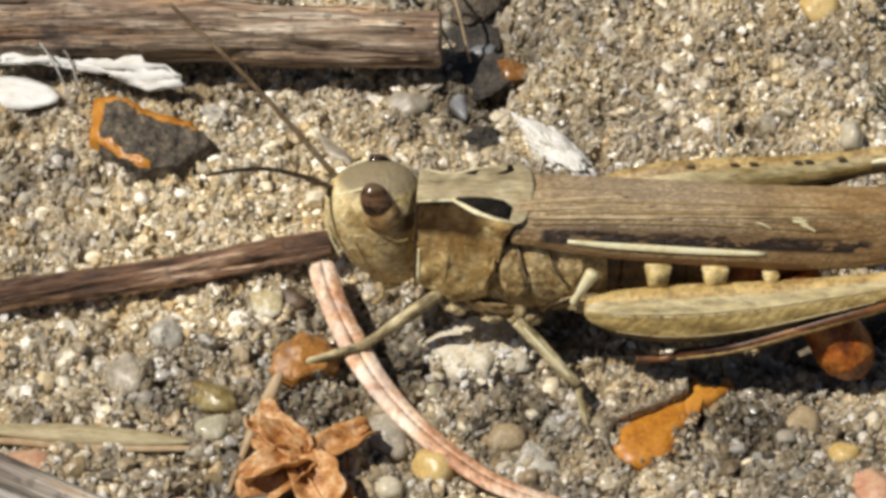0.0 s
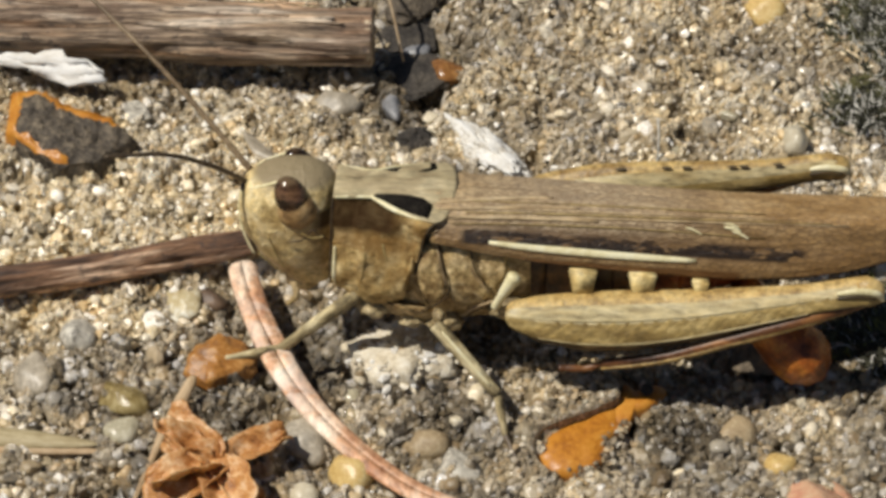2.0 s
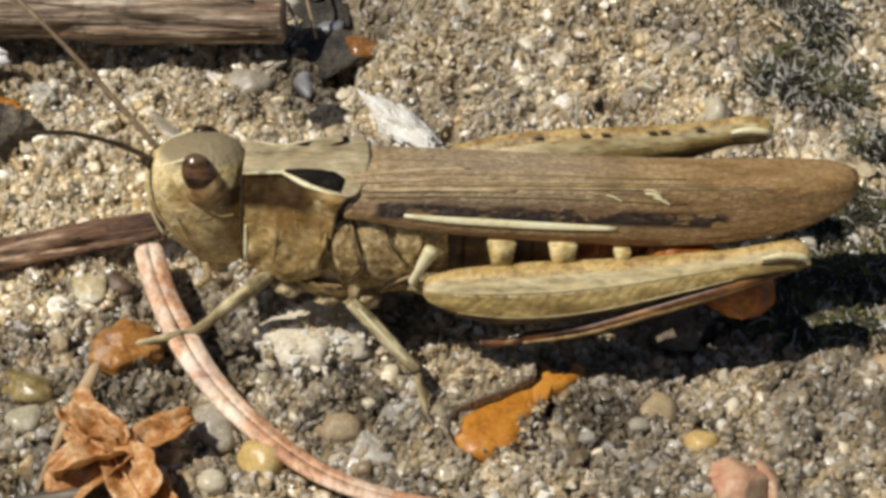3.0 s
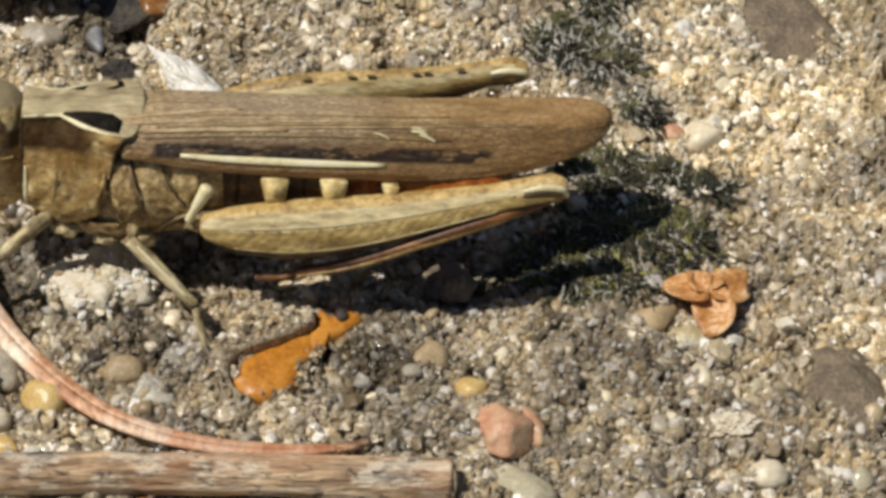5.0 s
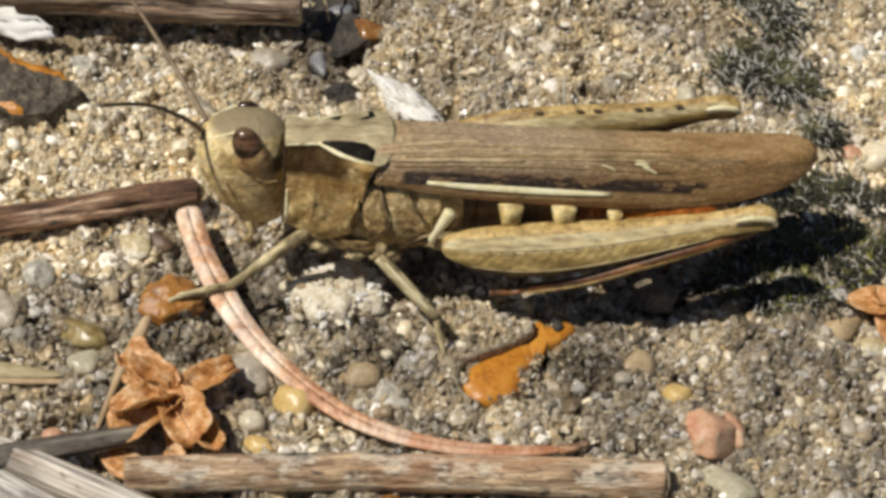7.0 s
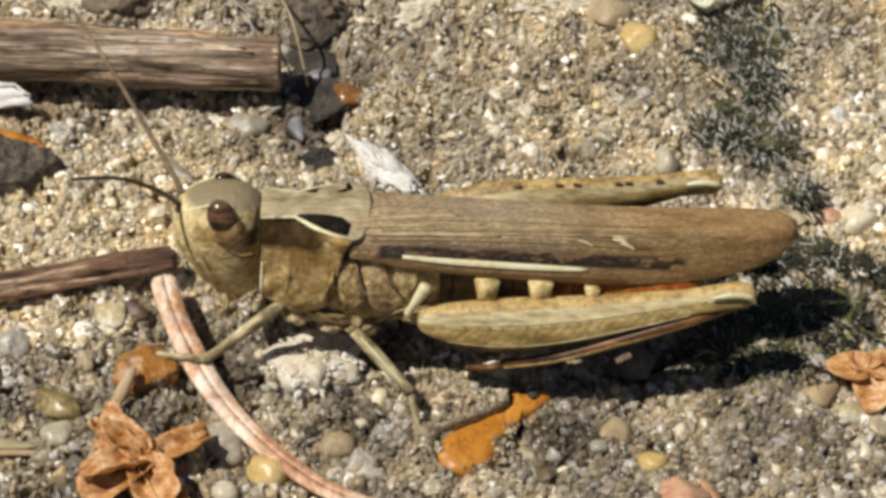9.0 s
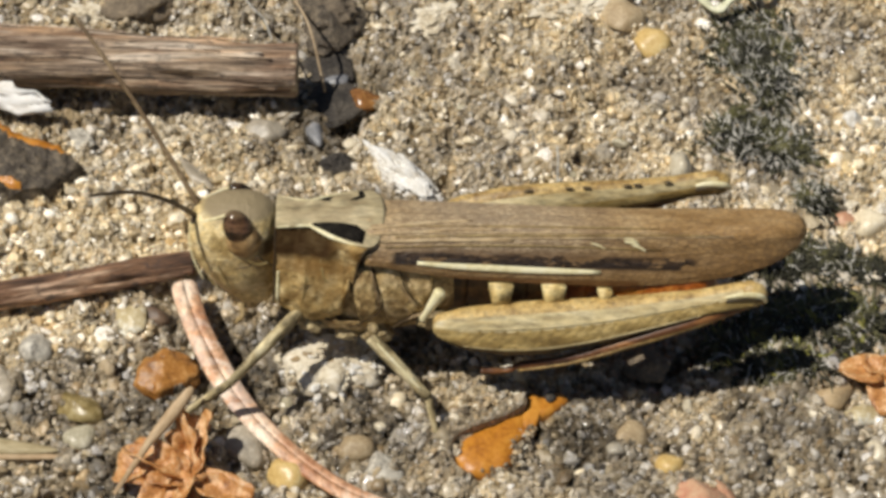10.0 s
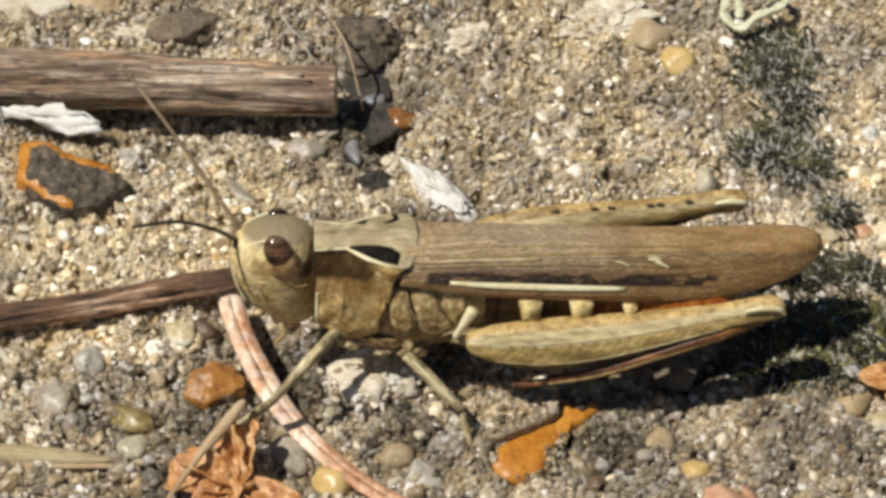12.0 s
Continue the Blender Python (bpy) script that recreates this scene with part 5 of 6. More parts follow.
def make_grasshopper():
    root = base("grasshopper", BASE, "olive-brown field grasshopper at rest on sandy cement", "grasshopper")
    make_trunk(root)
    make_tegmen(root, True)
    make_tegmen(root, False)
    make_pronotum(root)
    make_head(root)
    make_hind_leg(root, False)
    make_hind_leg(root, True)
    moving = {}
    moving["fore_femur"] = limb(root, "fore_femur", 3.55, 0.20, 0.15, "olive front femur")
    tibia = moving["fore_tibia"] = limb(root, "fore_tibia", 1.75, 0.14, 0.11, "slim front tibia")
    bm = tube(bmesh.new(), [(1.72, 0, 0), (2.1, 0.02, -0.10), (2.45, 0.05, -0.30)], lambda s: 0.10 - 0.03 * s + 0.02 * math.sin(14 * s), 12, 8)
    part("fore_foot", bm, INSECT["leg"], tibia, "small clawed foot")
    # near middle leg
    hip, knee, foot = Vector((-4.2, -1.55, 2.9)), Vector((-2.22, -3.0, 1.45)), Vector((-1.95, -3.75, 0.45))
    for q, hip0 in enumerate((hip, FORE_HIP)):
        part("hip_joint", blob(bmesh.new(), hip0 + Vector((0.1, 0.25, 0.12)), (0.20, 0.26, 0.22), 7.0 + q, 0.3, freq=1.8), INSECT["coxa"], root, "mottled hip joint")
    mid = limb(root, "middle_femur", (knee - hip).length, 0.20, 0.17, "olive striped middle femur")
    mid.matrix_basis = along(hip, knee)
    part("pale_stripe", strip(bmesh.new(), [(0.3, -0.1, 0.2), (1.2, -0.12, 0.22), (2.5, -0.1, 0.17)], 0.05, 0.02, (0, -0.4, 1)), INSECT["cream"], mid, "pale stripe")
    tib = limb(root, "middle_tibia", (foot - knee).length, 0.13, 0.10, "slim middle tibia")
    tib.matrix_basis = along(knee, foot)
    toe = foot + Vector((0.45, -0.95, -0.2))
    tar = limb(root, "middle_foot", (toe - foot).length, 0.09, 0.06, "small brown foot", "antenna")
    tar.matrix_basis = along(foot, toe)
    # the legs on the far flank stand behind the body
    for name, a, b, c in (("fore", (-6.0, 2.6, 3.0), (-7.2, 4.3, 1.4), (-7.6, 4.6, 0.2)), ("middle", (-3.4, 2.8, 3.0), (-2.0, 4.3, 1.5), (-1.7, 4.6, 0.2))):
        a, b, c = Vector(a), Vector(b), Vector(c)
        limb(root, name + "_femur", (b - a).length, 0.20, 0.15, "olive leg on the far flank").matrix_basis = along(a, b)
        limb(root, name + "_tibia", (c - b).length, 0.13, 0.09, "slim tibia on the far flank").matrix_basis = along(b, c)
    rings = []
    for k in range(40):
        x = 4.1 * k / 39
        r = interp([(0, 0.62), (2.2, 0.82), (3.0, 0.90), (3.5, 0.78), (3.9, 0.48), (4.1, 0.10)], x)[0] * (1 + 0.045 * ((x * 1.15) % 1.0))
        rings.append(ellipse(x, 0.0, r, r * 1.05, 24))
    moving["abdomen_tip"] = part("abdomen_tip", loft_mesh(rings), INSECT["tail"], root, "orange-red ringed end of the abdomen")
    moving["near_antenna"] = make_antenna(root, 5.6, "dark brown thread antenna", 0.42, "antenna", 0.10)
    moving["far_antenna"] = make_antenna(root, 7.6, "pale brown thread antenna", 0.25, "pale_antenna", 0.11)
    return root, moving


# ---- fallen plant bits ----
def make_stem():
    """The thick broken stem, with ribs along it and a squared end."""
    root = base("dead_stem", (-5.05, 12.78, 0.0), "thick weathered brown broken plant stem", "stem")
    pts = [(0, 0, 1.28), (-4, 0.14, 1.34), (-9, 0.4, 1.45), (-14, 0.72, 1.5), (-26, 1.3, 1.5)]
    bm = tube(bmesh.new(), pts, lambda s: 0.98 + 0.2 * s, 160, 72, 1.0, 0.17, 1.3, 4.0)
    part("bark", bm, MAT["stem"], root, "brown fibrous bark with dark stains")
    rs = random.Random(3)
    for k in range(26):
        a = radians(rs.uniform(-70, 150))
        s0 = rs.uniform(0.2, 17)
        ln = rs.uniform(1.5, 5)
        p = []
        for q in range(4):
            x = -(s0 + ln * q / 3)
            yc, zc = 0.06 * -x if -x < 14 else 0.8, 1.30 + 0.015 * -x
            r = 1.0 + 0.008 * -x + 0.02
            p.append((x, yc + -math.cos(a + 0.05 * q) * r * 1.0, zc + math.sin(a + 0.05 * q) * r))
        part("fibre", strip(bmesh.new(), p, 0.06 + 0.06 * rs.random(), 0.05, (0, -math.cos(a), math.sin(a))), MAT["stem"], root)
    bm = bmesh.new()
    ring = [(0.03 + 0.06 * noise.noise((k, 1, 0)), 0.93 * math.cos(k * 0.2618) * (1 + 0.04 * math.sin(5 * k)), 1.28 + 0.93 * math.sin(k * 0.2618)) for k in range(24)]
    loft(bm, [[Vector(p) - Vector((0.25, 0, 0)) for p in ring], [Vector(p) for p in ring], [Vector((p[0] - 0.12, p[1] * 0.55, 1.28 + (p[2] - 1.28) * 0.55)) for p in ring]])
    part("broken_end", bm, MAT["end_wood"], root, "pale splintered end")
    # bleached splinter that stands off the underside
    grid = []
    for k in range(24):
        s = k / 23
        x, y, z = -16.4 + 7.1 * s, -0.45 - 0.95 * s ** 1.5, 1.02 - 0.25 * s
        w = interp([(0, 0.12), (0.4, 0.15), (0.64, 0.2), (0.72, 0.5), (0.82, 0.5), (0.93, 0.38), (1, 0.14)], s)[0]
        grid.append([Vector((x + 0.25 * noise.noise((k * 0.8, j, 3)) * (s > 0.5), y + w * (j / 4 - 1) * 0.8 + (0.12 + 0.22 * (s > 0.6)) * noise.noise((k * 0.5, j * 0.45, 1)), z + w * (j / 4 - 1) * 0.7 + 0.14 * noise.noise((k * 0.45, j * 0.8, 7)))) for j in range(9)])
    part("splinter", shell(bmesh.new(), grid, 0.10), MAT["bleached"], root, "white bleached splinter")
    return root


def make_rod(name, pts, r0, r1, mat, label, category, seg=26, n=70, rough=0.05, flat=1.0, caps=None):
    o = Vector(pts[0])
    b0 = Vector((o.x, o.y, 0))
    # mesh x runs along the rod so that the fibre follows it
    d = Vector(pts[-1]) - o
    yaw = math.atan2(d.y, d.x)
    turn = Matrix.Rotation(-yaw, 3, "Z")
    local = [turn @ (Vector(p) - b0) for p in pts]
    bm = tube(bmesh.new(), local, lambda s: r0 + (r1 - r0) * s, n, seg, flat, rough, 1.2, o.x)
    root = base(name, b0, label, category, rz=math.degrees(yaw))
    part("bark", bm, MAT[mat], root)
    if caps:
        e = local[-1]
        bm = blob(bmesh.new(), (e.x + 0.02, e.y, e.z), (0.16, r1 * 0.9, r1 * 0.9), 4.0, 0.3)
        part("broken_end", bm, MAT[caps], root, "pale broken end")
    return root


def make_needle():
    """The curved dry needle: two half-round leaves pressed together, sprung apart near the tip under the head."""
    pts = [(-8.80, 2.55, 0.72), (-8.52, 1.5, 0.66), (-7.87, -0.18, 0.56), (-6.80, -2.28, 0.5), (-5.36, -4.16, 0.42), (-3.43, -5.93, 0.36), (-1.73, -6.85, 0.32), (0.31, -7.41, 0.3), (2.4, -7.55, 0.28), (4.05, -7.43, 0.25)]
    b0 = Vector((-3.4, -5.9, 0))
    root = base("dry_needle", b0, "curved dry pinkish-brown conifer needle, split lengthwise", "needle")
    for side in (-1, 1):
        path = smooth_path(pts, 60)
        rings = []
        for k, p in enumerate(path):
            s = k / 59
            d = (path[min(k + 1, 59)] - path[max(k - 1, 0)]).normalized()
            sd = d.cross(Vector((0, 0, 1))).normalized()
            gap = 0.007 + (0.04 * math.exp(-((s - 0.27) / 0.05) ** 2))
            w = interp([(0, 0.34), (0.03, 0.44), (0.3, 0.43), (0.6, 0.33), (0.85, 0.25), (0.97, 0.16), (1, 0.06)], s)[0]
            c0 = p + sd * side * gap * (1 - 0.8 * s)
            ring = []
            for a in [math.pi * j / 8 for j in range(9)]:
                ring.append(c0 + sd * side * w * math.sin(a) * 1.05 + Vector((0, 0, 1)) * w * 0.42 * math.cos(a) - b0)
            rings.append(ring)
        part("needle_half", loft_mesh(rings), MAT["needle"], root)
    bm = tube(bmesh.new(), [Vector((4.0, -7.43, 0.26)) - b0, Vector((4.5, -7.35, 0.25)) - b0, Vector((5.0, -7.15, 0.2)) - b0], lambda s: 0.17 - 0.06 * s, 10, 8, 1, 0.05)
    part("needle_base", bm, MAT["dark_stem"], root, "dark needle base")
    return root


def make_leaf():
    """Shrivelled brown flower remains with curled lobes; its origin is its middle, on the ground."""
    root = base("dry_calyx", (-8.8, -5.8, 0), "shrivelled reddish-brown dry flower with curled lobes", "dry flower")

    def lobe(a0, length, width, curl, lift, z0, fold=0.25, name="lobe", twist=0.0):
        grid = []
        ca, sa = math.cos(radians(a0)), math.sin(radians(a0))
        for i in range(13):
            s = i / 12
            w = width * (math.sin(math.pi * (0.16 + 0.64 * s)) ** 0.5) * (1 if s < 0.95 else 0.8)
            row = []
            for j in range(9):
                t = j / 4 - 1
                x = length * s
                y = w * t + 0.20 * noise.noise((s * 4, t * 2, a0))
                z = z0 + lift * math.sin(math.pi * 0.5 * s) + curl * s ** 3 + fold * w * t * t * 1.4 + 0.22 * noise.noise((s * 4, t * 2.5, a0 + 4)) + twist * t * s
                row.append(Vector((ca * x - sa * y, sa * x + ca * y, z)))
            grid.append(row)
        return part(name, shell(bmesh.new(), grid, 0.05), MAT["leaf"], root)
    lobe(228, 2.5, 0.80, -0.35, 0.35, 0.85, 0.35)
    lobe(212, 2.2, 0.55, -0.2, 0.5, 0.9, 0.7, twist=0.3)
    lobe(141, 2.2, 0.62, 0.35, 0.1, 0.8, 0.75)
    lobe(158, 1.7, 0.5, 0.5, 0.2, 0.75, 0.6, twist=-0.4)
    lobe(33, 2.4, 0.52, 0.1, -0.2, 0.8, 0.6)
    lobe(291, 2.2, 0.78, -0.2, 0.2, 0.85, 0.5, twist=0.25)
    lobe(305, 2.8, 0.5, 0.45, -0.35, 0.75, 0.85)
    lobe(275, 2.7, 0.4, -0.1, -0.4, 0.6, 0.5)
    bm = blob(bmesh.new(), (0, 0, 0.65), (0.8, 0.7, 0.42), 8.0, 0.6, freq=2.0)
    part("heart", bm, MAT["leaf"], root)
    for a0 in (205, 225, 130, 305):
        ca, sa = math.cos(radians(a0)), math.sin(radians(a0))
        pts = [(ca * r, sa * r, 0.95 + 0.12 * math.sin(r * 2)) for r in (0.2, 0.8, 1.5, 2.1)]
        part("rib", strip(bmesh.new(), pts, 0.07, 0.10, (0, 0, 1)), MAT["leaf"], root, "raised rib")
    return root


def make_stalk():
    """A thin dry stalk with a flattened upper end, pushed about by the front foot; origin at its lower tip."""
    root = base("dry_stalk", (-11.3, -6.8, 0), "thin tan dry stalk with a flattened end", "stalk")
    pts = [(0, 0, 0.0), (1.2, 0.06, 0.05), (2.2, 0.10, 0.12), (3.2, 0.05, 0.2), (4.5, 0.0, 0.3)]
    bm = tube(bmesh.new(), pts, lambda s: interp([(0, 0.05), (0.25, 0.11), (0.45, 0.14), (0.55, 0.18), (0.8, 0.22), (0.95, 0.17), (1, 0.08)], s)[0], 40, 10, 0.75, 0.04, 1.5, 2.0)
    part("stem", bm, MAT["stalk"], root)
    return root


def make_husk():
    root = base("grass_husk", (-15.6, -4.5, 0), "narrow tan grass seed husk with a dark edge", "seed husk", rz=-4)
    for k, (off, w, mat) in enumerate(((0.12, 0.40, "husk"), (-0.25, 0.26, "stalk"))):
        rings = []
        for i in range(22):
            s = i / 21
            r = interp([(0, 0.3), (0.4, 1.0), (0.7, 0.9), (0.9, 0.5), (1, 0.06)], s)[0] * w
            rings.append([Vector((-4.2 + 7.3 * s + 0.3 * k, off * (1 - 0.5 * s) + r * math.cos(a), 0.34 - 0.1 * k + 0.55 * r * math.sin(a))) for a in [2 * math.pi * j / 12 for j in range(12)]])
        part("glume", loft_mesh(rings), MAT[mat], root)
    return root


def make_plants():
    make_stem()
    make_rod("brown_twig", [(-24, 0.35, 0.5), (-19.6, 1.34, 0.52), (-14, 2.3, 0.58), (-11, 3.05, 0.6), (-8.55, 3.55, 0.62)], 0.50, 0.44, "dark_stem", "thin dark reddish-brown ridged twig", "twig", rough=0.15, caps="dark_stem")
    make_rod("pale_twig", [(-10.2, -8.95, 0.62), (-5, -8.75, 0.62), (0, -8.72, 0.62), (4, -8.78, 0.6), (7.35, -8.86, 0.58)], 0.60, 0.66, "twig", "pale tan peeled twig with dark spots", "twig", rough=0.07, caps="end_wood")
    make_rod("grey_twig", [(-17.0, -9.2, 0.95), (-13.2, -8.25, 0.95), (-11.5, -7.85, 0.9), (-9.75, -7.45, 0.8)], 0.42, 0.34, "grey_twig", "short dark grey twig with a blunt end", "twig", rough=0.06, caps="grey_twig")
    make_rod("bleached_stem", [(-23, -4.0, 0.8), (-18.4, -6.2, 0.8), (-14.3, -8.2, 0.75), (-9.8, -10.3, 0.7), (-6.5, -11.85, 0.6)], 0.62, 0.52, "half_white", "bleached white hollow stem with a grey underside", "stem", rough=0.06)
    make_rod("grey_straw", [(-20, -5.9, 0.45), (-14.2, -9.2, 0.45), (-9.5, -12.0, 0.45)], 0.45, 0.45, "white_stem", "bleached white straw beside the hollow stem", "straw", rough=0.05)
    make_needle()
    make_husk()
    # loose hairs and fibres
    def hair(pts, r, mat="fibre", label="fine pale plant hair"):
        o = Vector(pts[0])
        bm = tube(bmesh.new(), [Vector(p) - Vector((o.x, o.y, 0)) for p in pts], r, 16, 5)
        thing("plant_hair", bm, MAT[mat], (o.x, o.y, 0), label, "plant hair", "loose plant hairs")
    hair([(-6.6, 19.4, 0.5), (-5.4, 16.6, 1.6), (-4.6, 14.5, 1.9), (-4.0, 12.7, 0.2)], 0.055)
    hair([(-7.6, 18.4, 0.3), (-6.9, 16.6, 0.9), (-6.4, 15.0, 1.9), (-6.0, 13.4, 2.35)], 0.04, "moss_tip")
    hair([(4.75, 7.7, 0.1), (4.8, 8.5, 0.75), (4.78, 9.1, 1.0)], 0.045, "moss_tip", "short white bristle on the cement")
    hair([(-19.9, 12.9, 1.9), (-18.9, 11.6, 1.3), (-18.3, 10.6, 0.3)], 0.04, "moss_tip")
    hair([(-19.4, 12.9, 1.9), (-18.5, 12.1, 1.3), (-18.2, 11.5, 0.5)], 0.04, "moss_tip")
    # white scrap at the foot of the stem
    bm = bmesh.new()
    grid = [[Vector((-1.4 + 2.8 * i / 9, (-0.8 + 1.6 * j / 6) * math.sin(math.pi * (0.25 + 0.66 * i / 9)), 0.38 + 0.10 * noise.noise((i * 0.5, j * 0.5, 2)) - 0.12 * abs(j / 3 - 1))) for j in range(7)] for i in range(10)]
    thing("white_scrap", shell(bm, grid, -0.12), MAT["bleached"], (-20.2, 11.25, 0), "smooth bluish-white husk scrap on the cement", "husk scrap", rz=-12)
    # torn reddish leaf flake beyond the tail
    root = base("leaf_flake", (15.8, -1.2, 0), "torn reddish-brown leaf flake, half in shadow", "leaf flake")
    for a0, ln, wd, z0, t in ((168, 1.5, 0.72, 0.50, 0.25), (14, 1.35, 0.62, 0.5, -0.25), (-86, 1.6, 0.66, 0.42, 0.12), (110, 0.8, 0.6, 0.5, 0.1)):
        ca, sa = math.cos(radians(a0)), math.sin(radians(a0))
        grid = []
        for i in range(9):
            s = i / 8
            w = wd * math.sin(math.pi * (0.2 + 0.72 * s)) ** 0.6
            grid.append([Vector((ca * ln * s - sa * w * t2, sa * ln * s + ca * w * t2, z0 + 0.25 * s * t2 + 0.2 * t2 * t2 - 0.25 * s + 0.08 * noise.noise((s * 4, t2 * 2, a0)))) for t2 in [j / 3 - 1 for j in range(7)]])
        part("fragment", shell(bmesh.new(), grid, -0.06), MAT["leaf"], root)
    bm = bmesh.new()
    grid = [[Vector((-0.9 + 1.9 * i / 8, (-0.55 + 1.1 * j / 6) * math.sin(math.pi * (0.2 + 0.7 * i / 8)), 0.3 + 0.1 * noise.noise((i * 0.6, j * 0.6, 5)))) for j in range(7)] for i in range(9)]
    thing("leaf_flake", shell(bm, grid, -0.06), MAT["leaf"], (-10.2, -8.35, 0.1), "small reddish leaf flake between the twigs", "leaf flake", rz=-40)


# ---- stones ----
def stone(name, x, y, size, mat, label, seed, rz=0.0, facet=0.45, sink=0.4, rough=0.2, group="", sub=3, freq=1.1):
    bm = blob(bmesh.new(), (0, 0, 0), size, seed, rough, sub, min(1.0, facet * 1.35), 0.0, freq)
    z = max(height_at(x, y), -0.4) + size[2] * (1 - 2 * sink)
    GRAIN_FREE.append((x, y, 0.75 * min(size[0], size[1])))
    return thing(name, bm, MAT[mat], (x, y, z), label, "pebble", group, rz, smooth=mat != "crumb")


def make_stones():
    # angular flint with an orange rim round a dark top
    root = base("angular_flint", (-15.35, 8.75, 0), "angular flint with a dark grey top and an orange rim", "stone")
    GRAIN_FREE.append((-15.35, 8.75, 1.8))
    out = [(-2.05, 1.45), (-0.9, 1.55), (0.2, 0.95), (1.65, 0.5), (2.3, -0.35), (1.3, -1.55), (0.1, -1.85), (-1.1, -1.1), (-1.95, -0.35)]

    def ring(scale, z, tilt=0.0):
        return [Vector((x * scale, y * scale, z + tilt * x)) for x, y in out]
    bm = bmesh.new()
    loft(bm, [ring(1.06, -0.5), ring(1.05, 0.35), ring(1.0, 0.78, -0.08), ring(0.86, 0.96, -0.10), ring(0.6, 1.0, -0.1), ring(0.3, 1.0, -0.1)])
    bmesh.ops.subdivide_edges(bm, edges=bm.edges[:], cuts=4, use_grid_fill=True)
    bmesh.ops.triangulate(bm, faces=bm.faces[:])

    def to_edge(p, ids):
        best = 9.0
        for i, j in zip(ids, ids[1:]):
            a0, b0 = Vector(out[i]), Vector(out[j])
            t = max(0.0, min(1.0, (p - a0).dot(b0 - a0) / (b0 - a0).length_squared))
            best = min(best, (p - a0 - (b0 - a0) * t).length)
        return best
    for f in bm.faces:
        c = f.calc_center_median()
        p = Vector((c.x, c.y))
        wob = 0.16 * noise.noise(c * 1.7) + 0.10 * noise.noise(c * 4.5)
        f.material_index = 1 if c.z > 0.5 and (to_edge(p, (8, 0, 1, 2, 3)) < 0.40 + wob or (c.z > 0.8 and to_edge(p, (8, 7, 6)) < 0.26 + 0.6 * wob)) else 0
    for v in bm.verts:
        v.co += Vector((0.6, 0.6, 1)) * (0.10 * noise.noise(v.co * 1.4) + 0.09 * noise.noise(v.co * 3.2) + 0.08 * noise.noise(v.co * 7) + 0.05 * noise.noise(v.co * 13))
    rim = bm.copy()
    bmesh.ops.delete(bm, geom=[f for f in bm.faces if f.material_index], context="FACES")
    bmesh.ops.delete(rim, geom=[f for f in rim.faces if not f.material_index], context="FACES")
    for f in rim.faces:
        f.material_index = 0
    part("body", bm, MAT["crust"], root, "rough dark grey flint body")
    part("rim", rim, MAT["orange"], root, "weathered orange rim")
    # the amber flint in its socket: a mortar lip above it, a mortar crust beside it
    root = base("amber_flint", (3.0, -3.6, 0), "glossy orange flint set in a broken mortar socket", "stone")
    for gx, gy, gr in ((1.5, -4.6, 0.7), (2.2, -4.1, 0.65), (3.8, -2.6, 0.45), (2.7, -3.5, 0.5)):
        GRAIN_FREE.append((gx, gy, gr))

    def dome(outline, z0, rise):
        path = smooth_path([Vector((x - 3.0, y + 3.6, 0)) for x, y in outline + outline[:1]], 49)[:-1]
        mid = sum(path, Vector()) / len(path)
        bm = bmesh.new()
        rings = []
        for sc, h in ((1.04, -0.5), (1.0, 0.0), (0.93, 0.5), (0.75, 0.8), (0.5, 0.95), (0.2, 1.0)):
            rings.append([mid + (p - mid) * sc * (1 + 0.10 * noise.noise(p * 2.0) + 0.08 * noise.noise(p * 5.0)) + Vector((0, 0, z0 + rise * h + 0.05 * noise.noise(p * 1.5 + Vector((0, 0, h)))) ) for p in path])
        loft(bm, rings)
        return bm
    part("flint", dome([(0.75, -4.5), (0.95, -5.05), (1.5, -5.4), (2.4, -5.25), (2.85, -4.6), (3.1, -3.9), (3.5, -3.4), (3.3, -2.7), (2.1, -3.3), (1.1, -3.85)], -0.05, 0.30), MAT["orange"], root, "smooth glossy orange flint")
    part("flint_knob", dome([(2.9, -3.55), (3.55, -3.55), (3.75, -3.05), (4.35, -2.75), (4.75, -2.2), (4.5, -1.85), (3.9, -2.05), (3.5, -1.85), (3.25, -2.4)], -0.06, 0.28), MAT["orange"], root, "orange knob with dark pits")
    # the hole is a dark-coloured lump, its inner shade painted on
    for q, (x, y, r0) in enumerate(((1.15, 1.42, 0.2),)):
        part("pit", blob(bmesh.new(), (x, y, 0.24), (r0, r0 * 1.2, 0.1), 5.0 + q, 0.2, 2), MAT["dark_shade"], root, "dark pit")
    edge = smooth_path([(-1.75, -1.75, 0), (-2.2, -1.3, 0), (-2.28, -0.75, 0), (-1.95, -0.25, 0), (-0.95, 0.22, 0), (0.2, 0.85, 0), (0.3, 1.3, 0), (0.25, 1.75, 0)], 140)
    rings = []
    for k, p in enumerate(edge):
        d = (edge[min(k + 2, 139)] - edge[max(k - 2, 0)]).normalized()
        o = Vector((-d.y, d.x, 0))
        h = interp([(0, 0.12), (0.2, 0.42), (0.5, 0.55), (0.85, 0.55), (1, 0.2)], k / 139)[0] + 0.10 * noise.noise(p * 2.5)
        prof = [(-0.02, -0.5), (0.0, h - 0.08), (0.06, h)] + [(0.06 + 0.08 * q, h - 0.004 * q * q + 0.22 * noise.noise(p * 2.2 + o * 0.5 * q) + 0.14 * noise.noise(p * 7 + o * 1.7 * q)) for q in range(1, 9)] + [(0.95, -0.6)]
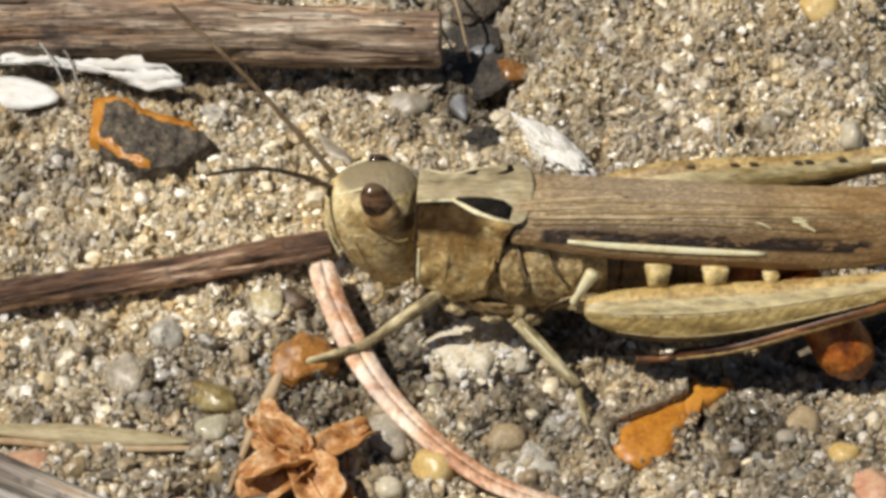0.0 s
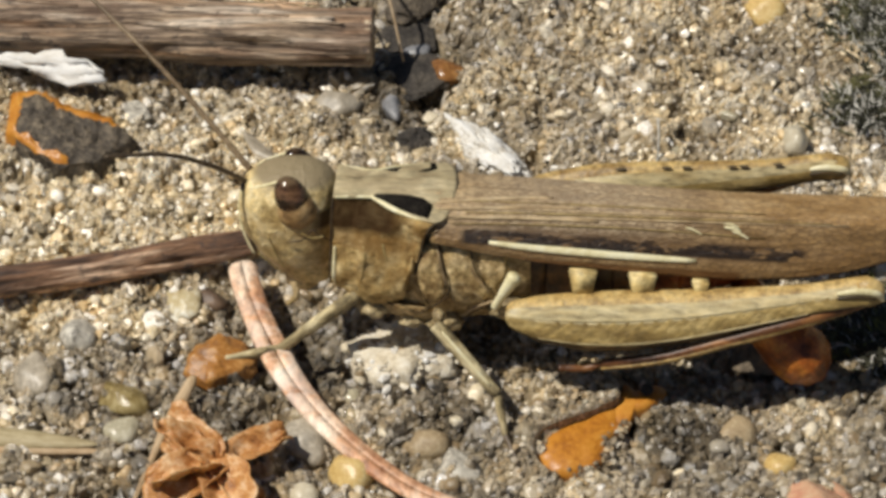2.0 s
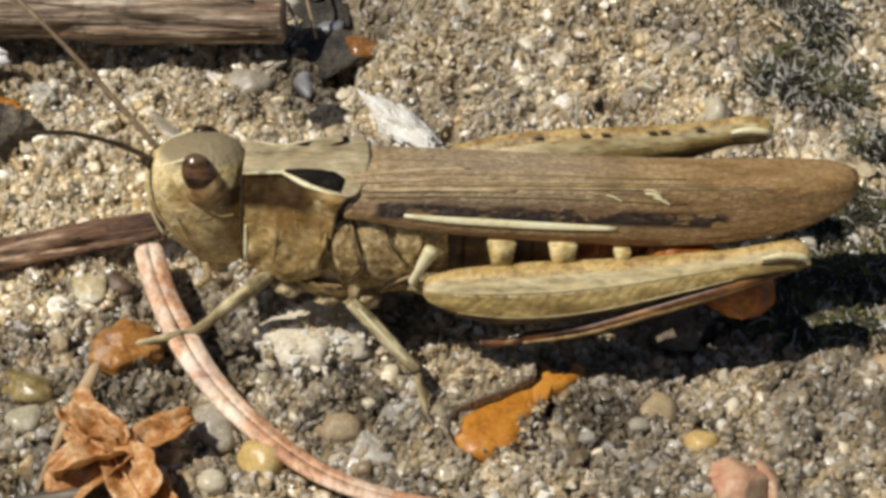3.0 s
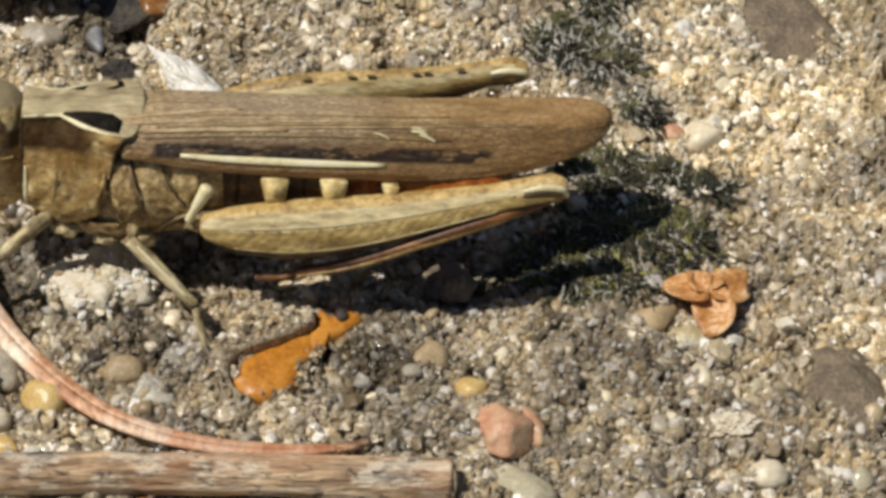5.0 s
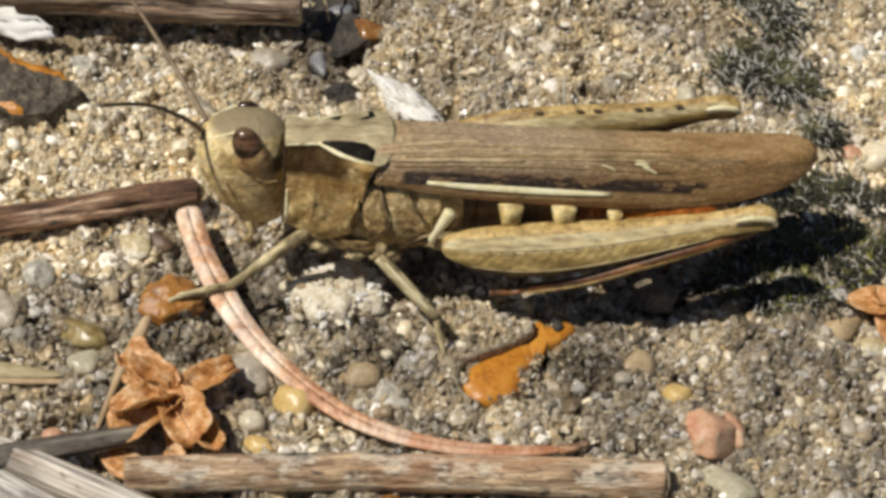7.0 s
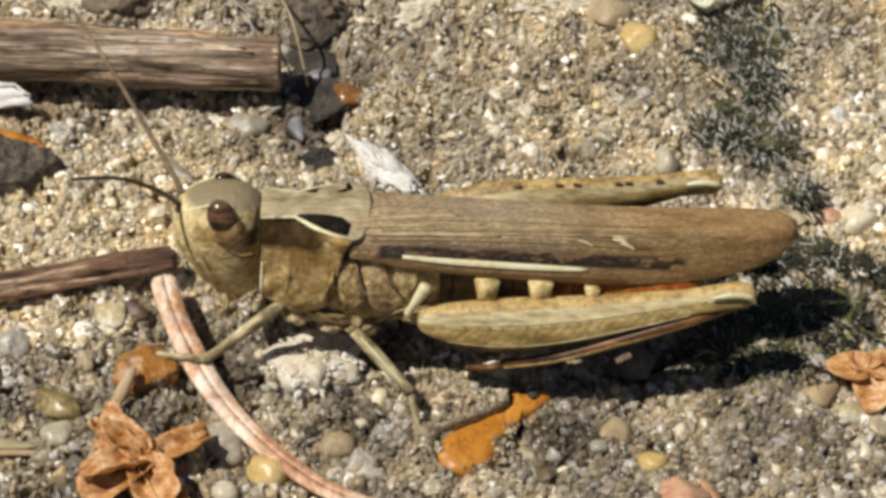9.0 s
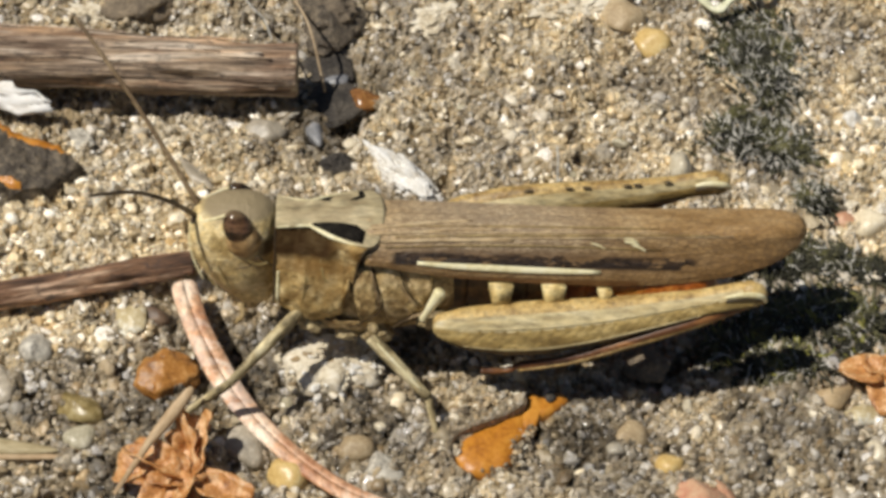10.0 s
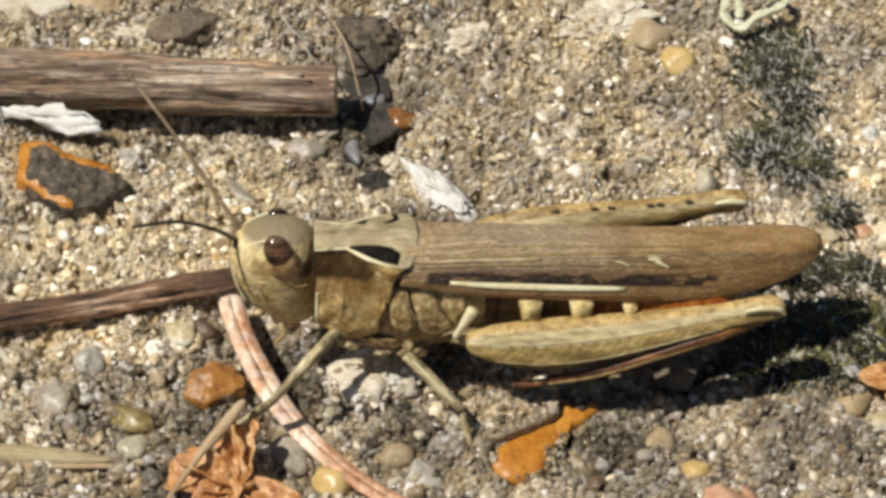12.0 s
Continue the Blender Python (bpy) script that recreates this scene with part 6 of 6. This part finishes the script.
        rings.append([p + o * a + Vector((0, 0, b)) for a, b in prof])
    lip = part("mortar_lip", loft_mesh(rings), MAT["cement"], root, "broken grey-brown mortar lip", smooth=False)
    count = len(lip.data.vertices)
    rv = np.random.RandomState(6)
    for key, values in (("grain", rv.rand(count)), ("chip", rv.rand(count)), ("bloom_shade", np.full(count, 0.46))):
        lip.data.attributes.new(key, "FLOAT", "POINT").data.foreach_set("value", values.astype(np.float32))
    # grains bedded in the lip, then mortar crumbs that still cling to the flint
    rs = random.Random(14)
    for k in range(90):
        i = rs.randrange(4, 134)
        p, d = edge[i], (edge[i + 2] - edge[i - 2]).normalized()
        a, sz = rs.uniform(0.08, 0.95), rs.uniform(0.08, 0.2)
        h = interp([(0, 0.12), (0.2, 0.42), (0.5, 0.55), (0.85, 0.55), (1, 0.2)], i / 139)[0] - 0.3 * max(0.0, a - 0.6)
        bm = blob(bmesh.new(), (p.x - d.y * a, p.y + d.x * a, h), (sz, sz * rs.uniform(0.6, 1), sz * rs.uniform(0.5, 0.9)), 140.0 + k, 0.4, 2, 1.0, rs.uniform(0, 6))
        part("lip_grain", bm, MAT[rs.choices(("tan", "quartz", "flint", "crumb", "mortar"), (5, 2, 3, 2, 3))[0]], root, smooth=False)
    side = smooth_path([(-1.2, -1.75, 0), (-0.4, -1.35, 0), (-0.25, -0.75, 0), (-0.1, -0.3, 0), (0.35, 0.1, 0), (0.75, 0.4, 0)], 40)
    for k in range(64):
        p = side[k % 40]
        sz = rs.uniform(0.07, 0.22)
        bm = blob(bmesh.new(), (p.x + rs.gauss(0.12, 0.18), p.y + rs.gauss(-0.08, 0.16), rs.uniform(0.06, 0.2)), (sz, sz * rs.uniform(0.5, 1), sz * rs.uniform(0.4, 0.8)), 30.0 + k, 0.4, 2, 1.0, rs.uniform(0, 6))
        part("mortar_crumb", bm, MAT[rs.choices(("mortar", "crumb", "flint", "tan"), (6, 1, 2, 2))[0]], root, smooth=False)
    stone("tan_pebble", 7.55, -0.15, (0.95, 0.85, 0.55), "slate", "dull olive-brown pebble under the hind leg", 15, -10, 0.4, 0.5, 0.25, sub=4, freq=1.5)
    stone("pink_pebble", 9.05, -6.45, (1.0, 1.1, 0.6), "pink", "two-toned pink and tan pebble", 16, 12, 0.5, 0.52, 0.3, sub=4, freq=1.3)
    stone("pebble", 9.95, -6.2, (0.35, 0.8, 0.45), "pink", "reddish rim pebble beside the pink one", 17, 15, 0.35, 0.42)
    stone("clear_pebble", 9.5, -8.75, (1.1, 0.8, 0.55), "clear", "smooth grey-green clear quartz pebble", 18, -30, 0.35, 0.42, 0.2)
    stone("white_chip", -1.0, 8.85, (1.95, 0.74, 0.5), "chalk", "elongated rough white chalky chip", 19, -50, 0.2, 0.42, 0.6, sub=5, freq=2.0)
    stone("orange_pebble", 8.85, 15.75, (0.80, 0.75, 0.6), "yellow", "glossy honey-orange pebble bedded in the cement", 20, 0, 0.35, 0.42)
    stone("pebble", 7.75, 17.0, (0.85, 1.1, 0.5), "tan", "tan pebble beside the honey-orange one", 21, 20, 0.35, 0.42, 0.2, "pebbles")
    rock = stone("brown_stone", -4.2, 16.95, (2.1, 1.9, 1.0), "crust", "dark brown lumpy stone with a pale worn face", 22, 10, 0.6, 0.45, 0.6, sub=5, freq=1.7)
    part("worn_face", blob(bmesh.new(), (0.45, 0.05, 0.62), (1.0, 0.6, 0.36), 8, 0.6, 4, 0.3, 0.2, 2.2), MAT["slate"], rock, "pale tan worn face")
    stone("brown_stone", -11.3, 17.7, (1.5, 1.1, 0.8), "slate", "dark brown lumpy stone behind the stem", 57, 8, 0.2, 0.42, 0.5, sub=4, freq=1.6)
    stone("pale_crust", 6.0, 18.1, (1.7, 1.1, 0.4), "crumb", "crumbly whitish crust on the cement", 50, 10, 0.0, 0.5, 0.5, sub=5, freq=2.8)
    stone("pale_crust", 0.4, 17.3, (1.0, 0.8, 0.35), "crumb", "crumbly whitish crust on the cement", 51, 40, 0.0, 0.5, 0.5, sub=5, freq=2.8)
    stone("pale_crust", 16.1, -6.3, (0.7, 0.42, 0.25), "crumb", "crumbly whitish crust on the cement", 52, 20, 0.0, 0.5, 0.5, sub=4, freq=2.8)
    stone("brown_stone", -2.4, 12.85, (0.85, 0.7, 0.45), "red", "orange-brown stone at the shadow's edge", 23, 20, 0.5, 0.5, 0.3)
    # added dark lump, its colour stands in for the stem's shadow
    stone("dark_clod", -3.55, 9.35, (0.85, 0.75, 0.35), "dark_shade", "dark clod that paints in the stem's shadow", 24, 15, 0.3, 0.55, 0.7, sub=5, freq=2.6)
    stone("grey_pebble", -6.15, 11.15, (1.0, 0.7, 0.5), "flint", "pale grey angular pebble at the stem's foot", 25, 35, 1.0, 0.45)
    stone("blue_pebble", -4.45, 10.95, (0.48, 0.85, 0.42), "bluish", "bluish-grey pebble in the stem's shadow", 61, 10, 0.9, 0.5, 0.3)
    stone("grey_shard", -8.75, 8.35, (1.2, 0.42, 0.36), "flint", "narrow grey stone shard tilted out of the cement", 62, -56, 0.8, 0.35, 0.2)
    stone("grey_chip", -13.0, 10.2, (1.0, 0.7, 0.5), "speckled", "rough pale grey cement chip beside the angular flint", 63, -35, 0.8, 0.42, 0.35, sub=4, freq=1.8)
    stone("cream_pebble", 9.4, 8.75, (0.46, 0.7, 0.62), "quartz", "cream cone-shaped pebble beside the moss", 64, 8, 0.3, 0.3, 0.2)
    stone("pale_stone", -18.1, 18.9, (1.6, 1.0, 0.6), "crumb", "cream weathered stone behind the stem", 65, 10, 0.5, 0.45, 0.3, sub=4)
    stone("tan_stone", -15.1, 19.3, (1.7, 0.9, 0.6), "tan", "pinkish-tan weathered stone behind the stem", 66, -6, 0.5, 0.45, 0.3, sub=4)
    stone("pale_crust", -13.2, 17.3, (1.1, 0.5, 0.3), "crumb", "crumbly whitish crust behind the stem", 67, -12, 0.0, 0.5, 0.5, sub=5, freq=2.8)
    stone("olive_pebble", -12.15, -2.55, (1.05, 0.6, 0.45), "olive", "glossy olive-brown pebble bedded in the cement", 68, -32, 0.3, 0.45, 0.25)
    stone("clear_pebble", -11.9, -4.15, (0.62, 0.52, 0.42), "clear", "pale glassy pebble beside the grass husk", 69, 10, 0.5, 0.42, 0.2)
    stone("grey_pebble", -15.0, -1.6, (0.75, 0.95, 0.42), "flint", "flat translucent grey pebble bedded in the cement", 70, 15, 0.4, 0.48, 0.2)
    stone("tan_pebble", 14.05, -1.9, (0.8, 0.65, 0.45), "tan", "tan facetted pebble beside the leaf flake", 71, 20, 0.7, 0.45, 0.2)
    stone("cream_pebble", 14.9, -2.6, (0.7, 0.6, 0.42), "two_tone", "cream facetted pebble beside the leaf flake", 72, -15, 0.7, 0.45, 0.2)
    stone("amber_pebble", -9.1, -1.35, (1.1, 1.15, 0.7), "amber", "amber pebble with a cracked satin surface", 26, 25, 0.4, 0.42, 0.4, sub=4, freq=1.5)
    stone("pale_pebble", -10.65, 1.45, (1.15, 0.75, 0.6), "two_tone", "ivory and ochre two-toned pebble bedded in cement", 27, -35, 0.6, 0.5, 0.3, "pebbles", sub=4)
    stone("brown_stone", -9.75, 1.75, (0.65, 0.5, 0.35), "brown", "small dark brown stone beside the ivory pebble", 56, -20, 0.6, 0.5, 0.3)
    stone("grey_pebble", -13.8, 0.0, (0.66, 0.62, 0.55), "speckled", "rounded pale grey pebble bedded in the cement", 28, 0, 0.35, 0.42, 0.15, "pebbles")
    stone("grey_pebble", -1.6, -5.0, (1.0, 0.85, 0.6), "speckled", "pale grey speckled pebble", 29, -30, 0.75, 0.5, 0.35, "pebbles")
    stone("grey_pebble", -2.6, -4.15, (0.9, 0.5, 0.5), "tan", "tan capped pebble bedded in the cement", 30, 0, 0.3, 0.42, 0.2, "pebbles")
    stone("grey_pebble", -6.3, -4.1, (0.8, 0.95, 0.6), "flint", "rounded grey pebble under the needle", 31, 20, 0.3, 0.46, 0.25, "pebbles")
    stone("yellow_pebble", -4.85, -5.45, (0.72, 0.72, 0.6), "yellow", "glossy yellow pebble bedded in the cement", 32, 0, 0.35, 0.42, 0.15, "pebbles")
    stone("yellow_pebble", -5.95, -7.3, (0.62, 0.4, 0.4), "yellow", "small yellow-brown pebble beside the twig", 33, -20, 0.35, 0.42, 0.15, "pebbles")
    stone("grey_pebble", -6.2, -6.3, (0.48, 0.45, 0.4), "quartz", "small clear pebble bedded in the cement", 34, 0, 0.35, 0.42, 0.15, "pebbles")
    stone("yellow_pebble", 8.15, -4.85, (0.5, 0.5, 0.45), "yellow", "small round yellow pebble bedded in the cement", 35, 0, 0.35, 0.42, 0.15, "pebbles")
    stone("pebble", 6.9, -3.5, (0.7, 0.8, 0.5), "tan", "flat tan pebble bedded in the cement", 36, 0, 0.35, 0.45, 0.15, "pebbles")
    stone("white_pebble", 16.25, 11.6, (0.5, 0.45, 0.4), "chalk", "small bright white pebble", 37, 0, 0.35, 0.42, 0.15, "pebbles")
    root = base("pale_crumb", (-3.5, -0.85, 0), "crumbly white and tan cement lump of many grains", "cement lump")
    rs = random.Random(8)
    GRAIN_FREE.append((-3.4, -1.05, 0.9))
    bm = blob(bmesh.new(), (0, 0, 0.0), (1.6, 1.2, 0.75), 38.0, 0.4, 4, freq=2.0)
    part("core", bm, MAT["crumb"], root, "tan crumbly core")
    for k in range(120):
        a0, r0 = rs.uniform(0, 6.28), rs.random() ** 0.6
        x, y = 1.75 * r0 * math.cos(a0), 1.35 * r0 * math.sin(a0)
        sz = rs.uniform(0.09, 0.34)
        bm = blob(bmesh.new(), (x, y, 0.14 + 0.60 * (1 - r0 * r0) + rs.uniform(-0.08, 0.08)), (sz, sz * rs.uniform(0.5, 1), sz * rs.uniform(0.4, 0.9)), 70.0 + k, 0.4, 2, 1.0, a0)
        part("crumb", bm, MAT[rs.choices(("chalk", "crumb", "quartz", "tan"), (4, 5, 3, 2))[0]], root, smooth=False)
    stone("pale_pebble", 16.4, 6.4, (0.85, 0.7, 0.5), "quartz", "cream pebble by the moss", 39, 0, 0.35, 0.42, 0.15, "pebbles")
    stone("orange_pebble", 15.4, 6.5, (0.4, 0.45, 0.35), "pink", "small orange pebble by the moss", 40, 0, 0.35, 0.42, 0.15, "pebbles")
    stone("tan_stone", -17.9, -5.55, (1.1, 0.9, 0.6), "pink", "smooth tan stone beside the hollow stem", 41, 0, 0.35, 0.42, 0.1, "pebbles")
    stone("grey_slab", 20.0, 11.9, (2.2, 1.9, 0.5), "slate", "dark grey flat stone", 42, -15, 0.35, 0.45, 0.15)
    stone("grey_slab", 19.6, -4.6, (1.5, 2.3, 0.6), "slate", "grey-brown flat stone", 43, 8, 0.35, 0.45, 0.15)
    stone("pebble", 17.0, -8.0, (0.62, 0.5, 0.4), "quartz", "small pale pebble bedded in the cement", 45, 0, 0.35, 0.42, 0.15, "pebbles")
    stone("orange_flint", -1.55, -9.75, (0.5, 0.45, 0.4), "red", "small orange-red flint beside the pale twig", 46, -12, 0.6, 0.46, 0.3)
    stone("pale_pebble", -2.7, -9.95, (0.9, 0.6, 0.45), "quartz", "cream and white pebble beside the twig", 58, -12, 0.6, 0.46, 0.3, "pebbles")
    stone("pebble", 0.9, -9.95, (0.6, 0.4, 0.4), "yellow", "small yellow pebble below the twig", 47, 0, 0.35, 0.42, 0.15, "pebbles")
    stone("pebble", -12.75, -6.9, (0.5, 0.42, 0.4), "pink", "small pink pebble bedded in the cement", 48, 0, 0.35, 0.42, 0.15, "pebbles")
    stone("grey_pebble", -3.66, 13.95, (0.55, 0.5, 0.4), "bluish", "grey-green pebble in the hollow at the stem's end", 53, -8, 0.5, 0.5, 0.3)
    # two flat dark lumps added to paint shade beside the broken end
    stone("dark_clod", -4.0, 14.6, (1.1, 0.9, 0.30), "dark_shade", "dark clod that paints in shade at the stem's end", 54, 12, 0.1, 0.6, 0.35, sub=5, freq=1.6)
    stone("dark_clod", -3.75, 12.75, (1.35, 1.25, 0.34), "dark_shade", "dark clod that paints in shade at the stem's end", 55, 5, 0.1, 0.6, 0.35, sub=5, freq=1.6)
    # a scatter of unremarkable pebbles
    rs = random.Random(21)
    kinds = [("tan", "small tan pebble bedded in cement"), ("quartz", "small pale quartz pebble bedded in cement"), ("flint", "small grey flint pebble bedded in cement"), ("clear", "small glassy olive-grey pebble bedded in cement")]
    made, tries = 0, 0
    while made < 135 and tries < 6000:
        tries += 1
        x, y = rs.uniform(-20, 20), rs.uniform(-10.5, 20)
        if any((x - a) ** 2 + (y - b) ** 2 < (r + 0.55) ** 2 for a, b, r in GRAIN_FREE):
            continue
        r = rs.uniform(0.2, 0.40) * (1.25 if y < -1 else 1.0)
        mat, lab = kinds[rs.choices((0, 1, 2, 3), (5, 3, 3, 3 if y < 0 else 1))[0]]
        stone("pebble", x, y, (r, r * rs.uniform(0.65, 1), r * rs.uniform(0.55, 0.8)), mat, lab, made + 60.5, rs.uniform(0, 360), rs.uniform(0.4, 0.7), 0.55, 0.3, "pebbles", sub=3)
        made += 1


# ---- moss and lichen ----
MOSS = [(12.9, 15.6, 1.5, 1.7), (13.3, 13.2, 1.0, 1.0), (12.4, 10.6, 1.5, 1.0), (13.6, 9.6, 0.9, 0.9), (14.4, 7.3, 0.6, 0.6), (12.6, 4.2, 1.2, 1.0), (14.6, 4.4, 1.1, 0.7), (16.2, 3.9, 1.0, 0.6),
        (12.4, 1.4, 1.4, 1.3), (14.6, 1.6, 1.6, 1.2), (12.6, -0.6, 1.3, 0.8), (15.0, 0.0, 0.8, 0.5), (10.8, 0.6, 1.0, 1.0)]


def make_moss():
    rs = np.random.RandomState(5)
    for mat, share, thick, label, name in (("moss", 560, 0.08, "dark dry green-black moss", "moss"), ("moss_tip", 240, 0.04, "whitish hair tips of the dry moss", "moss_hairs"), ("moss_green", 60, 0.06, "yellow-green living moss shoots", "green_moss")):
        verts, faces = [], []
        for cx, cy, rx, ry in MOSS:
            if mat == "moss_green" and not -1 < cy < 2:
                continue
            n = int(share * rx * ry * 1.0 * (1.0 if mat != "moss_tip" else (1.5 if cy > 6 else 0.55)))
            for _ in range(n):
                x, y = cx + rs.normal(0, 0.45) * rx, cy + rs.normal(0, 0.45) * ry
                z = float(ground_height(x, y)) - 0.05
                a, ln, lean = rs.uniform(0, 6.28), rs.uniform(0.22, 0.65), rs.uniform(0.3, 1.9)
                side = np.array([-math.sin(a), math.cos(a), 0])
                out = np.array([math.cos(a), math.sin(a), 0])
                k0 = len(verts)
                for q, (f, wd) in enumerate(((0, 1.0), (0.2, 1.0), (0.4, 1.0), (0.6, 0.9), (0.8, 0.65), (1.0, 0.15))):
                    c = np.array([x, y, z]) + side * (0.28 * ln * math.sin(5.5 * f + 2 * a)) + out * ln * lean * f * f + np.array([0, 0, ln * (f - 0.35 * lean * f * f)])
                    t = thick * wd
                    for w in (side * t, (-side * 0.5 + out * 0.8) * t, (-side * 0.5 - out * 0.8) * t):
                        verts.append(c + w)
                for q in range(5):
                    for j in range(3):
                        faces.append((k0 + 3 * q + j, k0 + 3 * q + (j + 1) % 3, k0 + 3 * q + 3 + (j + 1) % 3, k0 + 3 * q + 3 + j))
        me = bpy.data.meshes.new(name)
        me.from_pydata((np.array(verts) * MM).tolist(), [], faces)
        me.materials.append(MAT[mat])
        tagged(new(name, me), label, "moss", kind="stuff")


def make_lichen():
    root = base("lichen_curl", (12.2, 17.6, 0), "pale yellow-green curled lichen ribbon on moss", "lichen")
    loops = ([(-1.25, 0.6, 0.9), (-1.45, -0.1, 1.0), (-0.85, -0.95, 0.95), (-0.1, -0.35, 1.1), (0.75, 0.15, 1.05), (1.25, 0.75, 1.0), (0.9, 1.5, 0.9), (0.2, 1.65, 0.95), (-0.5, 1.2, 1.0)], [(-1.3, 0.6, 0.95), (-0.95, 1.1, 1.05), (-0.75, 0.4, 1.0), (-0.8, -0.3, 1.0)])
    for pts in loops:
        path = smooth_path(pts, 40)
        rings = []
        for k, p in enumerate(path):
            d = (path[min(k + 1, 39)] - path[max(k - 1, 0)]).normalized()
            sd = d.cross(Vector((0, 0, 1))).normalized()
            w = 0.16 + 0.06 * math.sin(k * 1.3)
            rings.append([p + sd * w + Vector((0, 0, 0.10)), p + Vector((0, 0, 0.0)), p - sd * w + Vector((0, 0, 0.08)), p - sd * w * 0.8 - Vector((0, 0, 0.1)), p + sd * w * 0.8 - Vector((0, 0, 0.1))])
        part("ribbon", loft_mesh(rings), MAT["lichen"], root)


make_plants()
make_stones()
grasshopper, limbs = make_grasshopper()
calyx = make_leaf()
stalk = make_stalk()
make_lichen()
make_moss()
make_ground()
make_grains()

# seconds, place and turn of the insect's base
BODY_ROWS = [
    (0, 2.06, -0.37, -1.46),
    (0.5, 1.89, -0.24, -1.57),
    (1, 1.83, -0.42, -2.05),
    (1.5, 1.92, -0.42, -1.56),
    (2, 1.91, -0.53, -2.41),
    (2.5, 2.05, -0.45, -2.35),
    (3, 2.09, -0.38, -1.59),
    (3.5, 2.02, -0.32, 0.28),
    (3.7, 2.12, -0.18, 0.62),
    (5.3, 1.78, 0.13, 1.35),
    (5.5, 1.84, 0.03, 0.17),
    (6, 2.03, 0.26, 1.73),
    (6.5, 2.10, 0.14, 0.48),
    (7, 2.16, 0.12, -0.03),
    (7.5, 2.11, -0.01, -0.21),
    (7.7, 2.09, 0.02, 0.41),
    (9.3, 2.27, -0.19, -1.23),
    (9.5, 2.09, -0.13, 0.54),
    (10, 2.12, -0.15, 0.20),
    (10.5, 2.00, 0.00, 0.01),
    (11, 2.00, -0.09, -0.45),
    (11.5, 2.05, -0.16, -0.18),
    (12, 1.98, -0.30, 0.92),
]
# seconds, place, turn and tilt of the dry flower
CALYX_ROWS = [(0, -8.8, -5.75, 0, 0), (6.5, -8.8, -5.8, 0, 0), (9.3, -8.85, -5.5, -4, 0), (9.4, -8.6, -5.4, -18, 3), (9.5, -8.4, -5.45, -34, 6), (9.6, -8.5, -5.7, -50, 8), (9.8, -8.2, -6.0, -56, 8), (10, -8.0, -6.05, -58, 8), (12, -8.0, -6.05, -58, 8)]
# seconds, lower tip and upper end of the dry stalk
STALK_ROWS = [(0, (-11.25, -6.6, 0.25), (-9.7, -2.1, 0.8)), (7.7, (-11.3, -6.8, 0.25), (-9.6, -2.0, 0.85)), (9.3, (-10.95, -5.6, 0.25), (-9.3, -1.2, 0.9)), (9.5, (-11.1, -5.4, 0.25), (-9.45, -1.1, 0.9)), (9.6, (-11.3, -5.5, 0.25), (-10.1, -1.6, 0.95)),
              (9.7, (-10.9, -5.8, 0.25), (-9.4, -1.8, 1.0)), (9.8, (-10.4, -7.05, 1.3), (-8.2, -3.95, 2.0)), (10, (-10.45, -7.15, 1.3), (-8.2, -3.75, 2.0)), (12, (-10.45, -7.1, 1.3), (-8.15, -3.95, 2.0))]


def heading(at, yaw, rise):
    d = Vector((math.cos(radians(yaw)) * math.cos(radians(rise)), math.sin(radians(yaw)) * math.cos(radians(rise)), math.sin(radians(rise))))
    return along(at, Vector(at) + d)


def motions():
    walk(grasshopper, [(t, pose(x * MM, y * MM, 0, 0, 0, rz)) for t, x, y, rz in BODY_ROWS])
    walk(limbs["fore_femur"], [(t, along(FORE_HIP, knee)) for t, knee, foot in FORE_ROWS])
    walk(limbs["fore_tibia"], [(t, along(FORE_HIP + (Vector(knee) - FORE_HIP).normalized() * 3.52, foot)) for t, knee, foot in FORE_ROWS])
    walk(limbs["abdomen_tip"], [(t, along(Vector(end) - (Vector(end) - ABDOMEN_HINGE).normalized() * 3.1, end)) for t, end in ABDOMEN_ROWS])
    walk(limbs["near_antenna"], [(t, heading(NEAR_ANTENNA, yaw, rise)) for t, yaw, rise in NEAR_ANTENNA_ROWS])
    walk(limbs["far_antenna"], [(t, heading(FAR_ANTENNA, yaw, rise)) for t, yaw, rise in FAR_ANTENNA_ROWS])
    walk(calyx, [(t, pose(x * MM, y * MM, 0, tilt, 0, rz)) for t, x, y, rz, tilt in CALYX_ROWS])
    walk(stalk, [(t, along(tip, top)) for t, tip, top in STALK_ROWS])


motions()
